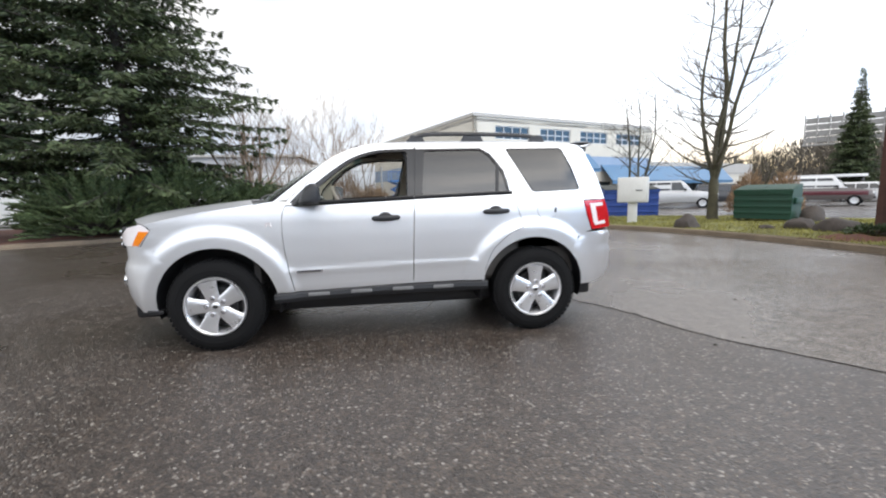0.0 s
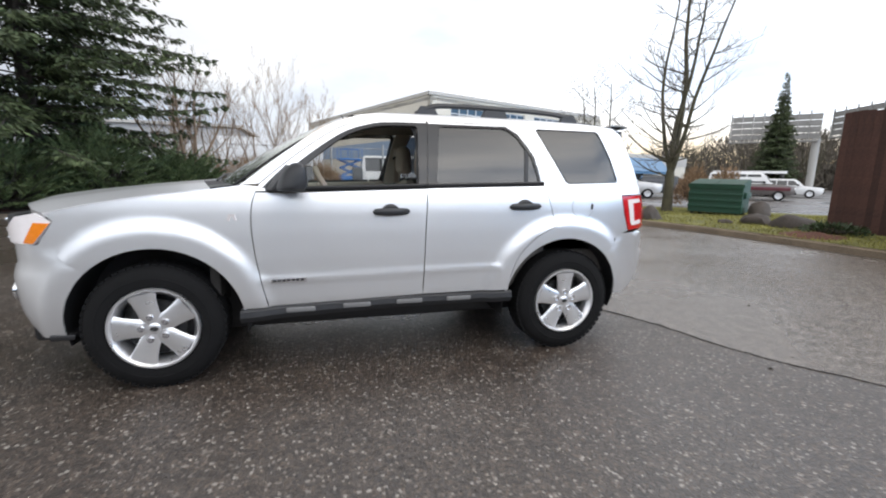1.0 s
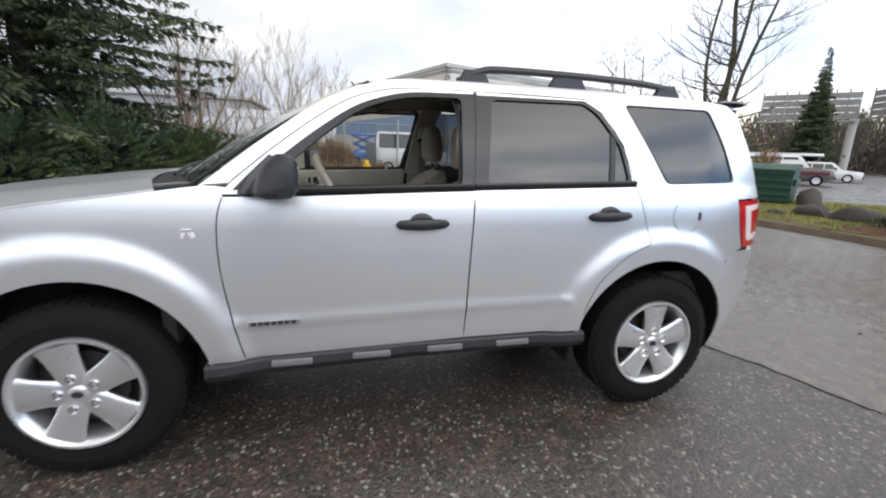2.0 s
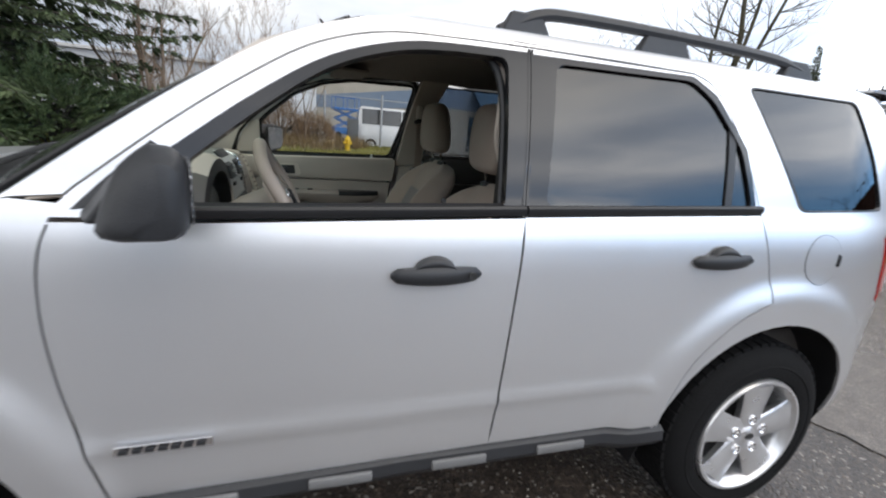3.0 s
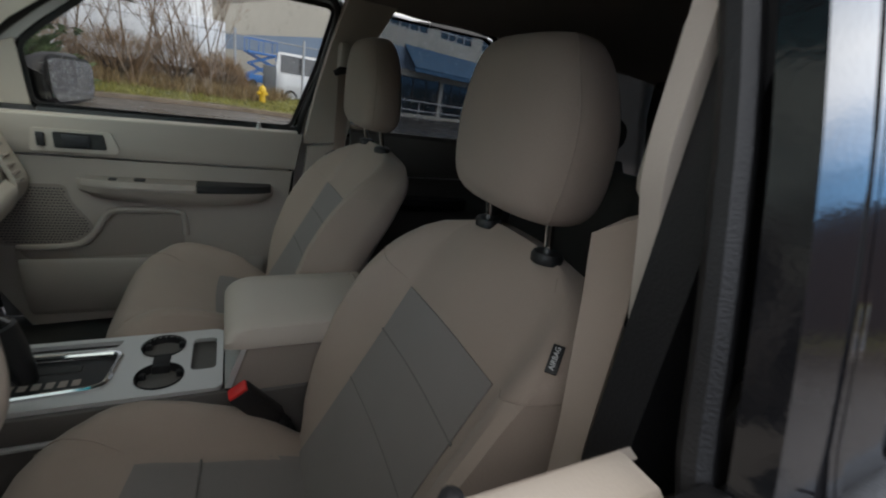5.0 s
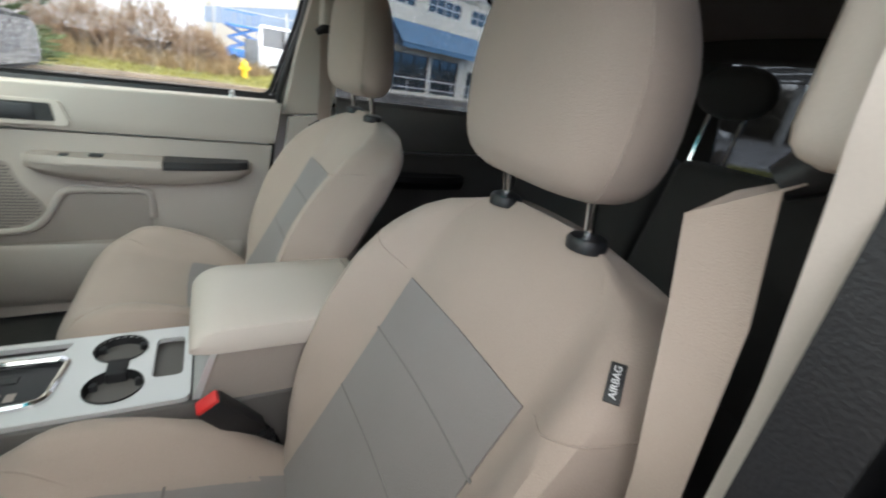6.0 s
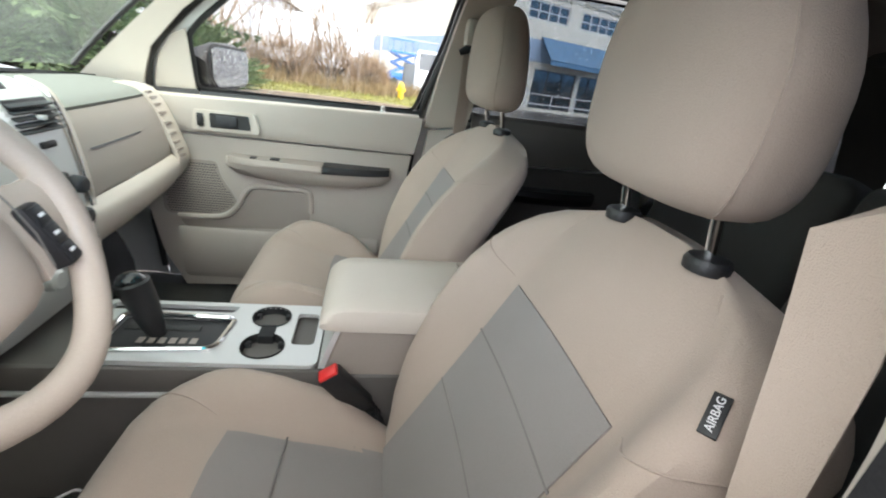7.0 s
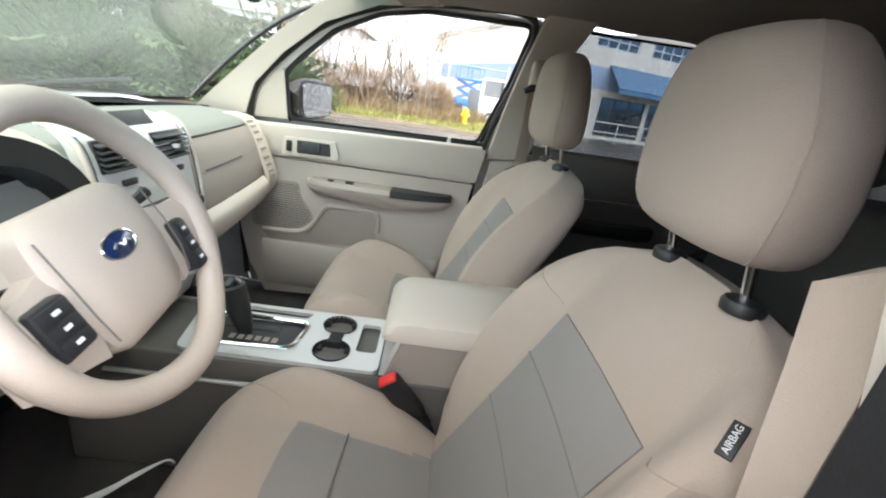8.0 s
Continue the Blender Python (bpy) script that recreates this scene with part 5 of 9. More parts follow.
def front_card(s, door):
    flip = s < 0
    drv = 0.016 if s < 0 else 0.0
    f = lambda d: (lambda x, z: (x, s * (card_y(z) + drv - d), z))
    fs = lambda poly, d, st=0.02: sheet(poly, f(d), st, flip=flip)
    low = [(0.60, 0.80), (0.585, 1.032), (1.498, 1.038), (1.478, 0.85), (1.425, 0.49), (0.70, 0.46), (0.635, 0.60)]
    up = [(0.585, 1.040), (0.60, 1.146), (1.05, 1.160), (1.527, 1.176), (1.505, 1.046)]
    part("door_card", fs(low, 0.0), BEIGE, door, "beige plastic inner door panel", solid=0.008)
    part("door_card_upper", fs(up, 0.0), BEIGE, door, solid=0.008)
    # sill ledge towards the glass
    lz = lambda x: 1.147 + 0.033 * (x - 0.6)
    part("window_ledge", loft([[(x, s * y, lz(x) + dz) for x in np.linspace(0.60, 1.512, 12)] for y, dz in ((0.748 + drv, -0.006), (0.750 + drv, 0.002), (0.756 + drv, 0.004), (0.797, 0.004), (0.804, -0.002))], False, False), CREAM, door, solid=0.006)
    part("glass_seal", tube([(x, s * 0.822, lz(x) + 0.002) for x in np.linspace(0.78, 1.53, 10)], 0.018, 8), BLACK_TRIM, door)
    part("lock_pin", lathe([(0.011, 0.0), (0.0085, 0.006), (0.006, 0.010), (0.0075, 0.014), (0.006, 0.020), (0.0, 0.023)], 12, "z", (1.384, s * 0.775, lz(1.384) + 0.003)), BLACK_TRIM if s < 0 else SILVER_TRIM, door)
    # inner handle in its bezel
    part("handle_bezel", fs(rounded([(0.772, 1.052), (0.978, 1.056), (0.985, 1.068), (0.968, 1.122), (0.782, 1.118)], 0.008), 0.006), CREAM, door, solid=0.006)
    part("handle_cup", fs(rounded([(0.830, 1.064), (0.955, 1.067), (0.950, 1.113), (0.830, 1.111)], 0.006), 0.0085), STEEL_DARK, door, solid=0.004)
    part("inner_handle", rbox(0.850, 0.915, min(s * 0.726, s * 0.731), max(s * 0.726, s * 0.731), 1.071, 1.107, 0.002), GREY_PLASTIC, door, "grey door lever")
    part("lock_switch", rbox(0.792, 0.812, min(s * 0.725, s * 0.733), max(s * 0.725, s * 0.733), 1.068, 1.108, 0.003), BLACK_TRIM, door)
    # arm rest
    rings = []
    for k in range(15):
        t = k / 14
        x = 0.868 + 0.565 * t
        e = math.sin(math.pi * min(1, max(0.0, t * 1.0))) ** 0.35 if 0 < t < 1 else 0.02
        prot = 0.012 + 0.075 * e
        zt, zb = 0.972 + 0.004 * t, 0.972 - 0.070 * (0.45 + 0.55 * e)
        rings.append([(x, s * 0.770, zt), (x, s * (0.758 - prot * 0.85), zt), (x, s * (0.758 - prot), zt - 0.010), (x, s * (0.758 - prot * 0.95), zt - 0.03), (x, s * (0.758 - prot * 0.55), zb + 0.006), (x, s * 0.770, zb)])
    part("arm_rest", loft(rings), BEIGE, door)
    for name, x0, x1, mt in (("switch_panel", 0.885, 1.192, TAUPE), ("arm_rest_cap", 1.194, 1.424, BLACK_TRIM)):
        rings = []
        for k in range(9):
            x = x0 + (x1 - x0) * k / 8
            t = (x - 0.868) / 0.565
            prot = 0.014 + 0.077 * max(0.02, math.sin(math.pi * t)) ** 0.35
            zt = 0.975 + 0.004 * t
            rings.append([(x, s * 0.767, zt), (x, s * 0.767, zt + 0.006), (x, s * (0.757 - prot * 0.86), zt + 0.006), (x, s * (0.756 - prot), zt - 0.008), (x, s * (0.756 - prot), zt - 0.016), (x, s * (0.762 - prot), zt - 0.010)])
        part(name, loft(rings), mt, door)
    part("window_switch", rbox(1.02, 1.05, min(s * 0.703, s * 0.727), max(s * 0.703, s * 0.727), 0.981, 0.989, 0.003), BLACK_TRIM, door)
    part("window_switch", rbox(0.955, 0.975, min(s * 0.703, s * 0.727), max(s * 0.703, s * 0.727), 0.980, 0.986, 0.002), BLACK_TRIM, door)
    # loudspeaker grille with rows of holes
    gp = rounded([(0.655, 0.945), (0.838, 0.950), (0.845, 0.90), (0.885, 0.84), (0.90, 0.80), (0.83, 0.752), (0.655, 0.748)], 0.03)
    part("speaker_grille", fs(gp, 0.004), TAUPE, door, solid=0.004)
    bm = bmesh.new()
    for i in range(26):
        for j in range(20):
            x, z = 0.670 + 0.009 * i + 0.0045 * (j % 2), 0.760 + 0.0092 * j
            if inside((x, z), shrink(gp, 0.008)):
                y = s * (card_y(z) + drv - 0.0048)
                vs = [bm.verts.new((x + 0.0027 * math.cos(a), y, z + 0.0027 * math.sin(a))) for a in (k * math.pi / 3 for k in range(6))]
                bm.faces.new(vs)
    part("speaker_mesh", bm, BLACK_TRIM, door, smooth=False)
    # pocket: raised rim, dark recess, lower bin
    part("pocket_recess", fs(rounded([(0.86, 0.745), (0.90, 0.79), (0.935, 0.855), (0.96, 0.868), (1.13, 0.868), (1.145, 0.83), (1.15, 0.72), (0.72, 0.70), (0.70, 0.735)], 0.015), 0.003), TAUPE, door, solid=0.003)
    rim = curve([(0.70, 0.742), (0.84, 0.750), (0.895, 0.79), (0.932, 0.855), (0.965, 0.874), (1.06, 0.876), (1.135, 0.872), (1.150, 0.845), (1.152, 0.79)], 4)
    part("pocket_rim", tube([(x, s * (card_y(z) - 0.006), z) for x, z in rim], 0.010, 8), BEIGE, door)
    part("door_bin", loft([[(x, s * (card_y(z) - d), z) for x in np.linspace(0.71, 1.40, 9)] for z, d in ((0.50, 0.004), (0.53, 0.03), (0.70, 0.045), (0.715, 0.038), (0.70, 0.028), (0.60, 0.012))], False, False), BEIGE, door, solid=0.004)


def rear_card(s, door):
    flip = s < 0
    poly = [(1.69, 0.48), (1.695, 1.04), (2.43, 1.06), (2.46, 0.92), (2.30, 0.80), (2.17, 0.62), (2.13, 0.48)]
    f = lambda x, z: (x, s * card_y(z), z)
    # darker than the front cards: shade of the rear cabin is in the colour
    part("door_card", sheet(poly, f, 0.03, flip=not flip), DARK_TAUPE, door, "plastic inner door panel with shade painted into its taupe", solid=0.012)
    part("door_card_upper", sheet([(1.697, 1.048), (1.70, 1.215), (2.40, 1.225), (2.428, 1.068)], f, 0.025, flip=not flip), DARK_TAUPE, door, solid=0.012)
    rings = []
    for k in range(9):
        x = 1.80 + 0.42 * k / 8
        e = max(0.1, math.sin(math.pi * k / 8)) ** 0.4
        rings.append([(x, s * 0.735, 0.975), (x, s * (0.725 - 0.065 * e), 0.975), (x, s * (0.72 - 0.07 * e), 0.955), (x, s * (0.725 - 0.05 * e), 0.925), (x, s * 0.735, 0.91)])
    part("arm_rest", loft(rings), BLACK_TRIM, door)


front_card(-1, LEFT_DOORS[0])
front_card(1, RIGHT_DOORS[0])
rear_card(-1, LEFT_DOORS[1])
rear_card(1, RIGHT_DOORS[1])


# seats
def seat_back_point(u, v, front=True):
    """Surface of the back rest: u across (-1 to 1), v from the bottom (0) to the top (1)."""
    hw = float(np.interp(v, [0, 0.15, 0.4, 0.70, 0.86, 0.93, 0.97, 1.0], [0.235, 0.258, 0.272, 0.276, 0.268, 0.248, 0.215, 0.15]))
    xf = 1.400 + 0.285 * v
    z = 0.640 + (1.190 - 0.640) * v
    th = float(np.interp(v, [0, 0.3, 0.7, 0.88, 0.96, 1.0], [0.070, 0.070, 0.062, 0.050, 0.034, 0.010]))
    bol = BACK_BOLSTER(v) * smooth(0.55, 0.88, abs(u)) * (1 - 0.7 * smooth(0.90, 1.0, abs(u)))
    edge = max(0.0, 1 - abs(u) ** 5) ** 0.5
    droop = 0.028 * abs(u) ** 3 * smooth(0.6, 1.0, v)
    lead = (0.062 - th) * 0.35
    if front:
        return (xf + lead + th * (1 - edge) - bol, hw * u, z - droop)
    return (xf + lead + th * (1 + 0.9 * edge), hw * u, z - droop)


BACK_BOLSTER = table([0, 0.10, 0.20, 0.35, 0.55, 0.72, 0.82, 0.90, 0.96, 1.0], [0.0, 0.020, 0.046, 0.074, 0.094, 0.092, 0.080, 0.056, 0.022, 0.0], 0.05)
SEAT_BOLSTER = table([0, 0.10, 0.20, 0.34, 0.50, 0.64, 0.75, 0.83, 0.92, 1.0], [0.0, 0.008, 0.034, 0.068, 0.078, 0.074, 0.055, 0.030, 0.008, 0.0], 0.05)


def cushion_point(u, v, top=True):
    """Surface of the seat cushion: u across, v from the rear (0) to the front (1)."""
    hw = float(np.interp(v, [0, 0.3, 0.7, 0.85, 0.93, 0.97, 1.0], [0.230, 0.260, 0.270, 0.258, 0.232, 0.205, 0.16]))
    x = 1.475 - 0.510 * v
    zt = float(np.interp(v, [0, 0.12, 0.45, 0.75, 0.88, 0.95, 1.0], [0.655, 0.668, 0.700, 0.740, 0.744, 0.728, 0.69]))
    bol = SEAT_BOLSTER(v) * smooth(0.52, 0.86, abs(u)) * (1 - 0.6 * smooth(0.90, 1.0, abs(u)))
    edge = max(0.0, 1 - abs(u) ** 6) ** 0.5
    zb = zt - float(np.interp(v, [0, 0.9, 1.0], [0.10, 0.12, 0.03]))
    mid = (zt + zb) / 2
    if top:
        return (x, hw * u, mid + (zt - mid) * edge + bol)
    return (x, hw * u, mid - (mid - zb) * edge)


def shell(fn, nu=28, nv=26):
    us = [math.sin(math.pi / 2 * (2 * k / nu - 1)) for k in range(nu + 1)]
    rings = []
    for j in range(nv + 1):
        v = j / nv
        rings.append([fn(u, v, True) for u in us] + [fn(u, v, False) for u in us[::-1][1:-1]])
    return loft(rings)


def lifted(fn, d):
    """A place on the surface raised by d along its normal."""
    def f(u, v):
        p = Vector(fn(u, v))
        a, b = Vector(fn(u + 0.01, v)) - p, Vector(fn(u, v + 0.01)) - p
        n = a.cross(b).normalized()
        if n.x > 0 and fn is seat_back_point:
            n = -n
        if n.z < 0 and fn is cushion_point:
            n = -n
        return p + n * d
    return f


def line_on(fn, pts, d=0.001):
    f = lifted(fn, d)
    return [f(u, v) for u, v in pts]


def front_seat(y, outer, short=0.0):
    """outer: -1 when the door is on the side of negative y."""
    st = empty("front_seat", CAR)
    tagged(st, "beige cloth bucket seat with grey centre panels")
    part("cushion", shell(lambda u, v, top: (cushion_point(u, v, top)[0] + short * v, *cushion_point(u, v, top)[1:])), FABRIC, st)
    part("backrest", shell(seat_back_point), FABRIC, st)
    # grey panels between the bolsters, with their cross seams
    edge_v = [0.03 + 0.677 * k / 10 for k in range(11)]
    back_u = lambda v: 0.156 / float(np.interp(v, [0, 0.15, 0.4, 0.70], [0.235, 0.258, 0.272, 0.276])) * (1 - 0.05 * math.sin(math.pi * v))
    ins = [(-back_u(v), v) for v in edge_v[::-1]] + [(back_u(v), v) for v in edge_v] + curve([(back_u(0.707), 0.707), (0.3, 0.710), (0.0, 0.712), (-0.3, 0.710), (-back_u(0.707), 0.707)], 4)[1:-1]
    part("back_insert", sheet(ins, lifted(seat_back_point, 0.0012), 0.03), FABRIC_GREY, st, "grey cloth panel", solid=0.003)
    cin = [(-0.60, 0.03), (0.60, 0.03), (0.585, 0.35), (0.585, 0.645), (0.30, 0.668), (0.0, 0.674), (-0.30, 0.668), (-0.585, 0.645), (-0.585, 0.35)]
    if short:
        cin = [(u, v * 0.70) for u, v in cin]
    on_cushion = lambda d: (lambda u, v: lifted(cushion_point, d)(u, v) + Vector((short * v, 0, 0)))
    part("cushion_insert", sheet(cin, on_cushion(0.0012), 0.04), FABRIC_GREY, st, "grey cloth panel", solid=0.004)
    span = [k / 10 - 1 for k in range(21)]
    for v0 in (0.545, 0.36):
        part("seam", tube(line_on(seat_back_point, [(0.56 * q, v0 + 0.012 * (1 - q * q)) for q in span], 0.0030), 0.0022, 6), SEAM, st)
    for v0 in ((0.46,) if not short else (0.30,)):
        part("seam", tube([on_cushion(0.0036)(0.57 * q, v0 + 0.012 * (1 - q * q)) for q in span], 0.0020, 6), SEAM, st)
    for sgn in (-1, 1):
        part("seam", tube(line_on(seat_back_point, curve([(sgn * 0.572, 0.707), (sgn * 0.60, 0.80), (sgn * 0.60, 0.90), (sgn * 0.58, 0.97)], 6), 0.0002), 0.0014, 5), FABRIC, st)
        part("seam", tube(line_on(seat_back_point, curve([(sgn * 0.572, 0.707), (sgn * 0.72, 0.755), (sgn * 0.84, 0.80), (sgn * 0.97, 0.83)], 6), 0.0002), 0.0014, 5), FABRIC, st)
        part("seam", tube([on_cushion(0.0002)(u, v) for u, v in curve([(sgn * 0.585, 0.645), (sgn * 0.66, 0.74), (sgn * 0.78, 0.85), (sgn * 0.9, 0.93)], 6)], 0.0014, 5), FABRIC, st)
        # head restraint post with its collar
        py = 0.083 * sgn
        part("post", tube([(1.701, py, 1.182), (1.684, py, 1.275)], 0.0065, 10), CHROME, st, "chrome post")
        part("collar", lathe([(0.0, 0.008), (0.012, 0.008), (0.021, 0.005), (0.024, 0.0), (0.023, -0.010)], 18, "z", (1.700, py, 1.186)), BLACK_TRIM, st, "black plastic collar")
    # head restraint
    rings = []
    for j in range(21):
        t = j / 20
        z = 1.232 + 0.242 * (0.5 - 0.5 * math.cos(math.pi * t))
        tt = (z - 1.232) / 0.242
        r = max(0.10, (1 - abs(2 * tt - 1) ** 5.5) ** 0.40) if 0 < j < 20 else 0.06
        hw = (0.140 + 0.010 * smooth(0.0, 0.4, tt) - 0.034 * smooth(0.5, 1.0, tt)) * (0.50 + 0.50 * r)
        dp = 0.064 * r * (1 - 0.25 * tt)
        xc = 1.676 - 0.012 * tt
        ring = []
        for q in range(28):
            a = 2 * math.pi * q / 28
            ca, sa = math.cos(a), math.sin(a)
            ring.append((xc - dp * abs(ca) ** 0.6 * (1 if ca > 0 else -1) + 0.014 * (sa * sa), hw * abs(sa) ** 0.6 * (1 if sa > 0 else -1), z))
        rings.append(ring)
    hr = part("headrest", loft(rings), FABRIC, st)
    side_line = [(rings[j][q][0], rings[j][q][1] + 0.0006 * (1 if rings[j][q][1] > 0 else -1), rings[j][q][2]) for j in range(1, 20) for q in (5,)]
    part("headrest_seam", tube(side_line, 0.0009, 5), FABRIC, st)
    part("headrest_seam", tube([(p[0], -p[1], p[2]) for p in side_line], 0.0009, 5), FABRIC, st)
    # airbag tag on the door-side bolster
    tag_u, tag_v = outer * 0.875, 0.895
    tag_c, tag_n = lifted(seat_back_point, 0.0015)(tag_u, tag_v), (lifted(seat_back_point, 0.01)(tag_u, tag_v) - lifted(seat_back_point, 0.0)(tag_u, tag_v)).normalized()
    tag_up = (Vector(seat_back_point(tag_u - outer * 0.085, tag_v + 0.03)) - Vector(seat_back_point(tag_u, tag_v - 0.03))).normalized()
    tag_up = (tag_up - tag_n * tag_up.dot(tag_n)).normalized()
    tag_r = tag_up.cross(tag_n)
    turn_t = Matrix((tag_r, tag_up, tag_n)).transposed().to_4x4()
    turn_t.translation = tag_c
    tag = part("airbag_tag", rbox(-0.0068, 0.0068, -0.0185, 0.0185, -0.002, 0.0012, 0.0006), STEEL_DARK, st, "small dark fabric tag lettered AIRBAG")
    tag.matrix_basis = turn_t
    fc = bpy.data.curves.new("tag_text", "FONT")
    fc.body, fc.size, fc.align_x, fc.align_y, fc.extrude = "AIRBAG", 0.0088, "CENTER", "CENTER", 0.0003
    txt = new("tag_text", fc)
    txt.data.materials.append(WHITE_MARK)
    dg = bpy.context.evaluated_depsgraph_get()
    me = bpy.data.meshes.new_from_object(txt.evaluated_get(dg))
    bpy.data.objects.remove(txt)
    tx = new("lettering", me)
    tx.parent = st
    tx.matrix_basis = turn_t @ Matrix.Translation((0, 0, 0.0018)) @ Matrix.Rotation(radians(90), 4, "Z")
    # base frame and side shield
    part("seat_base", rbox(1.02, 1.45, -0.21, 0.21, 0.44, 0.62, 0.02), CARPET, st)
    part("seat_shield", rbox(1.05, 1.50, min(outer * 0.225, outer * 0.25), max(outer * 0.225, outer * 0.25), 0.52, 0.63, 0.012), BEIGE, st)
    st.matrix_basis = Matrix.Translation((0, y, 0))
    return st


front_seat(-0.37, -1)
front_seat(0.37, 1, 0.07).matrix_basis = Matrix.Translation((-0.016, 0.384, 0.026))

# rear bench: cloth coloured near black to hold the shade behind the front seats
RB_FAB = mat("shaded_rear_fabric", (0.075, 0.070, 0.068), 0.95, vary=0.1, scale=5, fine=700, bump=0.3, sheen=0.1, spec=0.2)
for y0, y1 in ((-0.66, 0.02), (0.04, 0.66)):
    part("rear_backrest", rbox(-0.07, 0.07, y0, y1, 0.0, 0.58, 0.045, 3, Matrix.Translation((2.42, 0, 0.66)) @ Matrix.Rotation(radians(14), 4, "Y")), RB_FAB, CAR, "cloth rear seat back with shade painted into its grey")
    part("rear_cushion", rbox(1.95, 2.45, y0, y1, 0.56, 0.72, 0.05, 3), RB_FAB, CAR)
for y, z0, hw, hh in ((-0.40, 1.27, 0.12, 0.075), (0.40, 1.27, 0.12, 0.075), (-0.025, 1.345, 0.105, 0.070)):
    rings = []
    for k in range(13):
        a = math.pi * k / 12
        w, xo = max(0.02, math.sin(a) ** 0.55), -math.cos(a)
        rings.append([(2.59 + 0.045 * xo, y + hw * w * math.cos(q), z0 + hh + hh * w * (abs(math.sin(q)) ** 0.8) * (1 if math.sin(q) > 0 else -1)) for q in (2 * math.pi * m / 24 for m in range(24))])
    part("rear_headrest", loft(rings), RB_FAB, CAR, "cloth rear head restraint with shade painted in")
    for dy in (-0.05, 0.05):
        part("post", tube([(2.565, y + dy, 1.18), (2.590, y + dy, z0 + 0.02)], 0.006, 8), CHROME, CAR)

# centre console
CZ = 0.772
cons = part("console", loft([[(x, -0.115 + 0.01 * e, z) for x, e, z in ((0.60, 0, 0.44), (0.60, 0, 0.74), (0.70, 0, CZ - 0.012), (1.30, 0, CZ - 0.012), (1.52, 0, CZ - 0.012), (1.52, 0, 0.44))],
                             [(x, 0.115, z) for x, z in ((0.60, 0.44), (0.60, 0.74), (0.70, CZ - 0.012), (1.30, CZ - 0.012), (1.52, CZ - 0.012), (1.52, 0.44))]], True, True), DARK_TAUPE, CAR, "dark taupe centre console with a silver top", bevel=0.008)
CUP = [(1.160, 0.055), (1.163, -0.052)]
plate = [(0.846, -0.106), (1.275, -0.112), (1.275, 0.112), (0.81, 0.106)]
holes = [rounded([(0.875, -0.078), (1.075, -0.066), (1.085, 0.040), (0.875, 0.045)], 0.02), arc(CUP[0][0], CUP[0][1], 0.041, 0, 360, 22)[:-1], arc(CUP[1][0], CUP[1][1], 0.043, 0, 360, 22)[:-1],
         rounded([(1.215, -0.045), (1.262, -0.045), (1.262, 0.075), (1.215, 0.075)], 0.012), rounded([(0.83, 0.068), (1.075, 0.068), (1.085, 0.094), (0.83, 0.094)], 0.006)]
part("console_plate", sheet(rounded(plate, 0.02), lambda x, y: (x, y, CZ + 0.004), 0.03, holes=holes), SILVER_TRIM, cons, "satin silver console plate", solid=0.010)
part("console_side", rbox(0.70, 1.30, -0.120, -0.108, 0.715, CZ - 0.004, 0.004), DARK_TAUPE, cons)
part("console_strip", rbox(0.70, 1.30, -0.123, -0.110, 0.704, 0.713, 0.003), SILVER_TRIM, cons, "thin silver strip")
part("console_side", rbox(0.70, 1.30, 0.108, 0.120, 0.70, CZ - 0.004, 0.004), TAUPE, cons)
for cx, cy in CUP:
    part("cup_holder", lathe([(0.042, 0.003), (0.040, -0.004), (0.037, -0.06), (0.0, -0.062)], 24, "z", (cx, cy, CZ + 0.004)), CUP_BLACK, cons, "black cup holder well")
    for k in range(3):
        a = radians(30 + 120 * k)
        part("cup_grip", rbox(-0.006, 0.006, -0.006, 0.006, -0.02, 0.004, 0.003, m=Matrix.Translation((cx + 0.037 * math.cos(a), cy + 0.037 * math.sin(a), CZ - 0.004))), BLACK_TRIM, cons)
part("cup_link", rbox(1.145, 1.178, -0.022, 0.024, CZ - 0.03, CZ + 0.0065, 0.004), CUP_BLACK, cons)
part("coin_tray", rbox(1.216, 1.261, -0.044, 0.074, CZ - 0.03, CZ - 0.024, 0.002), TAUPE, cons)
part("side_slot", rbox(0.832, 1.08, 0.069, 0.093, CZ - 0.012, CZ - 0.008, 0.002), GREY_PLASTIC, cons)
part("shift_surround", tube([(x, y, CZ + 0.006) for x, y in rounded([(0.87, -0.082), (1.078, -0.070), (1.090, 0.042), (0.87, 0.049)], 0.022)], 0.0065, 8, closed=True), CHROME, cons, "chrome shift surround")
part("shift_gate", rbox(0.876, 1.082, -0.076, 0.042, CZ - 0.014, CZ + 0.001, 0.004), BLACK_TRIM, cons, "black shift gate")
part("gate_slot", rbox(0.89, 1.03, -0.004, 0.016, CZ - 0.001, CZ + 0.0035, 0.002), STEEL_DARK, cons)
bm = bmesh.new()
for k in range(6):
    box(bm, 0.930 + 0.019 * k, 0.942 + 0.019 * k, -0.048, -0.030, CZ + 0.001, CZ + 0.0022)
part("gear_marks", bm, TAUPE, cons, smooth=False)
lever = part("shift_lever", tube([(0.958, -0.016, CZ - 0.005), (0.950, -0.017, CZ + 0.03), (0.938, -0.018, CZ + 0.075), (0.926, -0.02, CZ + 0.118), (0.926, -0.02, CZ + 0.130)], [0.014, 0.022, 0.028, 0.031, 0.016], 14), BLACK_TRIM, cons, "black shift lever with a bright cap")
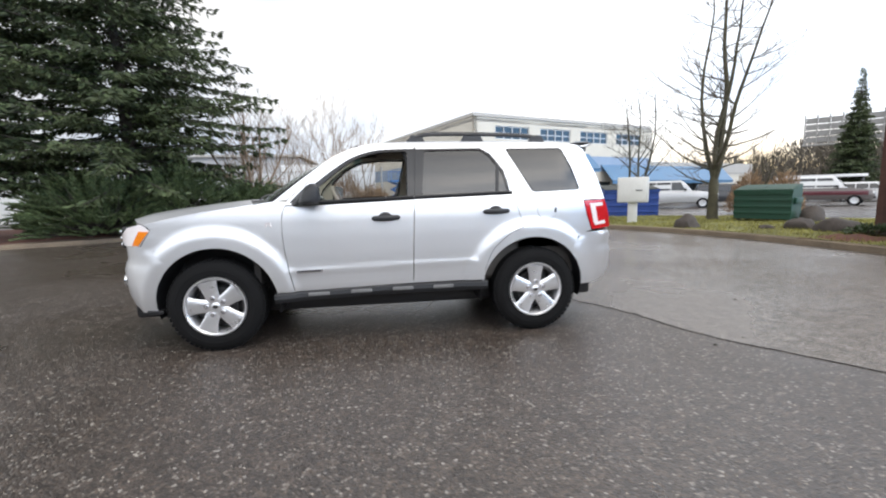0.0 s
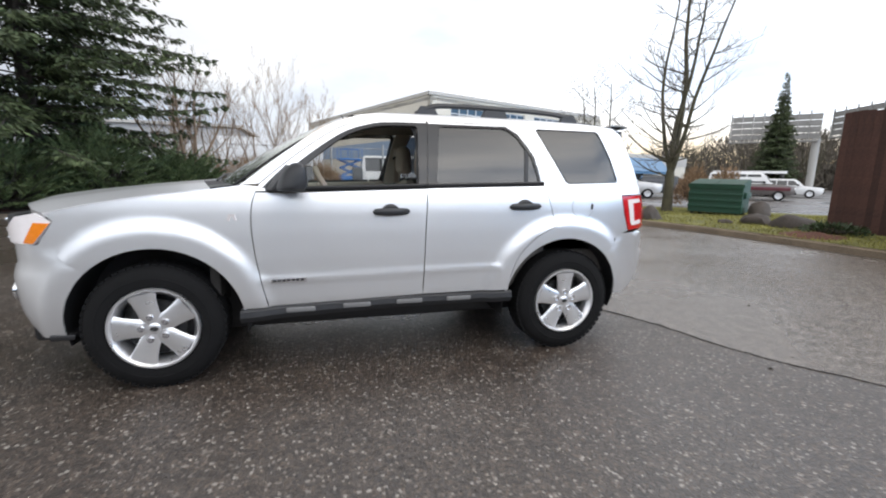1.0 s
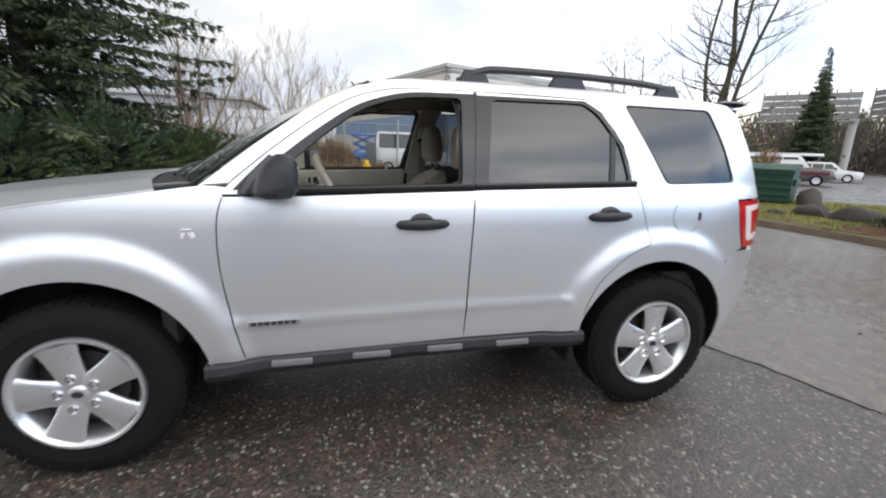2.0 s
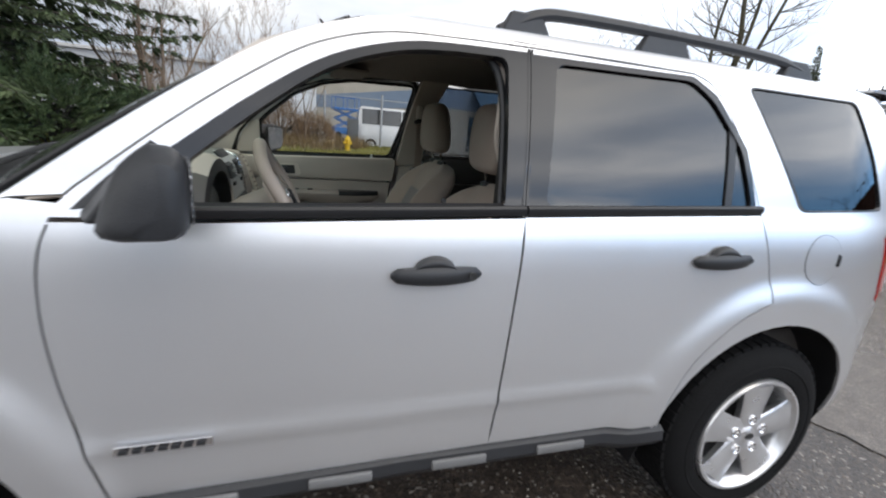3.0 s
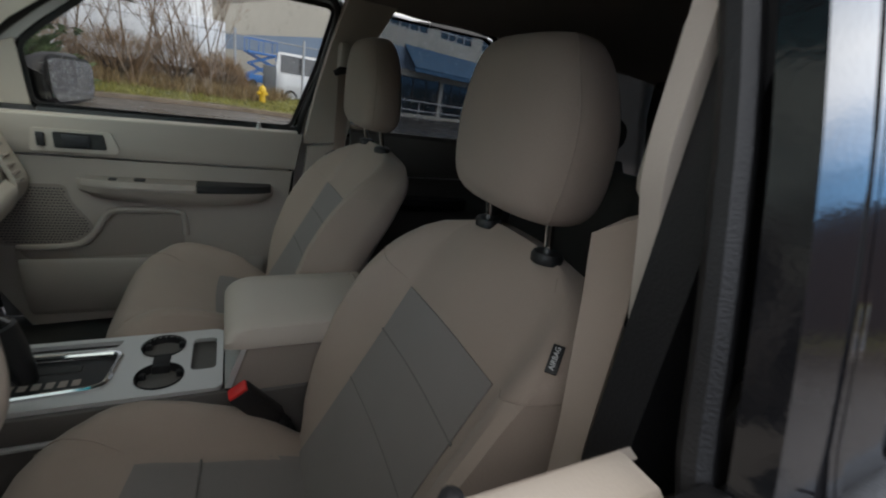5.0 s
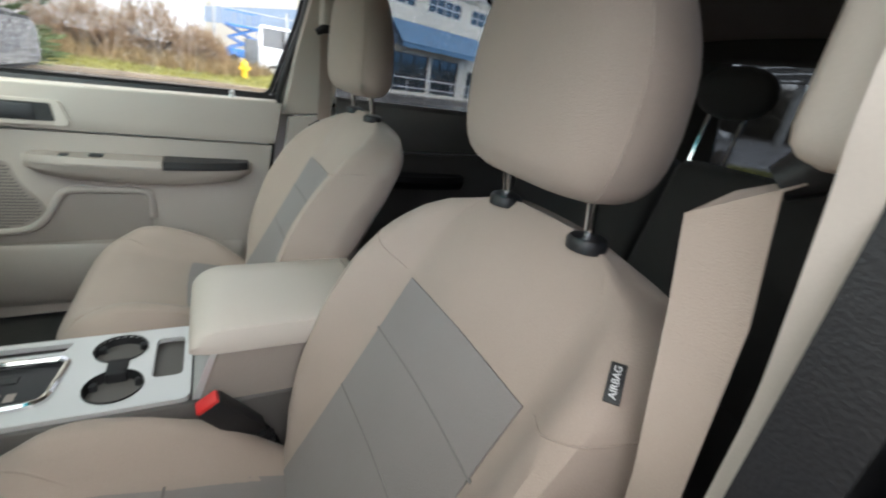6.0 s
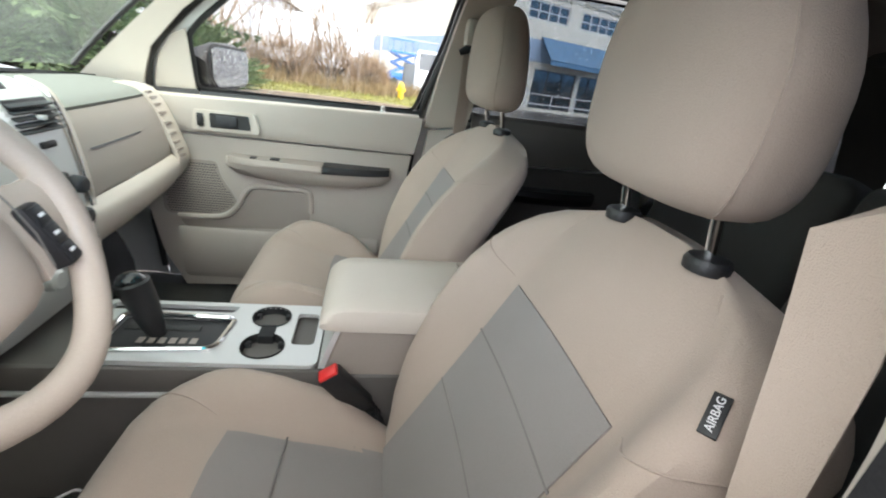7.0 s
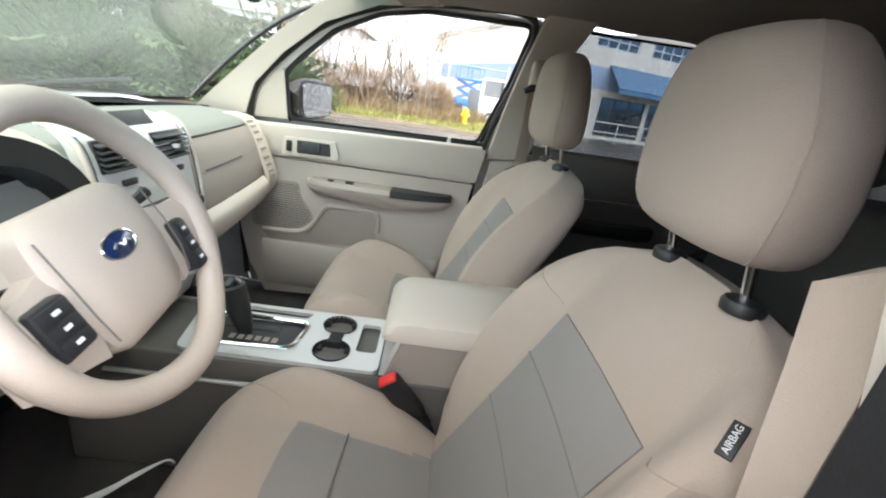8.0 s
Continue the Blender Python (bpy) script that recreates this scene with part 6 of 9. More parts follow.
part("lever_cap", lathe([(0.027, 0.0), (0.024, 0.009), (0.013, 0.016), (0.0, 0.018)], 16, "z", (0.926, -0.02, CZ + 0.119)), PILLAR_BLACK, cons)
part("lever_button", rbox(0.899, 0.906, -0.030, -0.010, CZ + 0.092, CZ + 0.116, 0.002), CHROME, cons)
# arm rest box behind
part("arm_rest_box", loft([[(x, yy, z) for x, z in ((1.285, CZ - 0.01), (1.315, 0.862), (1.57, 0.862), (1.575, 0.50), (1.30, 0.50))] for yy in (-0.112, 0.112)], True, True), TAUPE, cons, bevel=0.008)
part("arm_rest_front", loft([[(x, yy, z) for x, z in ((1.278, CZ + 0.001), (1.308, 0.860), (1.318, 0.860), (1.29, CZ + 0.001))] for yy in (-0.116, 0.116)], True, True), SILVER_TRIM, cons)
rings = []
for t in (0.0, 0.012, 0.03, 0.06, 0.10, 0.15, 0.20, 0.35, 0.5, 0.65, 0.8, 0.9, 1.0):
    x = 1.278 + 0.309 * t
    e = (1 - (1 - min(1.0, t / 0.20 + 0.02)) ** 2.2) ** 0.5
    zt = 0.874 + 0.041 * e + 0.006 * t
    wd = 0.112 + 0.014 * e
    rings.append([(x, -wd + 0.004, 0.862), (x, -wd, 0.866 + (zt - 0.866) * 0.35), (x, -wd + 0.006, zt - 0.011), (x, -wd + 0.020, zt - 0.003), (x, -0.06, zt), (x, 0.06, zt), (x, wd - 0.020, zt - 0.003), (x, wd - 0.006, zt - 0.011), (x, wd, 0.866 + (zt - 0.866) * 0.35), (x, wd - 0.004, 0.862)])
part("arm_rest_lid", loft(rings), CREAM, cons, "cream padded console lid")
part("lid_catch", rbox(1.565, 1.572, -0.09, 0.09, 0.905, 0.922, 0.002), BEIGE, cons)
# belt buckle
BK = Matrix.Translation((1.338, -0.142, 0.742)) @ Matrix.Rotation(radians(-36), 4, "Y") @ Matrix.Rotation(radians(10), 4, "X")
bk = part("belt_buckle", rbox(-0.023, 0.023, -0.015, 0.015, -0.060, 0.064, 0.007, m=BK), BLACK_TRIM, CAR, "black belt buckle with a red button")
part("release_button", rbox(-0.019, 0.019, -0.0125, 0.0125, 0.058, 0.0685, 0.003, m=BK), RED_BUTTON, bk, "red release button")
for k in range(4):
    part("stalk_rib", rbox(-0.013, 0.013, -0.0165, 0.0165, -0.104 + 0.011 * k, -0.098 + 0.011 * k, 0.002, m=BK), BLACK_TRIM, bk)
part("buckle_stalk", tube([BK @ Vector((0, 0, -0.055)), BK @ Vector((0, 0, -0.11)), (1.425, -0.15, 0.60)], 0.012, 8), BLACK_TRIM, bk)
part("belt_buckle", rbox(-0.018, 0.018, -0.014, 0.014, -0.045, 0.045, 0.006, m=Matrix.Translation((1.325, 0.135, 0.735)) @ Matrix.Rotation(radians(-32), 4, "Y")), BLACK_TRIM, CAR)

# seat belts on the door pillars
BELT = mat("belt_webbing", (0.43, 0.345, 0.285), 0.85, vary=0.05, scale=6, fine=900, bump=0.35, sheen=0.1)
for s in (-1, 1):
    fall = [((1.612, 0.604, 1.272), (1.617, 0.652, 1.303)), ((1.604, 0.622, 1.21), (1.610, 0.670, 1.22)), ((1.588, 0.652, 1.09), (1.593, 0.684, 1.09)), ((1.575, 0.675, 0.90), (1.585, 0.702, 0.90)), ((1.57, 0.68, 0.60), (1.58, 0.727, 0.60))]
    if s > 0:
        fall = [((1.618, 0.650, 1.395), (1.660, 0.662, 1.400)), ((1.620, 0.648, 1.30), (1.662, 0.660, 1.30)), ((1.621, 0.655, 1.167), (1.663, 0.667, 1.167)), ((1.600, 0.672, 0.90), (1.645, 0.684, 0.90)), ((1.58, 0.68, 0.60), (1.625, 0.69, 0.60))]
    bm = loft([[(a[0], s * a[1], a[2]), (b[0], s * b[1], b[2])] for a, b in fall], False, False)
    belt = part("seat_belt", bm, BELT, CAR, "beige seat belt webbing", solid=0.0015)
    if s < 0:
        bm = loft([[(1.612, s * 0.604, 1.272), (1.617, s * 0.652, 1.303)], [(1.640, s * 0.615, 1.292), (1.642, s * 0.665, 1.318)]], False, False)
        part("belt_fold", bm, BELT, belt, solid=0.0015)
        part("belt_guide", tube([(1.634, s * 0.640, 1.303), (1.642, s * 0.655, 1.318), (1.642, s * 0.672, 1.340), (1.636, s * 0.688, 1.365)], [0.012, 0.018, 0.022, 0.016], 12), BLACK_TRIM, belt, "black belt guide loop")
        part("height_slider", rbox(1.578, 1.636, -0.712, -0.652, 1.318, 1.47, 0.020, 3), CREAM, CAR, "cream belt height slider")
    else:
        part("belt_guide", tube([(1.606, 0.650, 1.398), (1.625, 0.645, 1.410), (1.655, 0.650, 1.415), (1.672, 0.658, 1.405)], [0.009, 0.013, 0.013, 0.009], 10), BLACK_TRIM, belt, "black belt guide loop")
        part("height_slider", rbox(1.618, 1.658, 0.640, 0.690, 1.41, 1.50, 0.014), CREAM, CAR, "cream belt height slider")

# dashboard
def dash_strip(name, prof, y0, y1, mt, label="", n=18, parent=None):
    rows = []
    for k in range(n + 1):
        y = y0 + (y1 - y0) * k / n
        back = 0.05 * (abs(y) / 0.75) ** 2
        rows.append([(x - back, y, z) for x, z in prof])
    return part(name, loft(rows, False, False), mt, parent or DASH, label, solid=0.012)


DASH = part("dashboard", rbox(0.36, 0.58, -0.74, 0.74, 0.72, 1.10, 0.03), TAUPE, CAR, "grey and cream dashboard")
PAD_TAUPE = mat("pad_taupe", (0.268, 0.232, 0.204), 0.6, vary=0.05, scale=3, fine=500, bump=0.15)
DASH_GREY = mat("dash_grey", (0.211, 0.218, 0.200), 0.6, vary=0.05, scale=3, fine=500, bump=0.15)
dash_strip("dash_top", curve([(0.27, 1.160), (0.42, 1.175), (0.58, 1.180), (0.68, 1.172), (0.715, 1.155)], 4), -0.74, 0.74, DASH_GREY, "grey dashboard top", 20)
dash_strip("passenger_pad", curve([(0.716, 1.148), (0.742, 1.11), (0.768, 1.03), (0.775, 0.985)], 4), 0.155, 0.655, PAD_TAUPE, "taupe passenger pad")
dash_strip("pad_seam", [(0.7562, 1.0765), (0.7580, 1.0745), (0.7582, 1.0730)], 0.235, 0.485, GREY_PLASTIC)
dash_strip("knee_bolster", curve([(0.776, 0.982), (0.798, 0.955), (0.785, 0.905), (0.73, 0.845), (0.64, 0.80)], 4), 0.13, 0.655, CREAM, "cream lower bolster")
dash_strip("driver_bolster", curve([(0.74, 1.00), (0.77, 0.95), (0.75, 0.88), (0.66, 0.76), (0.58, 0.72)], 4), -0.70, -0.15, CREAM)
dash_strip("driver_pad", curve([(0.716, 1.148), (0.735, 1.10), (0.745, 1.0)], 4), -0.72, -0.15, DASH_GREY)
# end cap; taupe bars paint in the dark gaps between its vent ribs
prof = curve([(0.60, 1.180), (0.668, 1.170), (0.705, 1.12), (0.742, 1.03), (0.760, 0.965), (0.735, 0.905), (0.66, 0.835), (0.58, 0.80)], 4)
for s in (-1, 1):
    part("dash_end", loft([[(x, s * y, z) for x, z in prof] for y in (0.652, 0.690, 0.735)], False, False), CREAM, DASH, "cream dashboard end", solid=0.012)
    for k in range(9):
        t = 0.18 + 0.045 * k
        i = int(t * (len(prof) - 1))
        x, z = prof[i]
        d = Vector((prof[i + 1][0] - x, prof[i + 1][1] - z)).normalized()
        fr = t * (len(prof) - 1) - i
        x, z = x + (prof[i + 1][0] - x) * fr, z + (prof[i + 1][1] - z) * fr
        bm = bmesh.new()
        box(bm, -0.003, 0.004, -0.017, 0.017, -0.0035, 0.0035, Matrix.Translation((x + 0.003, s * 0.672, z)))
        part("vent_rib", bm, TAUPE, DASH, smooth=False)
# centre stack
cs_prof = curve([(0.690, 1.215), (0.742, 1.185), (0.770, 1.07), (0.778, 0.95), (0.77, 0.86), (0.745, 0.78)], 5)
part("centre_panel", loft([[(x + d, y, z) for x, z in cs_prof] for y, d in ((-0.150, -0.03), (-0.142, 0.0), (-0.07, 0.006), (0.07, 0.006), (0.142, 0.0), (0.150, -0.03))], False, False), SILVER_TRIM, DASH, "satin silver centre stack", solid=0.01)
for s in (-1, 1):
    part("stack_trim", tube([(x + 0.004, s * 0.151, z) for x, z in cs_prof], 0.0035, 8), CHROME, DASH)
    part("stack_edge", tube([(x + 0.003, s * 0.161, z) for x, z in cs_prof], 0.005, 8), CREAM, DASH)
    vent = part("air_vent", rbox(-0.01, 0.006, -0.055, 0.055, -0.030, 0.030, 0.005, m=Matrix.Translation((0.750, s * 0.078, 1.160)) @ Matrix.Rotation(radians(-14), 4, "Y")), BLACK_TRIM, DASH, "black air vent with slats")
    for k in range(5):
        part("vent_slat", rbox(-0.004, 0.010, -0.052, 0.052, -0.0018, 0.0018, 0.001, m=Matrix.Translation((0.757 + 0.003 * (2 - k), s * 0.078, 1.140 + 0.0105 * k)) @ Matrix.Rotation(radians(20), 4, "Y")), GREY_PLASTIC, vent)
    part("vent_tab", rbox(-0.004, 0.008, -0.006, 0.006, -0.004, 0.004, 0.001, m=Matrix.Translation((0.768, s * 0.078, 1.160))), SILVER_TRIM, vent)
    part("vent_wheel", rbox(-0.004, 0.004, -0.018, 0.018, -0.006, 0.006, 0.002, m=Matrix.Translation((0.771, s * 0.078, 1.112))), BLACK_TRIM, vent)
part("top_display", rbox(-0.006, 0.004, -0.075, 0.075, -0.018, 0.018, 0.004, m=Matrix.Translation((0.716, 0, 1.214)) @ Matrix.Rotation(radians(-40), 4, "Y")), BLACK_TRIM, DASH, "dark dash display")
radio = part("radio", rbox(0.772, 0.788, -0.095, 0.095, 0.985, 1.060, 0.006), STEEL_DARK, DASH, "dark radio panel")
for y in (-0.115, 0.115):
    for z in (1.03, 0.965):
        part("radio_knob", lathe([(0.018, 0), (0.017, 0.018), (0.013, 0.022), (0, 0.022)], 16, "x", (0.778, y, z)), GREY_PLASTIC, DASH)
for y in (-0.08, 0.0, 0.08):
    part("climate_knob", lathe([(0.023, 0), (0.021, 0.018), (0.016, 0.023), (0, 0.023)], 18, "x", (0.775, y, 0.875)), SILVER_TRIM, DASH)
# instrument hood
hood_rows = []
for k in range(25):
    a = math.pi * k / 24
    c_, h_ = math.cos(a), math.sin(a) ** 0.8 if 0 < k < 24 else 0.0
    outer_e = lambda f: (-0.37 + 0.243 * c_ * f, 1.0 + 0.245 * h_ * f)
    oy, oz = outer_e(1.0)
    my, mz = outer_e(0.93)
    iy, iz = -0.37 + 0.188 * c_, 1.0 + 0.190 * h_
    hood_rows.append([(0.56, oy, oz - 0.012 * h_), (0.68, oy, oz), (0.745, oy, oz - 0.004), (0.772, my, mz), (0.776, iy, iz), (0.72, iy, iz - 0.006)])
part("instrument_hood", loft([r[:4] for r in hood_rows[:18]], False, False), CREAM, DASH, "cream instrument hood", solid=0.006)
# outer side of the cream hood; dark taupe puts its shade into the colour
part("hood_side", loft([r[:4] for r in hood_rows[17:]], False, False), DARK_TAUPE, DASH, "outer side of the hood with shade painted in", solid=0.006)
part("hood_bezel", loft([r[3:] for r in hood_rows], False, False), BLACK_TRIM, DASH, "black instrument bezel", solid=0.004)
part("instrument_panel", rbox(0.70, 0.715, -0.55, -0.19, 1.02, 1.20, 0.01), BLACK_TRIM, DASH, "black instrument panel")
for y in (-0.46, -0.28):
    part("gauge_ring", lathe([(0.062, 0.0), (0.060, 0.008), (0.055, 0.004)], 28, "x", (0.716, y, 1.10)), GREY_PLASTIC, DASH)

# steering wheel
SW_C, SW_R, SW_T = Vector((0.951, -0.405, 1.116)), 0.1725, radians(-26.3)
SW = Matrix.Translation(SW_C) @ Matrix.Rotation(radians(1.8), 4, "Z") @ Matrix.Rotation(SW_T, 4, "Y") @ Matrix.Rotation(radians(6), 4, "X")
WHEEL_BEIGE = mat("wheel_beige", (0.41, 0.342, 0.288), 0.5, vary=0.05, scale=4, fine=500, bump=0.12)
sw = empty("steering_wheel", CAR)
tagged(sw, "beige four-spoke steering wheel")
part("rim", tube([(0.022 + 0.004 * math.cos(4 * a), SW_R * math.cos(a), SW_R * math.sin(a)) for a in (2 * math.pi * k / 48 for k in range(48))], 0.019, 12, closed=True), WHEEL_BEIGE, sw)
pad_rows = []
for k in range(15):
    t = k / 14
    z = 0.074 - 0.178 * t
    hw = float(np.interp(t, [0, 0.08, 0.25, 0.5, 0.75, 0.93, 1.0], [0.062, 0.084, 0.092, 0.091, 0.086, 0.072, 0.055]))
    bulge = 0.012 + 0.018 * math.sin(math.pi * t) ** 0.5 if 0 < t < 1 else 0.008
    pad_rows.append([(-0.015, -hw, z), (bulge * 0.55, -hw, z), (bulge * 0.9, -hw * 0.86, z), (bulge, -hw * 0.4, z), (bulge * 1.02, 0, z), (bulge, hw * 0.4, z), (bulge * 0.9, hw * 0.86, z), (bulge * 0.55, hw, z), (-0.015, hw, z)])
part("horn_pad", loft(pad_rows), WHEEL_BEIGE, sw)
for s in (-1, 1):
    for z0, z1, w0, w1 in ((-0.034, -0.030, 0.058, 0.040),):
        rings = []
        for k in range(6):
            t = k / 5
            y = 0.085 + (math.sqrt(SW_R ** 2 - z1 ** 2) - 0.080) * t
            z = z0 + (z1 - z0) * t
            w = w0 + (w1 - w0) * math.sin(math.pi * t * 0.5)
            x = 0.008 * (1 - t) + 0.022 * t
            rings.append([(x - 0.022, s * y, z - w), (x + 0.004, s * y, z - w), (x + 0.010, s * y, z - w * 0.6), (x + 0.010, s * y, z + w * 0.6), (x + 0.004, s * y, z + w), (x - 0.022, s * y, z + w)])
        part("spoke", loft(rings), WHEEL_BEIGE, sw)
    pa, pb, za, zb = (0.099, 0.146, -0.058, 0.002) if s < 0 else (0.099, 0.127, -0.090, -0.010)
    sp = part("switch_pod", rbox(0.004, 0.0345, min(s * pa, s * pb), max(s * pa, s * pb), za, zb, 0.006), BLACK_TRIM, sw, "black switch pod")
    n_b = 3
    for k in range(n_b):
        z = za + 0.004 + (zb - za - 0.008) * (k + 0.5) / n_b
        h = (zb - za - 0.008) / n_b * 0.46
        part("switch_button", rbox(0.033, 0.0362, min(s * (pa + 0.004), s * (pb - 0.004)), max(s * (pa + 0.004), s * (pb - 0.004)), z - h, z + h, 0.0015), BLACK_TRIM, sp)
        bm = bmesh.new()
        yy = s * (pa + pb) / 2
        box(bm, 0.0362, 0.0368, yy - 0.0045, yy + 0.0045, z - 0.002, z + 0.002)
        part("button_mark", bm, WHITE_MARK, sp, smooth=False)
    part("pad_seam", tube([(0.0300, s * 0.0885, 0.050), (0.0345, s * 0.0905, 0.0), (0.0345, s * 0.0895, -0.04), (0.0300, s * 0.082, -0.078)], 0.0012, 5), DARK_TAUPE, sw)
bm = lathe([(0.0, 0.004), (0.020, 0.003), (0.026, 0.0)], 28, "x")
bmesh.ops.transform(bm, matrix=Matrix.Translation((0.0300, 0, 0.005)) @ Matrix.Diagonal((1, 1.12, 0.62, 1)), verts=bm.verts)
part("emblem", bm, BLUE_EMBLEM, sw, "blue oval emblem")
part("emblem_ring", tube([(0.0310, 0.0285 * math.cos(a), 0.005 + 0.0158 * math.sin(a)) for a in (2 * math.pi * k / 28 for k in range(28))], 0.0016, 6, closed=True), CHROME, sw)
part("emblem_stroke", tube(curve([(0.0345, -0.014, 0.003), (0.0345, -0.006, 0.008), (0.0345, 0.002, 0.002), (0.0345, 0.008, 0.007), (0.0345, 0.015, 0.004)], 4), 0.0018, 6), CHROME, sw)
part("column", tube([(-0.005, 0, 0), (-0.09, 0, -0.01), (-0.26, 0, -0.04)], [0.05, 0.065, 0.075], 16), BEIGE, sw)
for s in (-1, 1):
    part("stalk", tube([(-0.05, s * 0.05, 0.0), (-0.04, s * 0.13, 0.02), (-0.03, s * 0.18, 0.03)], [0.009, 0.007, 0.010], 8), BLACK_TRIM, sw)
sw.matrix_basis = SW

# rear-view mirror, sun visors, pedals, cable on the floor
part("rear_view_mirror", rbox(-0.018, 0.018, -0.125, 0.125, -0.032, 0.032, 0.014, 3, Matrix.Translation((0.90, 0.0, 1.50)) @ Matrix.Rotation(radians(-14), 4, "Z") @ Matrix.Rotation(radians(10), 4, "Y")), BLACK_TRIM, CAR, "black rear-view mirror")
part("mirror_stem", tube([(0.885, 0, 1.52), (0.86, 0, 1.545)], 0.012, 8), BLACK_TRIM, CAR)
for y in (-0.38, 0.38):
    part("sun_visor", rbox(1.13, 1.29, y - 0.18, y + 0.18, 1.585, 1.600, 0.006), HEADLINER, CAR)
part("floor_mat", rbox(0.70, 1.10, -0.56, -0.20, 0.445, 0.455, 0.004), CARPET, CAR, "black floor mat")
CABLE_WHITE = mat("white_cable", (0.8, 0.8, 0.8), 0.4, vary=0.02, bump=0)
for k in range(3):
    part("cable", tube(curve([(0.66, -0.30 + 0.012 * k, 0.462), (0.741, -0.226 + 0.010 * k, 0.468), (0.776, -0.183 + 0.007 * k, 0.474), (0.820, -0.132, 0.480), (0.835, -0.122, 0.466)], 5), 0.0026, 6), CABLE_WHITE, CAR, "white cable")

# ---- trees and shrubs ----
BARK = mat("bark", (0.055, 0.045, 0.038), 0.95, vary=0.4, scale=6, fine=60, bump=0.8)
BARK_PALE = mat("mossy_bark", (0.060, 0.050, 0.037), 0.95, vary=0.4, scale=5, fine=60, bump=0.8, tint=(0.070, 0.064, 0.036))
NEEDLE = mat("needles", (0.031, 0.047, 0.018), 0.7, vary=0.35, scale=0.9, bump=0, random_each=0.55, island=True, tint=(0.058, 0.078, 0.028))
JUNIPER = mat("juniper_needles", (0.060, 0.090, 0.038), 0.7, vary=0.35, scale=1.1, bump=0, random_each=0.5, island=True, tint=(0.118, 0.160, 0.064))
TWIG = mat("twigs", (0.12, 0.096, 0.078), 0.9, vary=0.3, scale=4, bump=0, random_each=0.3, island=True)
RUST_TWIG = mat("rusty_twigs", (0.27, 0.175, 0.10), 0.9, vary=0.35, scale=4, bump=0, random_each=0.45, island=True)
RUST_BARK = mat("rusty_bark", (0.20, 0.14, 0.095), 0.9, vary=0.35, scale=4, fine=40, bump=0.3)
LEAF_GREEN = mat("evergreen_leaves", (0.035, 0.055, 0.02), 0.5, vary=0.4, scale=2, bump=0, random_each=0.5, island=True)


def tuft(vs, fs, p, d, length, width, r):
    """A narrow spray: a leaf-shaped quad along d."""
    side_v = d.cross(Vector((r.uniform(-1, 1), r.uniform(-1, 1), r.uniform(-1, 1))))
    if side_v.length < 1e-4:
        return
    side_v = side_v.normalized() * width
    i = len(vs)
    q = p + d * (length * 0.45)
    e = p + d * length
    vs += [tuple(p), tuple(q + side_v), tuple(e), tuple(q - side_v)]
    fs.append((i, i + 1, i + 2, i + 3))


def conifer(height, reach, seed, whorls=34, per=9, low=0.5, pts=15, tufts=5, droop=0.35, size=0.42, gap=0.0, taper=0.72, hang=0.45, width=0.07, jitter=0.0):
    r = random.Random(seed)
    t = empty("conifer")
    part("trunk", tube([(0.06 * math.sin(k * 0.7), 0.05 * math.cos(k * 0.9), height * k / 10) for k in range(11)], [0.22 * (height / 12) * (1 - 0.1 * k) + 0.008 for k in range(11)], 10), BARK, t)
    bmb = bmesh.new()
    vs, fs = [], []
    for w in range(whorls):
        f = w / (whorls - 1)
        z_w = low + (height - low) * f ** 0.9
        lr = reach * (1 - f) ** taper * (0.55 + 0.45 * smooth(0.0, 0.12, f)) + 0.12
        a0 = r.uniform(0, 6.28)
        for b in range(per if f < 0.8 else max(4, per // 2)):
            if r.random() < gap:
                continue
            a = a0 + 6.283 * b / per + r.uniform(-0.3, 0.3)
            z = z_w + r.uniform(-jitter, jitter)
            ll = lr * r.uniform(0.62, 1.14)
            sz = size * (0.30 + 0.70 * min(1.0, ll / (0.45 * reach)))
            dr = droop * r.uniform(0.6, 1.35)
            line = []
            for k in range(7):
                s_ = k / 6
                line.append(Vector((math.cos(a) * ll * s_, math.sin(a) * ll * s_, z + ll * (0.12 * s_ - dr * s_ * s_ + 0.14 * s_ ** 4))))
            if f < 0.85:
                tube(line, [0.035 * (1 - 0.8 * k / 6) * (ll / reach) + 0.006 for k in range(7)], 4, bm=bmb, cap=False)
            n = max(4, int(pts * ll / reach))
            for k in range(n):
                s_ = 0.14 + 0.86 * (k + r.random()) / n
                i = min(5, int(s_ * 6))
                p = line[i].lerp(line[i + 1], min(1.0, s_ * 6 - i))
                d0 = (line[i + 1] - line[i]).normalized()
                side_v = Vector((-math.sin(a), math.cos(a), 0))
                fan = sz * (1.15 - 0.75 * s_)
                for _ in range(tufts):
                    sg = r.uniform(-1, 1)
                    d = (d0 * r.uniform(0.3, 1.0) + side_v * sg + Vector((0, 0, r.uniform(-hang, 0.15)))).normalized()
                    off = side_v * (sg * fan * r.random() * 1.6) + Vector((0, 0, -abs(sg) * fan * 0.35 * r.random()))
                    tuft(vs, fs, p + off + Vector((0, 0, r.uniform(-0.05, 0.05))), d, sz * r.uniform(0.5, 1.15) * (0.55 + 0.45 * (1 - s_)), sz * width, r)
    part("branchwork", bmb, BARK, t)["kind"] = "stuff"
    mesh_of("crown", vs, fs, NEEDLE, t)
    return t


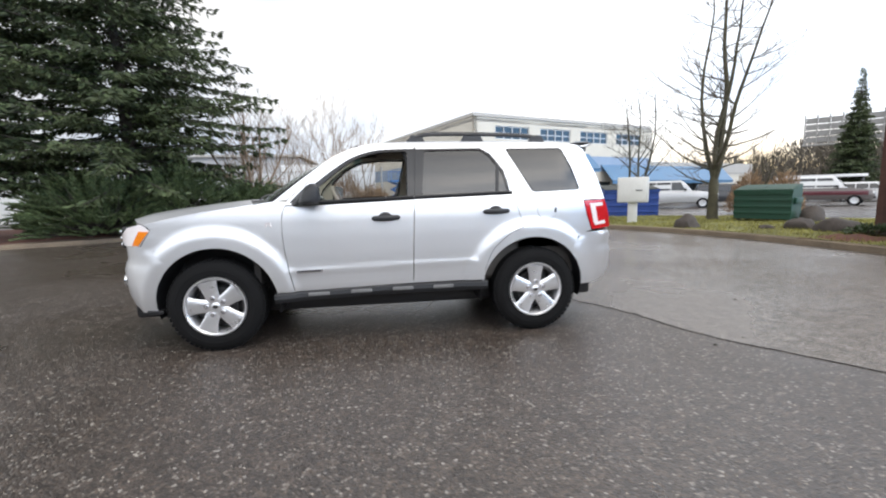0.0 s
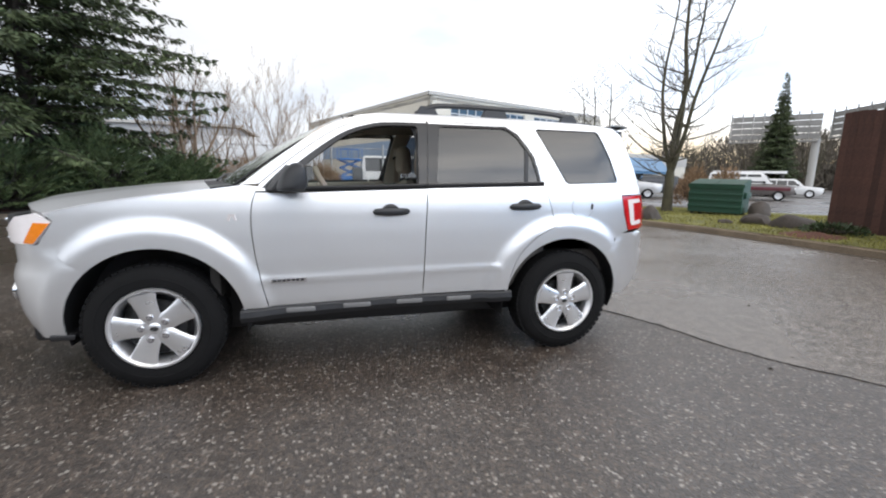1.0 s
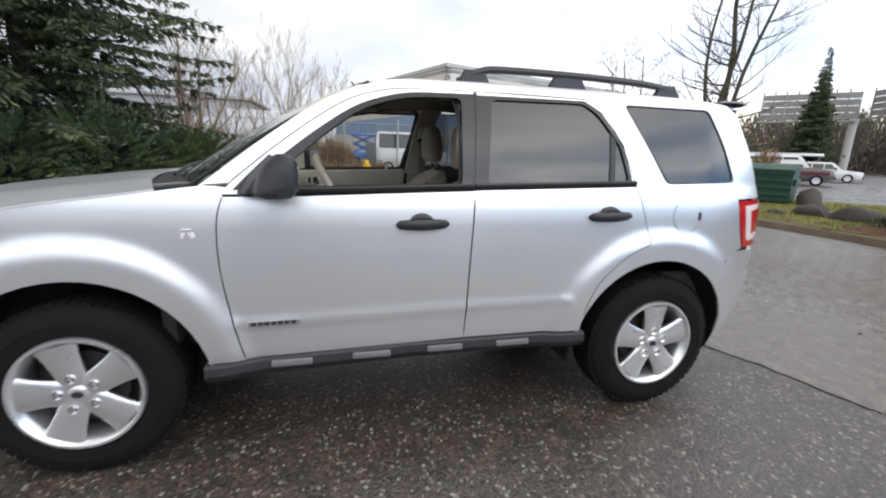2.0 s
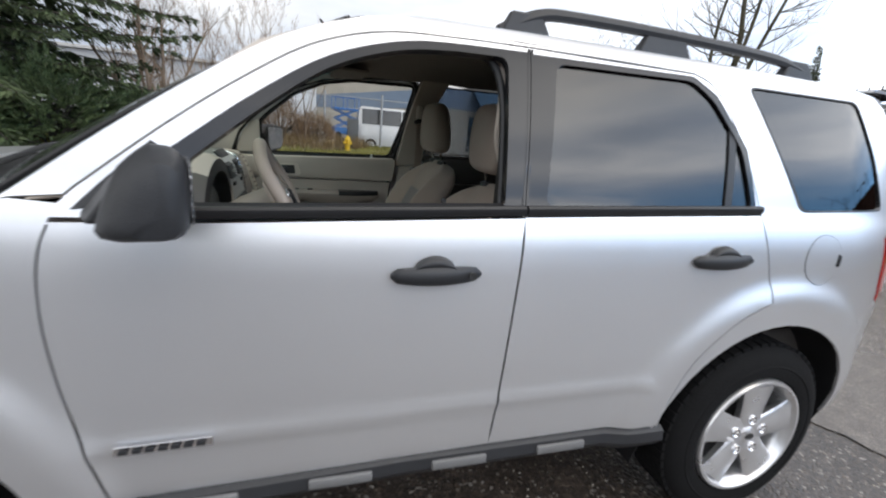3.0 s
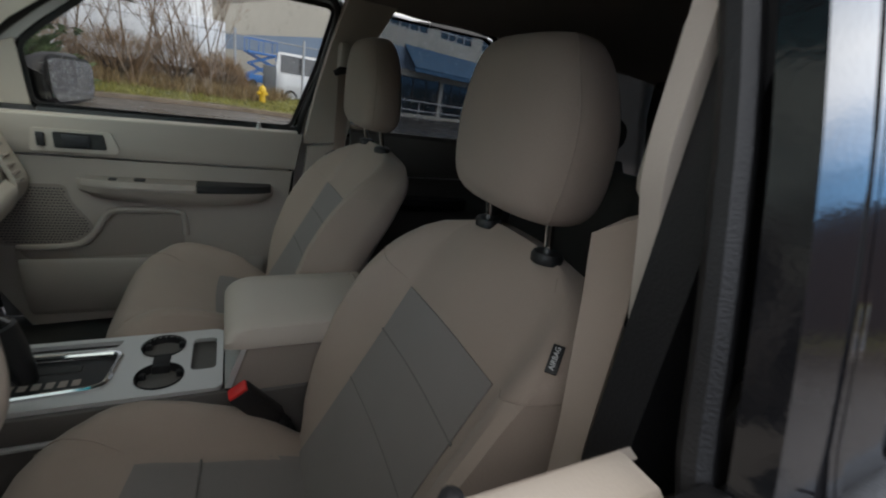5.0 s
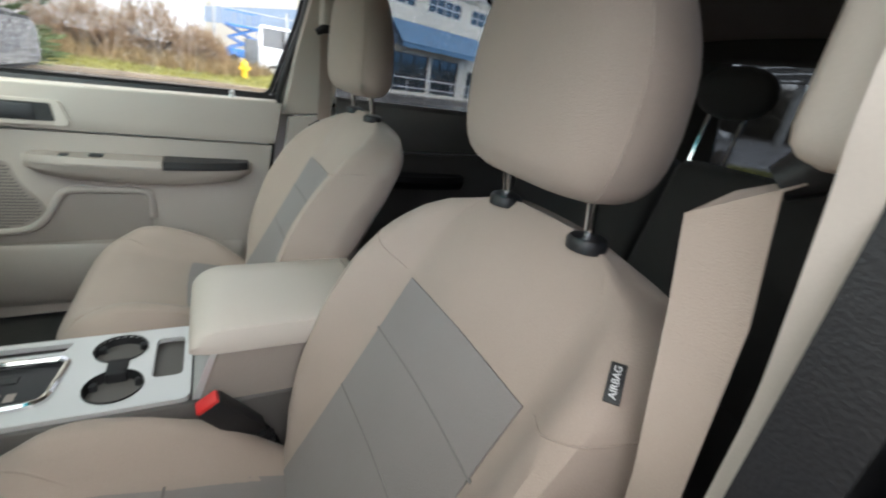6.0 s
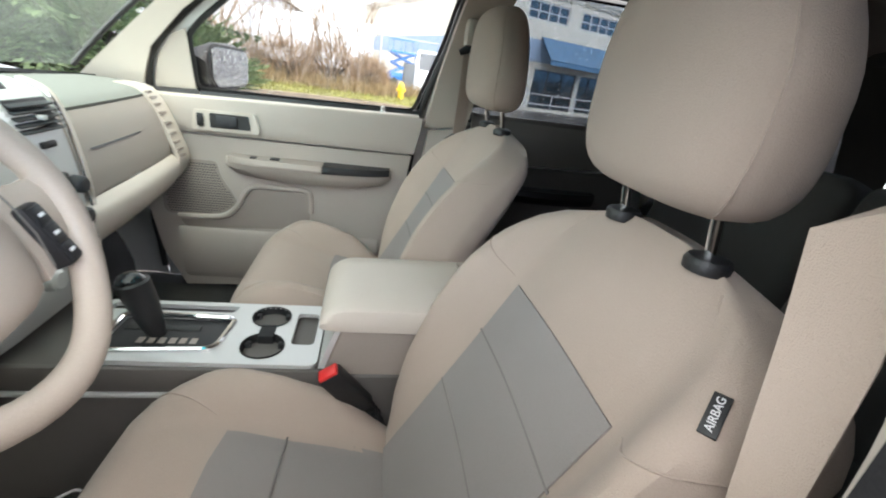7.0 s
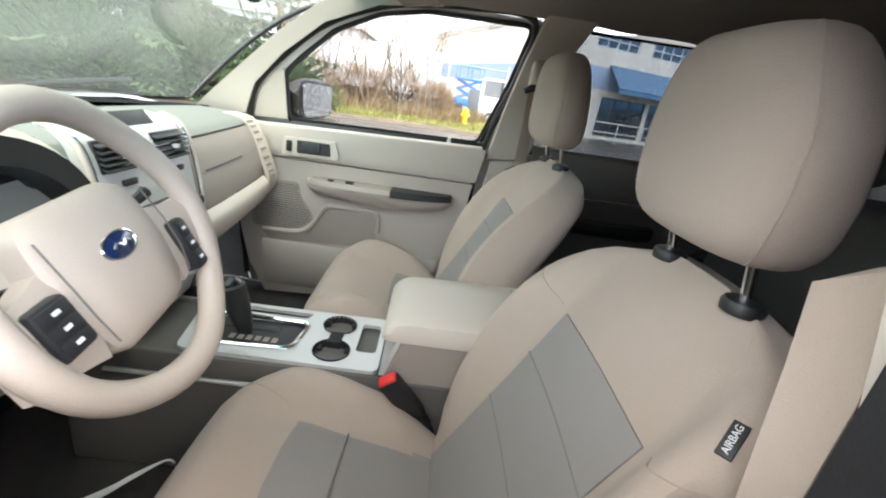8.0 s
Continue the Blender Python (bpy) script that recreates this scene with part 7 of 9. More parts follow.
def leader_tree(height, seed, fork=1.3, leaders=4, r0=0.19):
    """A street tree: one short bole, then upright crooked leaders with side branches."""
    r = random.Random(seed)
    t = empty("bare_tree")
    bole, limbs, twigs = bmesh.new(), bmesh.new(), bmesh.new()
    tube([(0, 0, 0), (0.01, 0, 0.12), (0.03, 0.01, fork * 0.5), (0.05, 0.02, fork), (0.07, 0.02, fork + 0.35)], [r0 * 1.35, r0 * 1.08, r0 * 0.95, r0 * 0.9, r0 * 0.6], 12, bm=bole, cap=False)

    def limb(p, d, length, rad, n, lift, wob, target, sides):
        pts_, rs = [p.copy()], [rad]
        for k in range(n):
            d = (d + Vector((r.uniform(-1, 1), r.uniform(-1, 1), r.uniform(-1, 1))) * wob + Vector((0, 0, lift))).normalized()
            p = p + d * (length / n)
            pts_.append(p.copy())
            rs.append(max(0.004, rad * (1 - 0.82 * (k + 1) / n)))
        tube(pts_, rs, sides, bm=target, cap=False)
        return pts_, rs

    for k in range(leaders):
        a = 6.283 * k / leaders + r.uniform(-0.4, 0.4)
        out = 0.20 if k else 0.05
        start = Vector((0.05, 0.02, fork * r.uniform(0.75, 1.15)))
        pts_, rs = limb(start, Vector((math.cos(a) * out, math.sin(a) * out, 1)).normalized(), (height - fork) * (1.0 if k == 0 else r.uniform(0.72, 0.95)), r0 * (0.68 if k == 0 else r.uniform(0.42, 0.55)), 14, 0.13, 0.12, limbs, 7)
        for m in range(20):
            s_ = 0.06 + 0.90 * (m + r.random() * 0.8) / 20
            i = min(13, int(s_ * 14))
            b = r.uniform(0, 6.283)
            ln = (2.7 - 1.7 * s_) * r.uniform(0.55, 1.1)
            q, qr = limb(pts_[i], Vector((math.cos(b), math.sin(b), r.uniform(0.05, 0.55))).normalized(), ln, max(0.010, rs[i] * 0.42), 7, 0.06, 0.14, limbs, 5)
            for _ in range(6):
                j = r.randint(1, 6)
                dirn = (q[j] - q[j - 1]).normalized() + Vector((r.uniform(-1, 1), r.uniform(-1, 1), r.uniform(-0.5, 0.9))) * 0.9
                w, _rs = limb(q[j], dirn.normalized(), ln * r.uniform(0.18, 0.42), max(0.007, qr[j] * 0.6), 4, 0.05, 0.16, twigs, 3)
                for _k in range(2):
                    jj = r.randint(1, 3)
                    limb(w[jj], (w[jj] - w[jj - 1]).normalized() + Vector((r.uniform(-1, 1), r.uniform(-1, 1), r.uniform(-0.4, 0.8))) * 0.8, ln * r.uniform(0.10, 0.24), 0.006, 2, 0.05, 0.1, twigs, 3)
    part("trunk", bole, BARK_PALE, t)
    part("branchwork", limbs, BARK_PALE, t)["kind"] = "stuff"
    part("twig_haze", twigs, TWIG, t, smooth=False)["kind"] = "stuff"
    return t


def branching(height, seed, tilt_lo=0.15, tilt_hi=0.5, ratio=1.0, spread=0.5, levels=4, r0=0.12, stems=1, upright=0.55, kids=4, lift=0.25, material=None, twig_mat=None, name="bare_tree"):
    r = random.Random(seed)
    t = empty(name)
    trunk, limbs, twigs = bmesh.new(), bmesh.new(), bmesh.new()

    def grow(p, d, length, rad, level):
        n = 6 if level < 2 else 4
        pts_, rs = [p.copy()], [rad]
        q = p.copy()
        for k in range(n):
            d = (d + Vector((r.uniform(-1, 1), r.uniform(-1, 1), r.uniform(-0.6, 1) * upright)) * 0.16).normalized()
            q = q + d * (length / n)
            pts_.append(q.copy())
            rs.append(rad * (1 - 0.75 * (k + 1) / n))
        target = trunk if level == 0 else limbs if level < 3 else twigs
        tube(pts_, rs, (8, 6, 4, 3, 3, 3)[level], bm=target, cap=False)
        if level >= levels:
            return
        m = kids + (2 if level == 0 else 0)
        for k in range(m):
            s_ = (lift if level == 0 else 0.2) + (1 - (lift if level == 0 else 0.2)) * (k + r.random() * 0.9) / m
            i = min(n - 1, int(s_ * n))
            base = pts_[i].lerp(pts_[i + 1], s_ * n - i)
            a = r.uniform(0, 6.28)
            ax = d.orthogonal().normalized()
            out = (Matrix.Rotation(a, 3, d) @ ax)
            nd = (d * (1 - spread) + out * spread + Vector((0, 0, upright * 0.45))).normalized()
            grow(base, nd, length * ratio * r.uniform(0.40, 0.62) * (1.05 - 0.45 * s_), max(0.004, rs[i] * 0.55), level + 1)

    for k in range(stems):
        a = 6.28 * k / stems + r.uniform(0, 1)
        tilt = 0.0 if stems == 1 else r.uniform(tilt_lo, tilt_hi)
        grow(Vector((0.05 * math.cos(a) * (stems > 1), 0.05 * math.sin(a) * (stems > 1), 0)), Vector((math.cos(a) * tilt, math.sin(a) * tilt, 1)).normalized(), height * r.uniform(0.85, 1.05), r0, 0)
    part("trunk", trunk, material or BARK_PALE, t)
    part("branchwork", limbs, material or BARK_PALE, t)["kind"] = "stuff"
    part("twig_haze", twigs, twig_mat or TWIG, t, smooth=False)["kind"] = "stuff"
    return t


def shrub(name, rx, ry, h, count, length, width, material, seed, upward=0.35, stems=14):
    """A mound of arching sprays with an uneven outline."""
    r = random.Random(seed)
    t = empty(name)
    vs, fs = [], []
    for _ in range(count):
        a, e = r.uniform(0, 6.283), math.asin(r.random() ** 0.8)
        lump = 1 + 0.38 * noise.noise((math.cos(a) * 2.1, math.sin(a) * 2.1 + e * 2.2, seed * 1.7)) + 0.12 * noise.noise((math.cos(a) * 6, math.sin(a) * 6 + e * 5, seed))
        k = lump * (0.55 + 0.45 * r.random() ** 0.35)
        p = Vector((rx * k * math.cos(a) * math.cos(e), ry * k * math.sin(a) * math.cos(e), h * k * math.sin(e) * 0.95 + 0.03))
        d = Vector((math.cos(a) * math.cos(e) / 1.0, math.sin(a) * math.cos(e), math.sin(e) * 0.5 + upward)) + Vector((r.uniform(-1, 1), r.uniform(-1, 1), r.uniform(-0.6, 0.6))) * 0.55
        tuft(vs, fs, p, d.normalized(), length * r.uniform(0.5, 1.2), width, r)
    mesh_of("foliage", vs, fs, material, t)
    bms = bmesh.new()
    for k in range(stems):
        a = 6.283 * k / stems
        tube([(0, 0, 0), (rx * 0.35 * math.cos(a), ry * 0.35 * math.sin(a), h * 0.35), (rx * 0.75 * math.cos(a), ry * 0.75 * math.sin(a), h * 0.62)], [0.05, 0.03, 0.01], 5, bm=bms, cap=False)
    part("branchwork", bms, BARK, t)["kind"] = "stuff"
    return t


def juniper(rx, ry, h, boughs, seed):
    """A spreading conifer shrub: many arching boughs, each a flat feather of small sprays."""
    r = random.Random(seed)
    t = empty("juniper")
    vs, fs = [], []
    bms = bmesh.new()
    for k in range(boughs):
        a, e = r.uniform(0, 6.283), math.asin(r.random() ** 0.85)
        lump = 1 + 0.30 * noise.noise((math.cos(a) * 2.1, math.sin(a) * 2.1 + e * 2.2, seed * 1.7))
        q = lump * r.uniform(0.62, 0.92)
        p = Vector((rx * q * math.cos(a) * math.cos(e), ry * q * math.sin(a) * math.cos(e), h * q * math.sin(e) * 0.9 + 0.05))
        d = Vector((math.cos(a) * math.cos(e), math.sin(a) * math.cos(e), math.sin(e) * 0.55 + 0.30)) + Vector((r.uniform(-1, 1), r.uniform(-1, 1), r.uniform(-0.4, 0.4))) * 0.35
        d.normalize()
        ln = r.uniform(0.45, 0.85)
        across = d.cross(Vector((0, 0, 1))).normalized()
        line = [p + d * (ln * m / 5) + Vector((0, 0, -0.16 * ln * (m / 5) ** 2)) for m in range(6)]
        if k % 6 == 0:
            tube([p * 0.25, p * 0.6, p] + line[1:], [0.03, 0.02, 0.012, 0.010, 0.008, 0.006, 0.005, 0.004], 4, bm=bms, cap=False)
        for m in range(54):
            f = m / 54
            i = min(4, int(f * 5))
            c = line[i].lerp(line[i + 1], f * 5 - i)
            sg = r.choice((-1, 1)) * r.uniform(0.25, 1.0)
            dd = (d * r.uniform(0.6, 1.0) + across * sg * (1 - 0.5 * f) + Vector((0, 0, r.uniform(-0.12, 0.38)))).normalized()
            tuft(vs, fs, c, dd, r.uniform(0.09, 0.20) * (1.15 - 0.5 * f), 0.013, r)
    mesh_of("foliage", vs, fs, JUNIPER, t)
    part("branchwork", bms, BARK, t)["kind"] = "stuff"
    return t


def place_at(ob, x, y, z=0.0, turn=0.0, scale=1.0):
    ob.matrix_basis = Matrix.Translation((x, y, z)) @ Matrix.Rotation(radians(turn), 4, "Z") @ Matrix.Scale(scale, 4)
    return ob


big = place_at(conifer(13.0, 5.5, 3, whorls=36, per=11, low=0.7, pts=26, tufts=13, droop=0.32, size=0.40, gap=0.07, hang=0.8, width=0.085, jitter=0.22), -7.0, 11.8, 0.1)
tagged(big, "tall dark green conifer with layered drooping boughs beside the car park", "conifer", group="conifers by the bed")
second = place_at(conifer(12.0, 3.8, 8, whorls=30, per=9, low=1.6, pts=22, tufts=12, droop=0.32, size=0.42, gap=0.08, hang=0.8, width=0.085, jitter=0.22), -10.8, 10.6, 0.1)
tagged(second, "tall dark green conifer rising from the mulch bed", "conifer", group="conifers by the bed")
for k, (x, y, rx, ry, h) in enumerate(((-8.5, 11.3, 1.25, 1.3, 2.1), (-7.2, 10.3, 1.8, 1.5, 1.9), (-5.4, 11.6, 1.8, 1.5, 2.15), (-3.7, 12.9, 1.6, 1.4, 1.65))):
    j = place_at(juniper(rx, ry, h, 620, 30 + k), x, y, 0.12)
    tagged(j, "spreading blue-green juniper shrub at the edge of the mulch bed", "juniper", group="junipers")
bare = place_at(branching(4.6, 41, spread=0.45, levels=4, r0=0.07, stems=6, upright=0.6, kids=4, lift=0.3, material=RUST_BARK, twig_mat=TWIG), -3.6, 13.8, 0.1)
tagged(bare, "leafless multi-stemmed shrub with fine grey twigs", "shrub")
for k, (x, y, h, sd) in enumerate(((-1.7, 18.6, 4.9, 51), (0.6, 19.4, 4.2, 52), (-3.4, 18.8, 4.6, 53), (-5.2, 19.2, 4.4, 54), (-0.6, 19.9, 5.2, 55))):
    b_ = place_at(branching(h, sd, spread=0.4, levels=4, r0=0.035, stems=4, upright=0.7, kids=4, lift=0.25, material=RUST_BARK, twig_mat=RUST_TWIG, name="sapling"), x, y, 0.15)
    tagged(b_, "bare rust-brown sapling against the wire fence", "sapling", group="saplings by the fence")
for k, (x, y, rx, ry, h) in enumerate(((-2.4, 19.6, 1.3, 0.8, 1.7), (-0.5, 20.0, 1.2, 0.8, 1.9), (1.1, 20.4, 0.9, 0.7, 1.4), (-4.8, 19.6, 1.6, 0.9, 1.9))):
    b_ = place_at(shrub("brush", rx, ry, h, 3400, 0.42, 0.007, RUST_TWIG, 90 + k, upward=1.1), x, y, 0.15)
    tagged(b_, "tangled rust-brown brush before the wire fence", "brush", group="brush by the fence")
street = place_at(leader_tree(9.4, 61, fork=1.25, r0=0.165), 12.75, 8.95, 0.12, 30)
tagged(street, "tall leafless street tree with upward branches on the grass bank", "tree", group="bare street trees")
street2 = place_at(branching(6.2, 67, 0.1, 0.3, 0.85, spread=0.62, levels=4, r0=0.08, stems=3, upright=0.25, kids=6, lift=0.25), 15.2, 17.5, 0.0)
tagged(street2, "smaller leafless spreading tree before the building", "tree", group="bare street trees")
far_con = place_at(conifer(9.4, 2.0, 71, whorls=46, per=11, low=0.4, pts=13, tufts=9, droop=0.30, size=0.34, taper=1.25, hang=1.1, width=0.11, jitter=0.20), 40.9, 26.5, 0.0, scale=1.13)
tagged(far_con, "slender dark conifer with a thin spire behind the parked truck", "conifer")
for k, (x, y, sc, tn) in enumerate(((-16, -21, 0.9, 40), (-9, -24, 1.0, 100), (-2, -22, 0.8, 10), (3.5, -25, 1.0, 200), (9.0, -21, 0.75, 300), (14.6, -8.3, 0.62, 20), (16.5, -15, 0.7, 130), (14.0, -3.0, 0.50, 15), (15.0, -5.6, 0.58, 210))):
    c_ = copy_thing(far_con, Matrix.Translation((x, y, 0)) @ Matrix.Rotation(radians(tn), 4, "Z") @ Matrix.Scale(sc * 0.62, 4))
    c_.scale = (sc * 0.62,) * 3
    tagged(c_, "dark conifer behind the wooden fence", "conifer", group="conifers behind the fence")
for k, (x, y, sc, tn) in enumerate(((15.5, -4.6, 0.62, 40), (17.0, -7.4, 0.68, 160), (16.0, -11.0, 0.66, 250))):
    c_ = copy_thing(street2, Matrix.Translation((x, y, 0)) @ Matrix.Rotation(radians(tn), 4, "Z") @ Matrix.Scale(sc, 4))
    c_.scale = (sc,) * 3
    tagged(c_, "leafless tree rising behind the wooden fence", "tree", group="bare trees behind the fence")
hedge = shrub("hedge", 3.2, 1.0, 1.5, 6000, 0.16, 0.05, LEAF_GREEN, 77)
tagged(place_at(hedge, -19.0, 16.5, 0.0, 20), "clipped dark green hedge before the white wall", "hedge")
low_shrubs = shrub("shrub", 0.34, 0.60, 0.20, 700, 0.08, 0.02, LEAF_GREEN, 78)
tagged(place_at(low_shrubs, 11.15, 2.75, 0.17), "low green weeds at the foot of the fence", "shrub")


# ---- rocks ----
ROCK = mat("rock", (0.058, 0.047, 0.040), 0.85, vary=0.4, scale=2.5, fine=40, bump=0.7)


def rock(x, y, z, r_, h, seed):
    bmr = bmesh.new()
    bmesh.ops.create_icosphere(bmr, subdivisions=3, radius=1)
    for v in bmr.verts:
        n_ = 1 + 0.30 * noise.noise(v.co * 1.3 + Vector((seed, 0, 0))) + 0.10 * noise.noise(v.co * 3.5 + Vector((0, seed, 0)))
        v.co = Vector((v.co.x * r_ * n_, v.co.y * r_ * 0.75 * n_, max(-0.25, v.co.z) * h * n_))
    ob = part("boulder", bmr, ROCK)
    place_at(ob, x, y, z, seed * 50)
    tagged(ob, "dark grey landscaping boulder on the grass", "boulder", group="boulders on the bank")


rock(9.95, 6.60, 0.14, 0.40, 0.34, 1)
rock(11.50, 4.65, 0.20, 0.38, 0.27, 2)
rock(11.55, 3.85, 0.22, 0.44, 0.27, 3)
rock(14.25, 6.75, 0.18, 0.40, 0.44, 4)
rock(10.95, 5.05, 0.17, 0.22, 0.10, 5)
# bare soil showing through the grass by the fence
bm = bmesh.new()
flat_grid(bm, -0.55, 0.55, -0.75, 0.75, 16, 20, lambda x, y: 0.09 * max(0.0, 1 - (x / 0.5) ** 2 - (y / 0.7) ** 2) * (1 + 0.6 * noise.noise((x * 5, y * 5, 2))) - 0.012)
tagged(place_at(part("soil_mound", bm, MULCH), 10.65, 2.75, 0.155, 15), "low mound of dark bare soil on the bank", "soil", kind="structure")

# ---- wooden fence ----
BOARD = mat("fence_board", (0.060, 0.027, 0.020), 0.85, vary=0.35, scale=3, fine=30, bump=0.5, random_each=0.35)
BOARD_J = mat("fence_board_far", (0.060, 0.035, 0.027), 0.85, vary=0.35, scale=3, fine=30, bump=0.3, random_each=0.35, island=True)
POST_GREY = mat("fence_post", (0.17, 0.14, 0.12), 0.9, vary=0.3, scale=4, fine=40, bump=0.5)
fence = empty("wooden_fence")
tagged(fence, "tall reddish-brown vertical board fence on the grass bank", "fence")
board_me = bpy.data.meshes.new("board")
bmf = rbox(-0.0705, 0.0705, -0.011, 0.011, 0, 2.56, 0.003, 1)
bmf.to_mesh(board_me)
bmf.free()
board_me.materials.append(BOARD)
F0, F1 = Vector((11.70, 3.15)), Vector((11.15, -10.6))
rf = random.Random(9)
nb = 100
fd_ = (F1 - F0).normalized()
ang = math.atan2(fd_.y, fd_.x)
for k in range(nb):
    p = F0 + fd_ * (0.1375 * k)
    ob = new("board", board_me)
    ob.parent = fence
    ob.matrix_basis = Matrix.Translation((p.x + rf.uniform(-0.006, 0.006), p.y, 0.16 + rf.uniform(-0.03, 0.03))) @ Matrix.Rotation(ang + rf.uniform(-0.04, 0.04), 4, "Z") @ Matrix.Rotation(rf.uniform(-0.0025, 0.0025), 4, "Y")
for k in range(6):
    p = F0 + fd_ * (2.4 * k) + Vector((0.08, 0))
    part("post", rbox(p.x - 0.05, p.x + 0.05, p.y - 0.05, p.y + 0.05, 0.1, 2.72, 0.008), POST_GREY, fence)
for z in (0.5, 1.4, 2.2):
    a, b = F0 + Vector((0.035, 0)), F1 + Vector((0.035, 0))
    part("rail", tube([(a.x, a.y, z), (b.x, b.y, z)], 0.045, 4), POST_GREY, fence)
back_fence = empty("back_fence")
tagged(back_fence, "weathered board fence on a planted bank at the lot's edge", "fence")
vs, fs = [], []
for k in range(290):
    x = 10.9 - 0.145 * k
    y = -10.6 - 0.004 * k
    h = 3.4 + rf.uniform(-0.07, 0.07)
    i = len(vs)
    w = rf.uniform(0.040, 0.055)
    vs += [(x - w, y, 0.9), (x + w, y, 0.9), (x + w, y, h), (x - w, y, h), (x - w, y - 0.02, 0.9), (x + w, y - 0.02, 0.9), (x + w, y - 0.02, h), (x - w, y - 0.02, h)]
    fs += [(i, i + 3, i + 2, i + 1), (i + 4, i + 5, i + 6, i + 7), (i, i + 1, i + 5, i + 4), (i + 3, i + 7, i + 6, i + 2), (i, i + 4, i + 7, i + 3), (i + 1, i + 2, i + 6, i + 5)]
mesh_of("boards", vs, fs, BOARD_J, back_fence)["kind"] = "stuff"
part("rail", tube([(10.9, -10.66, 2.8), (-31, -11.8, 2.8)], 0.04, 4), POST_GREY, back_fence)
bm = bmesh.new()
flat_grid(bm, -32, 11, -16, -8.2, 40, 10, lambda x, y: 1.1 * smooth(-8.3, -10.4, y) + 0.08 * noise.noise((x, y, 0)) * smooth(-8.3, -9.0, y))
tagged(part("back_bank", bm, MULCH), "dark planted bank below the board fence", "bank", kind="structure")
r_ = random.Random(123)
vs, fs = [], []
for k in range(14000):
    x, y = r_.uniform(-30, 10.5), r_.uniform(-10.4, -8.6)
    z = 1.1 * smooth(-8.3, -10.4, y) + r_.random() * (0.9 + 0.5 * noise.noise((x * 0.5, 0, 4)))
    tuft(vs, fs, Vector((x, y, z)), Vector((r_.uniform(-1, 1), r_.uniform(-1, 1), r_.uniform(0, 1.2))).normalized(), r_.uniform(0.15, 0.4), 0.05, r_)
tagged(mesh_of("bank_ivy", vs, fs, LEAF_GREEN), "dense dark evergreen cover on the bank", "shrubs", kind="stuff")
# lamp post behind it
LAMP_GREY = mat("lamp_metal", (0.10, 0.10, 0.10), 0.5, 0.5, vary=0.2)
lp = empty("street_lamp")
tagged(lp, "grey car park lamp post with two heads", "lamp post")
LX, LY = 25.5, -9.0
part("pole", tube([(LX, LY, 0), (LX, LY, 6.2)], [0.09, 0.06], 10), LAMP_GREY, lp)
part("arm", tube([(LX, LY - 0.9, 6.15), (LX, LY, 6.25), (LX, LY + 0.9, 6.15)], 0.035, 6), LAMP_GREY, lp)
for y in (LY - 1.1, LY + 1.1):
    part("lamp_head", rbox(LX - 0.16, LX + 0.16, y - 0.34, y + 0.34, 6.06, 6.24, 0.03), LAMP_GREY, lp)

# ---- waste containers and cabinet ----
GREEN_STEEL = mat("green_steel", (0.004, 0.042, 0.022), 0.6, vary=0.25, scale=2, fine=30, bump=0.15)
BLUE_STEEL = mat("blue_steel", (0.010, 0.040, 0.20), 0.5, vary=0.25, scale=2, fine=30, bump=0.15)
LID_BLACK = mat("lid_black", (0.03, 0.035, 0.03), 0.6, vary=0.2)


def dumpster(w, d, h, paint, lid_paint, at, turn, label):
    t = empty("dumpster")
    prof = [(0, 0.10), (0, h * 0.86), (d, h), (d, 0.10)]
    bmd = loft([[(x, y, z) for y, z in prof] for x in (0, w)], True, True)
    part("body", bmd, paint, t, bevel=0.015)
    for k in range(4):
        z = 0.30 + k * (h * 0.86 - 0.40) / 3
        part("rib", rbox(-0.01, w + 0.01, -0.035, 0.0, z - 0.04, z + 0.04, 0.01), paint, t)
    part("top_rim", rbox(-0.03, w + 0.03, -0.05, 0.02, h * 0.86 - 0.08, h * 0.86 + 0.01, 0.012), paint, t)
    for x in (0.01, w / 2 + 0.01):
        bml = loft([[(x, -0.06, h * 0.86 + 0.02), (x + w / 2 - 0.02, -0.06, h * 0.86 + 0.02)], [(x, d * 0.5, h * 0.93 + 0.05), (x + w / 2 - 0.02, d * 0.5, h * 0.93 + 0.05)], [(x, d, h + 0.02), (x + w / 2 - 0.02, d, h + 0.02)]], False, False)
        part("lid", bml, lid_paint, t, solid=0.03)
    for s_, x in ((-1, -0.07), (1, w)):
        part("fork_pocket", rbox(x, x + 0.07, d * 0.15, d * 0.85, h * 0.5, h * 0.5 + 0.18, 0.01), paint, t)
    for x in (0.12, w - 0.12):
        for y in (0.12, d - 0.12):
            part("caster", lathe([(0, -0.03), (0.055, -0.03), (0.06, -0.02), (0.06, 0.02), (0.055, 0.03), (0, 0.03)], 12, "y", (x, y, 0.06)), LID_BLACK, t)
    t.matrix_basis = Matrix.Translation(at) @ Matrix.Rotation(radians(turn), 4, "Z")
    tagged(t, label, "dumpster")
    return t


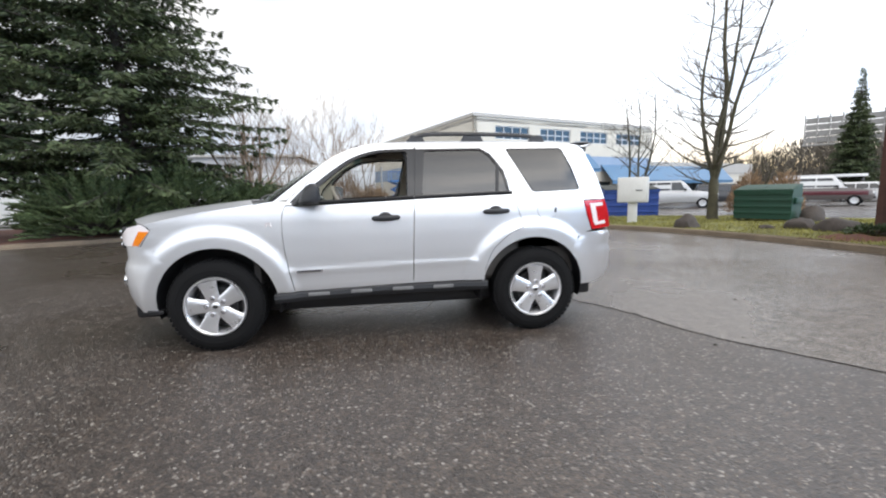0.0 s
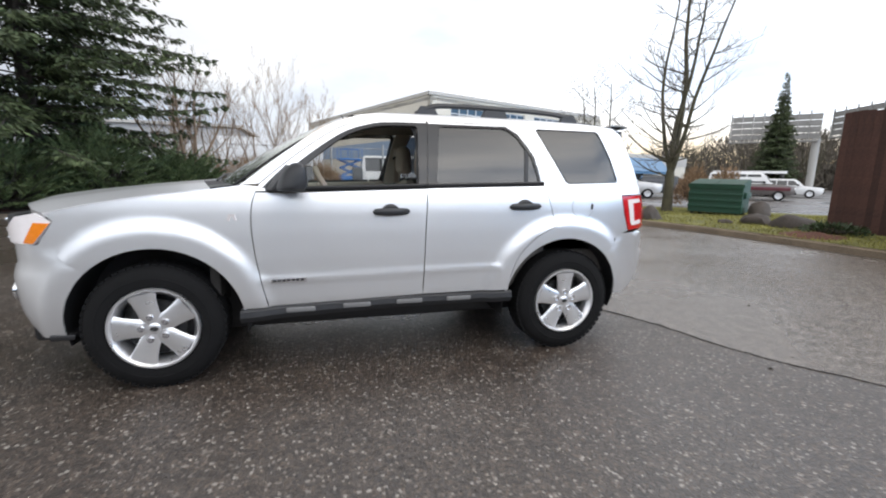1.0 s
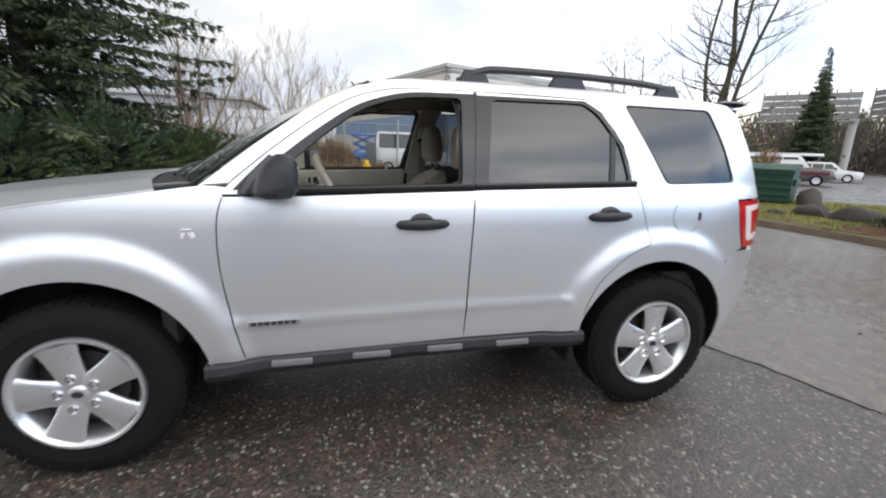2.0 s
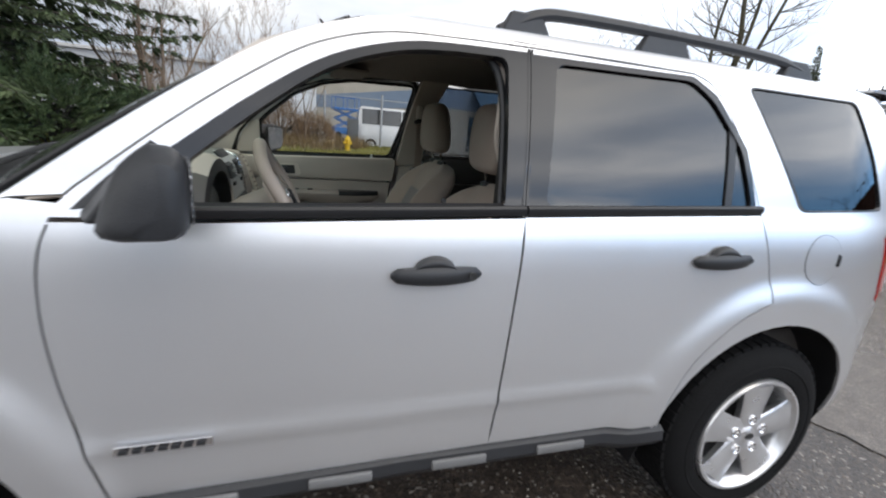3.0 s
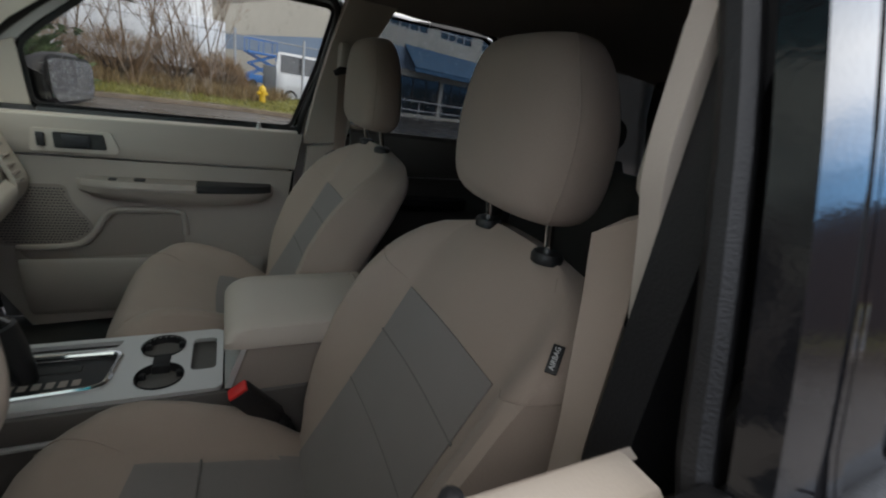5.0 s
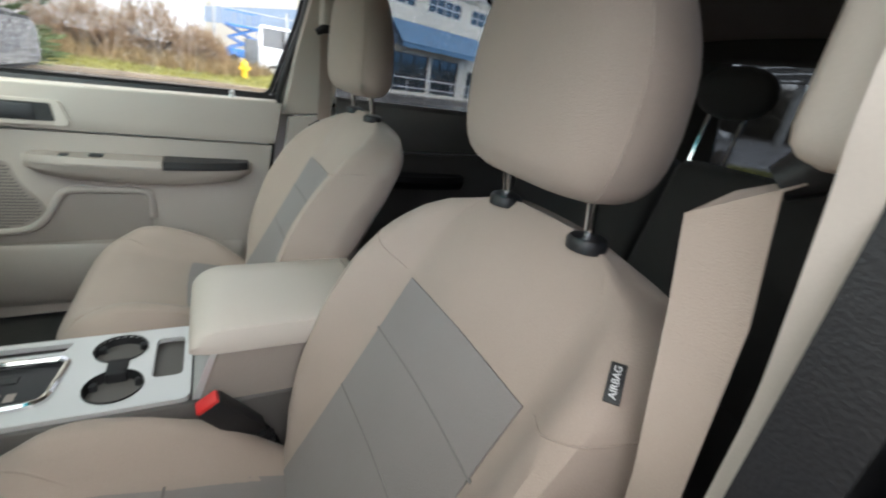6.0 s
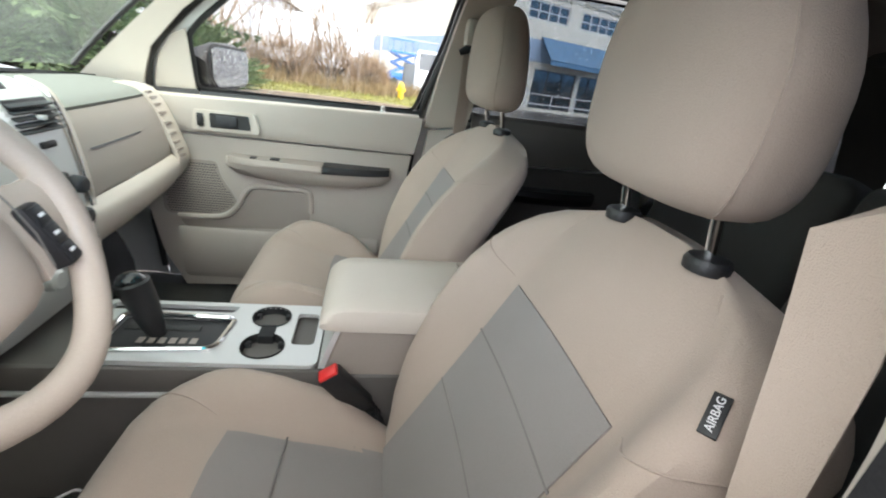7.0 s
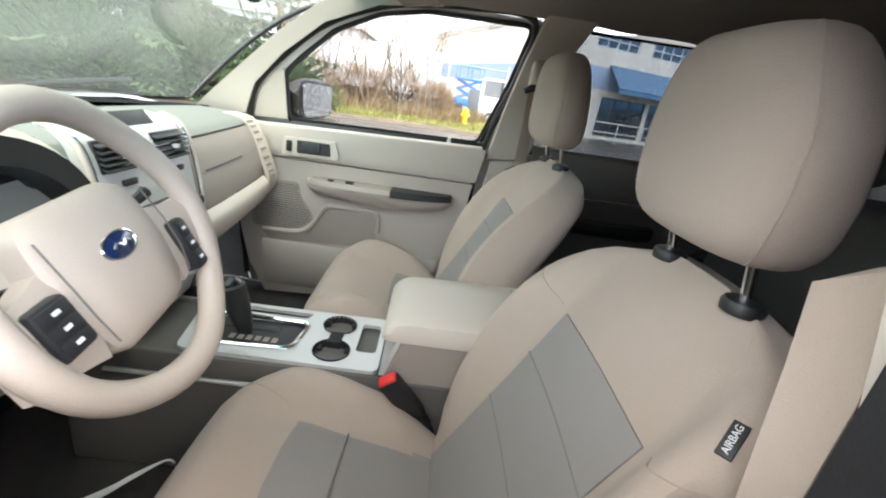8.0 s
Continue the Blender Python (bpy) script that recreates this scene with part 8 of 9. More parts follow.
dumpster(1.50, 1.15, 1.16, GREEN_STEEL, GREEN_STEEL, (12.75, 8.05, 0.12), -60, "dark green steel dumpster with closed lids on the bank")
dumpster(2.2, 1.3, 1.42, BLUE_STEEL, LID_BLACK, (10.7, 12.5, 0.0), -14, "blue steel dumpster standing behind the utility cabinet")
CAB = mat("cabinet_white", (0.62, 0.61, 0.57), 0.6, vary=0.1, scale=2, fine=30, bump=0.1)
cab = empty("utility_cabinet")
tagged(cab, "off-white utility cabinet on a thick post by the kerb", "utility cabinet")
part("post", rbox(-0.14, 0.14, -0.10, 0.10, 0.0, 0.75, 0.02), CAB, cab)
part("cabinet_body", rbox(-0.46, 0.46, -0.22, 0.22, 0.70, 1.52, 0.03), CAB, cab)
part("cabinet_door", rbox(-0.42, 0.42, -0.24, -0.21, 0.74, 1.48, 0.01), CAB, cab)
part("door_latch", rbox(0.10, 0.30, -0.262, -0.238, 1.08, 1.11, 0.006), LAMP_GREY, cab)
cab.matrix_basis = Matrix.Translation((9.62, 8.75, 0.10)) @ Matrix.Rotation(radians(-38), 4, "Z")

# ---- hydrant ----
YELLOW = mat("hydrant_yellow", (0.72, 0.46, 0.02), 0.45, vary=0.15, scale=6, fine=60, bump=0.1)
hyd = empty("fire_hydrant")
tagged(hyd, "yellow fire hydrant in the grass verge", "fire hydrant")
part("barrel", lathe([(0.16, 0.0), (0.16, 0.04), (0.11, 0.05), (0.11, 0.42), (0.135, 0.43), (0.135, 0.47), (0.12, 0.48)], 20, "z"), YELLOW, hyd)
part("bonnet_cap", lathe([(0.13, 0.47), (0.125, 0.54), (0.09, 0.60), (0.04, 0.63), (0.035, 0.68), (0.0, 0.69)], 20, "z"), YELLOW, hyd)
for a in (0, 90, 180):
    part("nozzle", tube([(0, 0, 0.36), (0.19 * math.cos(radians(a)), -0.19 * math.sin(radians(a)), 0.36)], 0.065, 12), YELLOW, hyd)
place_at(hyd, 2.47, 18.0, 0.155, 20)

# ---- wire fence ----
GALV = mat("galvanised", (0.42, 0.42, 0.42), 0.5, 0.6, vary=0.15)
wf = empty("wire_fence")
tagged(wf, "galvanised chain-link fence with steel posts", "wire fence")
WX0, WX1, WY = -10.04, 7.36, 21.8
for k in range(7):
    x = WX0 + (WX1 - WX0) * k / 6
    part("post", tube([(x, WY, 0.1), (x, WY, 2.9)], 0.06, 10), GALV, wf)
for z in (2.65, 0.35):
    part("rail", tube([(WX0, WY, z), (WX1, WY, z)], 0.022, 8), GALV, wf)
vs, fs = [], []
for k in range(int((WX1 - WX0 + 2.3) / 0.16)):
    for sg in (1, -1):
        xa = WX0 - 2.3 * (sg > 0) + 0.16 * k
        xb = xa + 2.3 * sg if sg > 0 else xa - 2.3
        za, zb = 0.35, 2.65
        lo, hi = min(xa, xb), max(xa, xb)
        if lo < WX0 or hi > WX1:
            continue
        i = len(vs)
        vs += [(xa, WY - 0.003, za), (xa + 0.008, WY + 0.003, za), (xb + 0.008, WY + 0.003, zb), (xb, WY - 0.003, zb)]
        fs.append((i, i + 1, i + 2, i + 3))
mesh_of("mesh_wires", vs, fs, GALV, wf)

# ---- parked vehicles ----
CAR_GLASS = mat("car_glass", (0.02, 0.022, 0.025), 0.08, vary=0.1, bump=0, coat=0.5)
LAMP_CLEAR = mat("lamp_clear", (0.75, 0.75, 0.75), 0.15, vary=0.05, bump=0, coat=0.6)


def parked(name, paint, at, turn, label, length=4.6, width=1.8, height=1.6, bonnet=1.1, boot=0.2, belt=0.95, stripe=None, slope=0.55, lift=0.28, cabin_paint=None, band=(0.42, 0.62)):
    t = empty(name)
    L, W, H = length, width / 2, height
    rings = []
    for f in np.linspace(0, 1, 17):
        x = L * f
        nose = smooth(0, 0.06, f) * smooth(1.0, 0.96, f)
        w = W * (0.80 + 0.20 * nose)
        top = belt - 0.12 * (1 - smooth(0.0, 0.28, f)) - 0.03 * (1 - nose)
        zb = lift + 0.06 * (1 - nose)
        rings.append([(x, -w * 0.94, zb), (x, -w, zb + 0.18), (x, -w, top - 0.12), (x, -w * 0.93, top), (x, w * 0.93, top), (x, w, top - 0.12), (x, w, zb + 0.18), (x, w * 0.94, zb)])
    part("body", loft(rings), paint, t)
    x0, x1 = bonnet, L - boot
    cab_rings = []
    for z, ins, fx, rx in ((belt - 0.02, 0.94, 0.0, 0.0), (belt + (H - belt) * 0.5, 0.88, slope * 0.5, 0.07), (H - 0.07, 0.80, slope * 0.92, 0.14), (H, 0.70, slope + 0.12, 0.22)):
        cab_rings.append([(x0 + fx, -W * ins, z), (x1 - rx, -W * ins, z), (x1 - rx, W * ins, z), (x0 + fx, W * ins, z)])
    part("cabin", loft(cab_rings), cabin_paint or paint, t, bevel=0.03)
    zl, zh = belt + 0.05, H - 0.12
    for s_ in (-1, 1):
        span = (x1 - 0.22) - (x0 + 0.35)
        for k in range(3):
            a = x0 + 0.35 + span * k / 3 + 0.03
            b = x0 + 0.35 + span * (k + 1) / 3 - 0.03
            lean = 0.28 if k == 0 else 0.0
            yb, yt = s_ * (W * 0.928 + 0.004), s_ * (W * 0.825 + 0.004)
            bmw = loft([[(a, yb, zl), (b, yb, zl)], [(a + lean, yt, zh), (b, yt, zh)]], False, False)
            part("side_window", bmw, CAR_GLASS, t, solid=0.01)
        for cx in (0.82, L - 0.85):
            wh = part("wheel", lathe([(0.0, 0.0), (0.19, 0.004), (0.21, 0.012), (0.30, 0.010), (0.325, -0.02), (0.33, -0.12), (0.31, -0.19), (0.0, -0.19)], 24, "y"), RUBBER, t)
            part("rim", lathe([(0.0, 0.012), (0.05, 0.014), (0.17, 0.008), (0.20, 0.014), (0.205, 0.0)], 20, "y"), ALLOY, wh)
            wh.matrix_basis = Matrix.Translation((cx, s_ * (W + 0.005), 0.33)) @ Matrix.Diagonal((1, s_, 1, 1))
        part("head_lamp", rbox(-0.005, 0.14, min(s_ * W * 0.45, s_ * W * 0.84), max(s_ * W * 0.45, s_ * W * 0.84), belt - 0.36, belt - 0.20, 0.02), LAMP_CLEAR, t)
        part("tail_lamp", rbox(L - 0.10, L + 0.005, min(s_ * W * 0.60, s_ * W * 0.86), max(s_ * W * 0.60, s_ * W * 0.86), belt - 0.25, belt + 0.02, 0.02), RED_LENS, t)
        part("mirror", rbox(x0 + 0.32, x0 + 0.45, min(s_ * W * 0.96, s_ * (W + 0.18)), max(s_ * W * 0.96, s_ * (W + 0.18)), belt + 0.02, belt + 0.16, 0.03), BLACK_TRIM, t)
        if stripe:
            part("side_stripe", rbox(0.25, L - 0.25, min(s_ * (W - 0.004), s_ * (W + 0.006)), max(s_ * (W - 0.004), s_ * (W + 0.006)), *band, 0.002), stripe, t)
    bmw = loft([[(x0 + 0.03, -W * 0.82, belt + 0.03), (x0 + 0.03, W * 0.82, belt + 0.03)], [(x0 + slope * 0.88 - 0.01, -W * 0.72, H - 0.10), (x0 + slope * 0.88 - 0.01, W * 0.72, H - 0.10)]], False, False)
    part("windscreen", bmw, CAR_GLASS, t, solid=0.012)
    bmw = loft([[(x1 + 0.006, -W * 0.78, belt + 0.06), (x1 + 0.006, W * 0.78, belt + 0.06)], [(x1 - 0.11, -W * 0.70, H - 0.14), (x1 - 0.11, W * 0.70, H - 0.14)]], False, False)
    part("rear_window", bmw, CAR_GLASS, t, solid=0.012)
    part("grille", rbox(-0.012, 0.06, -W * 0.42, W * 0.42, belt - 0.36, belt - 0.20, 0.015), STEEL_DARK, t)
    part("front_bumper", rbox(-0.06, 0.12, -W * 0.80, W * 0.80, lift + 0.06, lift + 0.22, 0.03), BLACK_TRIM, t)
    part("rear_bumper", rbox(L - 0.10, L + 0.06, -W * 0.80, W * 0.80, lift + 0.06, lift + 0.22, 0.03), BLACK_TRIM, t)
    t.matrix_basis = Matrix.Translation(at) @ Matrix.Rotation(radians(turn), 4, "Z")
    tagged(t, label, "car")
    return t


WHITE_PAINT = mat("white_paint", (0.72, 0.72, 0.72), 0.35, vary=0.04, bump=0, coat=0.5)
MAROON = mat("maroon_paint", (0.10, 0.012, 0.02), 0.35, vary=0.1, bump=0, coat=0.6)
PALE_SILVER = mat("pale_silver", (0.55, 0.55, 0.55), 0.35, 0.4, vary=0.05, bump=0, coat=0.5)
DARK_PAINT = mat("dark_paint", (0.02, 0.021, 0.025), 0.35, vary=0.1, bump=0, coat=0.6)
TRUCK_GREY = mat("truck_grey", (0.12, 0.105, 0.10), 0.35, 0.2, vary=0.1, bump=0, coat=0.6)
parked("truck", TRUCK_GREY, (30.5, 17.1, 0), 125, "grey truck with maroon band and white top, parked far off", 5.0, 1.95, 1.80, 1.25, 0.1, 1.08, stripe=MAROON, lift=0.36, cabin_paint=WHITE_PAINT, band=(0.66, 0.90))
parked("car", WHITE_PAINT, (38.9, 20.9, 0), 125, "white car at the end of the far row", 4.4, 1.8, 1.45, 1.2, 0.5, 0.92)
carport = empty("carport")
tagged(carport, "long flat white carport roof on thin posts behind the truck", "carport")
CX0, CY0, CX1, CY1 = 34.8, 27.3, 38.1, 23.3
cdx, cdy = (CX1 - CX0) / math.hypot(CX1 - CX0, CY1 - CY0), (CY1 - CY0) / math.hypot(CX1 - CX0, CY1 - CY0)
CLEN = math.hypot(CX1 - CX0, CY1 - CY0)
part("roof", rbox(0, CLEN, 0.0, 3.0, 1.95, 2.08, 0.02), WHITE_PAINT, carport)
part("fascia", rbox(-0.02, CLEN + 0.02, -0.04, 0.0, 1.90, 2.10, 0.01), WHITE_PAINT, carport)
for k in range(4):
    for y in (0.12, 2.85):
        part("post", rbox(0.15 + (CLEN - 0.4) * k / 3, 0.25 + (CLEN - 0.4) * k / 3, y, y + 0.1, 0.0, 1.96, 0.01), LAMP_GREY, carport)
carport.matrix_basis = Matrix.Translation((CX0, CY0, 0)) @ Matrix.Rotation(math.atan2(cdy, cdx), 4, "Z")
parked("pickup", PALE_SILVER, (22.4, 19.8, 0), 142, "pale silver pickup parked before the awning", 4.9, 1.9, 1.75, 1.4, 0.4, 1.08, lift=0.36)
parked("car", DARK_PAINT, (27.0, 21.0, 0), 145, "dark hatchback parked beside the pickup", 4.3, 1.75, 1.5, 1.1, 0.2, 0.95)
parked("van", WHITE_PAINT, (7.7, 23.2, 0), 178, "white work van behind the wire fence", 4.5, 1.9, 2.30, 0.55, 0.1, 1.35)
BOX_GREY = mat("box_grey", (0.10, 0.105, 0.11), 0.6, vary=0.15, scale=2, fine=30, bump=0.1)
tcab = empty("electric_cabinet")
tagged(tcab, "dark grey metal electric cabinet beside the white van", "cabinet")
part("cabinet_body", rbox(-0.28, 0.28, -0.25, 0.25, 0.12, 1.45, 0.02), BOX_GREY, tcab)
part("cabinet_door", rbox(-0.24, 0.24, -0.275, -0.248, 0.20, 1.38, 0.008), BOX_GREY, tcab)
part("plinth", rbox(-0.32, 0.32, -0.29, 0.29, 0.0, 0.13, 0.01), KERB_STONE, tcab)
place_at(tcab, 3.05, 22.5, 0.15)
trailer = empty("box_trailer")
tagged(trailer, "plain white box trailer parked behind the bare brush", "trailer")
part("box", rbox(-3.1, 3.1, -1.2, 1.2, 0.85, 3.35, 0.04), WHITE_PAINT, trailer)
for k in range(11):
    part("side_rib", rbox(-3.0 + 0.6 * k - 0.03, -3.0 + 0.6 * k + 0.03, -1.225, -1.198, 0.92, 3.28, 0.006), WHITE_PAINT, trailer)
part("chassis", rbox(-3.0, 3.4, -0.5, 0.5, 0.60, 0.86, 0.02), STEEL_DARK, trailer)
for x in (-2.0, -1.1):
    for y in (-1.0, 1.0):
        part("wheel", lathe([(0, -0.12), (0.40, -0.12), (0.46, -0.07), (0.46, 0.07), (0.40, 0.12), (0, 0.12)], 20, "y", (x, y, 0.46)), RUBBER, trailer)
part("landing_leg", rbox(2.3, 2.42, -0.5, 0.5, 0.0, 0.62, 0.01), STEEL_DARK, trailer)
place_at(trailer, -2.0, 27.2, 0.0, 4)

# blue access lift behind the wire fence
LIFT_BLUE = mat("lift_blue", (0.02, 0.16, 0.48), 0.45, vary=0.1, bump=0)
lift = empty("access_lift")
tagged(lift, "bright blue work platform lift on wheels", "lift")
part("chassis", rbox(-0.9, 0.9, -0.5, 0.5, 0.35, 0.85, 0.05), LIFT_BLUE, lift)
for z0, z1, sg in ((0.85, 1.5, 1), (1.5, 2.1, -1)):
    for y in (-0.4, 0.4):
        part("scissor_arm", tube([(-0.75 * sg, y, z0), (0.75 * sg, y, z1)], 0.05, 6), LIFT_BLUE, lift)
        part("scissor_arm", tube([(0.75 * sg, y, z0), (-0.75 * sg, y, z1)], 0.05, 6), LIFT_BLUE, lift)
part("deck", rbox(-0.95, 0.95, -0.5, 0.5, 2.1, 2.25, 0.03), LIFT_BLUE, lift)
for x in (-0.9, 0.0, 0.9):
    for y in (-0.46, 0.46):
        part("guard_post", tube([(x, y, 2.25), (x, y, 3.0)], 0.025, 6), LIFT_BLUE, lift)
for y in (-0.46, 0.46):
    part("guard_rail", tube([(-0.9, y, 3.0), (0.9, y, 3.0)], 0.025, 6), LIFT_BLUE, lift)
for x in (-0.65, 0.65):
    for y in (-0.5, 0.5):
        part("wheel", lathe([(0, -0.08), (0.24, -0.08), (0.26, -0.05), (0.26, 0.05), (0.24, 0.08), (0, 0.08)], 18, "y", (x, y, 0.26)), RUBBER, lift)
place_at(lift, 2.95, 27.5, 0.35, 15, 0.85)

# ---- two-storey building with blue band and awnings ----
STUCCO = mat("cream_stucco", (0.62, 0.58, 0.50), 0.9, vary=0.08, scale=0.8, fine=25, bump=0.3)
BAND_BLUE = mat("band_blue", (0.27, 0.355, 0.48), 0.8, vary=0.1, scale=0.8, fine=25, bump=0.2)
AWN_BLUE = mat("awning_blue", (0.075, 0.165, 0.28), 0.45, vary=0.12, scale=1.5, fine=20, bump=0.05)
PANE_DARK = mat("window_dark", (0.035, 0.045, 0.05), 0.06, vary=0.2, scale=0.7, bump=0, coat=0.4)
FRAME_WHITE = mat("frame_white", (0.55, 0.55, 0.55), 0.5, vary=0.08)
FRAME_DARK = mat("frame_dark", (0.06, 0.055, 0.05), 0.5, vary=0.1)
PARAPET = mat("parapet_cap", (0.45, 0.43, 0.40), 0.7, vary=0.1)
BC, BU, BV = Vector((7.9, 24.6)), Vector((0.945, 0.327)), Vector((-0.327, 0.945))
BH = 6.40


def on_wall(axis, back=0.0):
    """Place along a facade: axis 0 is the entrance front, 1 the side wall."""
    u_dir, n_dir = (BU, BV) if axis == 0 else (BV, BU)
    return lambda u, z: (BC.x + u_dir.x * u + n_dir.x * back, BC.y + u_dir.y * u + n_dir.y * back, z)


bld = empty("office_building")
tagged(bld, "cream two-storey commercial building with blue band and blue metal awnings", "building")
FRONT_W = [(1.7 + 4.0 * k, 4.92, 3.0, 0.92) for k in range(4)]
FRONT_G = [(2.9, 0.2, 3.4, 2.2), (6.6, 0.2, 2.6, 2.2), (10.2, 0.2, 3.0, 1.75), (14.4, 0.2, 3.0, 1.75), (18.6, 0.2, 3.0, 1.75), (22.8, 0.2, 3.0, 1.8)]


def rect(u, z, w, h):
    return [(u, z), (u + w, z), (u + w, z + h), (u, z + h)]


for axis, wide, wins in ((0, 34.0, FRONT_W + FRONT_G), (1, 24.0, [])):
    f = on_wall(axis)
    up_w = 18.0 if axis == 0 else wide
    lower = [w for w in wins if w[1] < 2.5]
    upper = [w for w in wins if w[1] > 4.0]
    base_h, band_h = (2.76, 1.16) if axis == 0 else (2.60, 1.14)
    part("wall", sheet(rect(0, -0.1, wide, base_h + 0.1), f, 1.2, holes=[rect(*w) for w in lower], flip=axis == 1), STUCCO, bld, smooth=False, solid=0.25)
    part("blue_band", sheet(rect(0, base_h + 0.01, up_w, band_h), on_wall(axis, -0.02), 1.2, flip=axis == 1), BAND_BLUE, bld, "blue painted band", smooth=False, solid=0.25)
    part("wall", sheet(rect(0, base_h + band_h + 0.02, up_w, BH - base_h - band_h - 0.02), f, 1.2, holes=[rect(*w) for w in upper], flip=axis == 1), STUCCO, bld, smooth=False, solid=0.25)
    cap = on_wall(axis, -0.08)
    if axis == 0:
        part("lower_parapet", sheet(rect(18.1, 2.63, wide - 18.1, 1.0), cap, 2.0), PARAPET, bld, smooth=False, solid=0.4)
    part("parapet_cap", sheet(rect(-0.1 if axis == 0 else 0.0, BH - 0.02, up_w, 0.22), cap, 2.0, flip=axis == 1), PARAPET, bld, smooth=False, solid=0.40)
    for w in wins:
        win = part("window", sheet(rect(*w), on_wall(axis, 0.10), 1.0, flip=axis == 1), PANE_DARK, bld, "dark glazing", smooth=False, solid=0.02)
        n_m = 4 if w[3] < 1.5 else 3
        for k in range(n_m + 1):
            u = w[0] + (w[2] - 0.07) * k / n_m
            part("mullion", sheet(rect(u, w[1], 0.07, w[3]), on_wall(axis, 0.05), 1.0, flip=axis == 1), FRAME_WHITE if w[1] > 2.5 else FRAME_DARK, win, smooth=False, solid=0.04)
        for z in (w[1], w[1] + w[3] * 0.45, w[1] + w[3] - 0.07):
            part("mullion", sheet(rect(w[0] + 0.07, z, w[2] - 0.14, 0.065), on_wall(axis, 0.052), 1.0, flip=axis == 1), FRAME_WHITE if w[1] > 2.5 else FRAME_DARK, win, smooth=False, solid=0.035)
for u0, u1, zt, zb in ((2.95, 10.6, 4.07, 2.88), (12.0, 28.5, 3.25, 1.95)):
    f0, f1 = on_wall(0, -0.03), on_wall(0, -1.25)
    rows = [[f0(u0 + (u1 - u0) * k / 20, zt) for k in range(21)], [f1(u0 + (u1 - u0) * k / 20, zb) for k in range(21)]]
    aw = part("awning", loft(rows, False, False), AWN_BLUE, bld, "blue ribbed metal awning", smooth=False, solid=0.05)
    n_r = int((u1 - u0) / 0.42)
    for k in range(n_r + 1):
        u = u0 + (u1 - u0) * k / n_r
        part("awning_rib", tube([tuple(Vector(f0(u, zt)) + Vector((0, 0, 0.03))), tuple(Vector(f1(u, zb)) + Vector((0, 0, 0.03)))], 0.03, 4), AWN_BLUE, aw, smooth=False)
    part("awning_valance", sheet(rect(u0, zb - 0.22, u1 - u0, 0.22), f1, 2.0), AWN_BLUE, aw, smooth=False, solid=0.03)
rf_pts = [on_wall(0)(0, 0), on_wall(0)(18, 0), tuple(Vector(on_wall(0)(18, 0)) + Vector((BV.x * 24, BV.y * 24, 0))), on_wall(1)(24, 0)]
part("end_wall", loft([[tuple(Vector(on_wall(0)(18, 0)) + Vector((BV.x * d, BV.y * d, 3.3))), tuple(Vector(on_wall(0)(18, 0)) + Vector((BV.x * d, BV.y * d, BH)))] for d in (0, 24)], False, False), STUCCO, bld, smooth=False, solid=0.2)
part("roof", sheet([(p[0], p[1]) for p in rf_pts], lambda x, y: (x, y, BH - 0.15), 6.0), PARAPET, bld, smooth=False, solid=0.2)
# white rail at the entrance
rail = empty("entrance_rail")
tagged(rail, "white pipe handrail beside the entrance ramp", "handrail")
for z in (0.55, 1.05):
    part("rail_bar", tube([on_wall(0, -2.6)(0.6, z), on_wall(0, -2.6)(9.5, z)], 0.03, 8), FRAME_WHITE, rail)
for k in range(6):
    u = 0.6 + 8.9 * k / 5
    part("rail_post", tube([on_wall(0, -2.6)(u, 0), on_wall(0, -2.6)(u, 1.05)], 0.03, 8), FRAME_WHITE, rail)

# ---- farther off ----
GREY_WALL = mat("grey_siding", (0.42, 0.41, 0.40), 0.8, vary=0.1, scale=0.5, fine=10, bump=0.2)
shed = empty("warehouse")
tagged(shed, "low pale grey warehouse behind the wire fence", "building")
part("wall", rbox(-26, -5.2, 34, 46, 0, 4.6, 0.02, 1), GREY_WALL, shed)
part("roof", rbox(-26.3, -4.9, 33.7, 46.3, 4.58, 4.78, 0.02, 1), PARAPET, shed)
for k in range(4):
    part("loading_door", rbox(-24 + 5 * k, -20.8 + 5 * k, 33.94, 34.02, 0, 3.2, 0.02, 1), FRAME_WHITE, shed)
white_b = empty("white_building")
tagged(white_b, "plain white building beyond the conifers", "building")
part("wall", rbox(-42, -20, 19, 32, 0, 4.8, 0.02, 1), mat("white_stucco", (0.66, 0.65, 0.62), 0.9, vary=0.06, scale=0.5, fine=20, bump=0.2), white_b)
part("roof_edge", rbox(-42.3, -19.7, 18.7, 32.3, 4.78, 5.05, 0.02, 1), PARAPET, white_b)
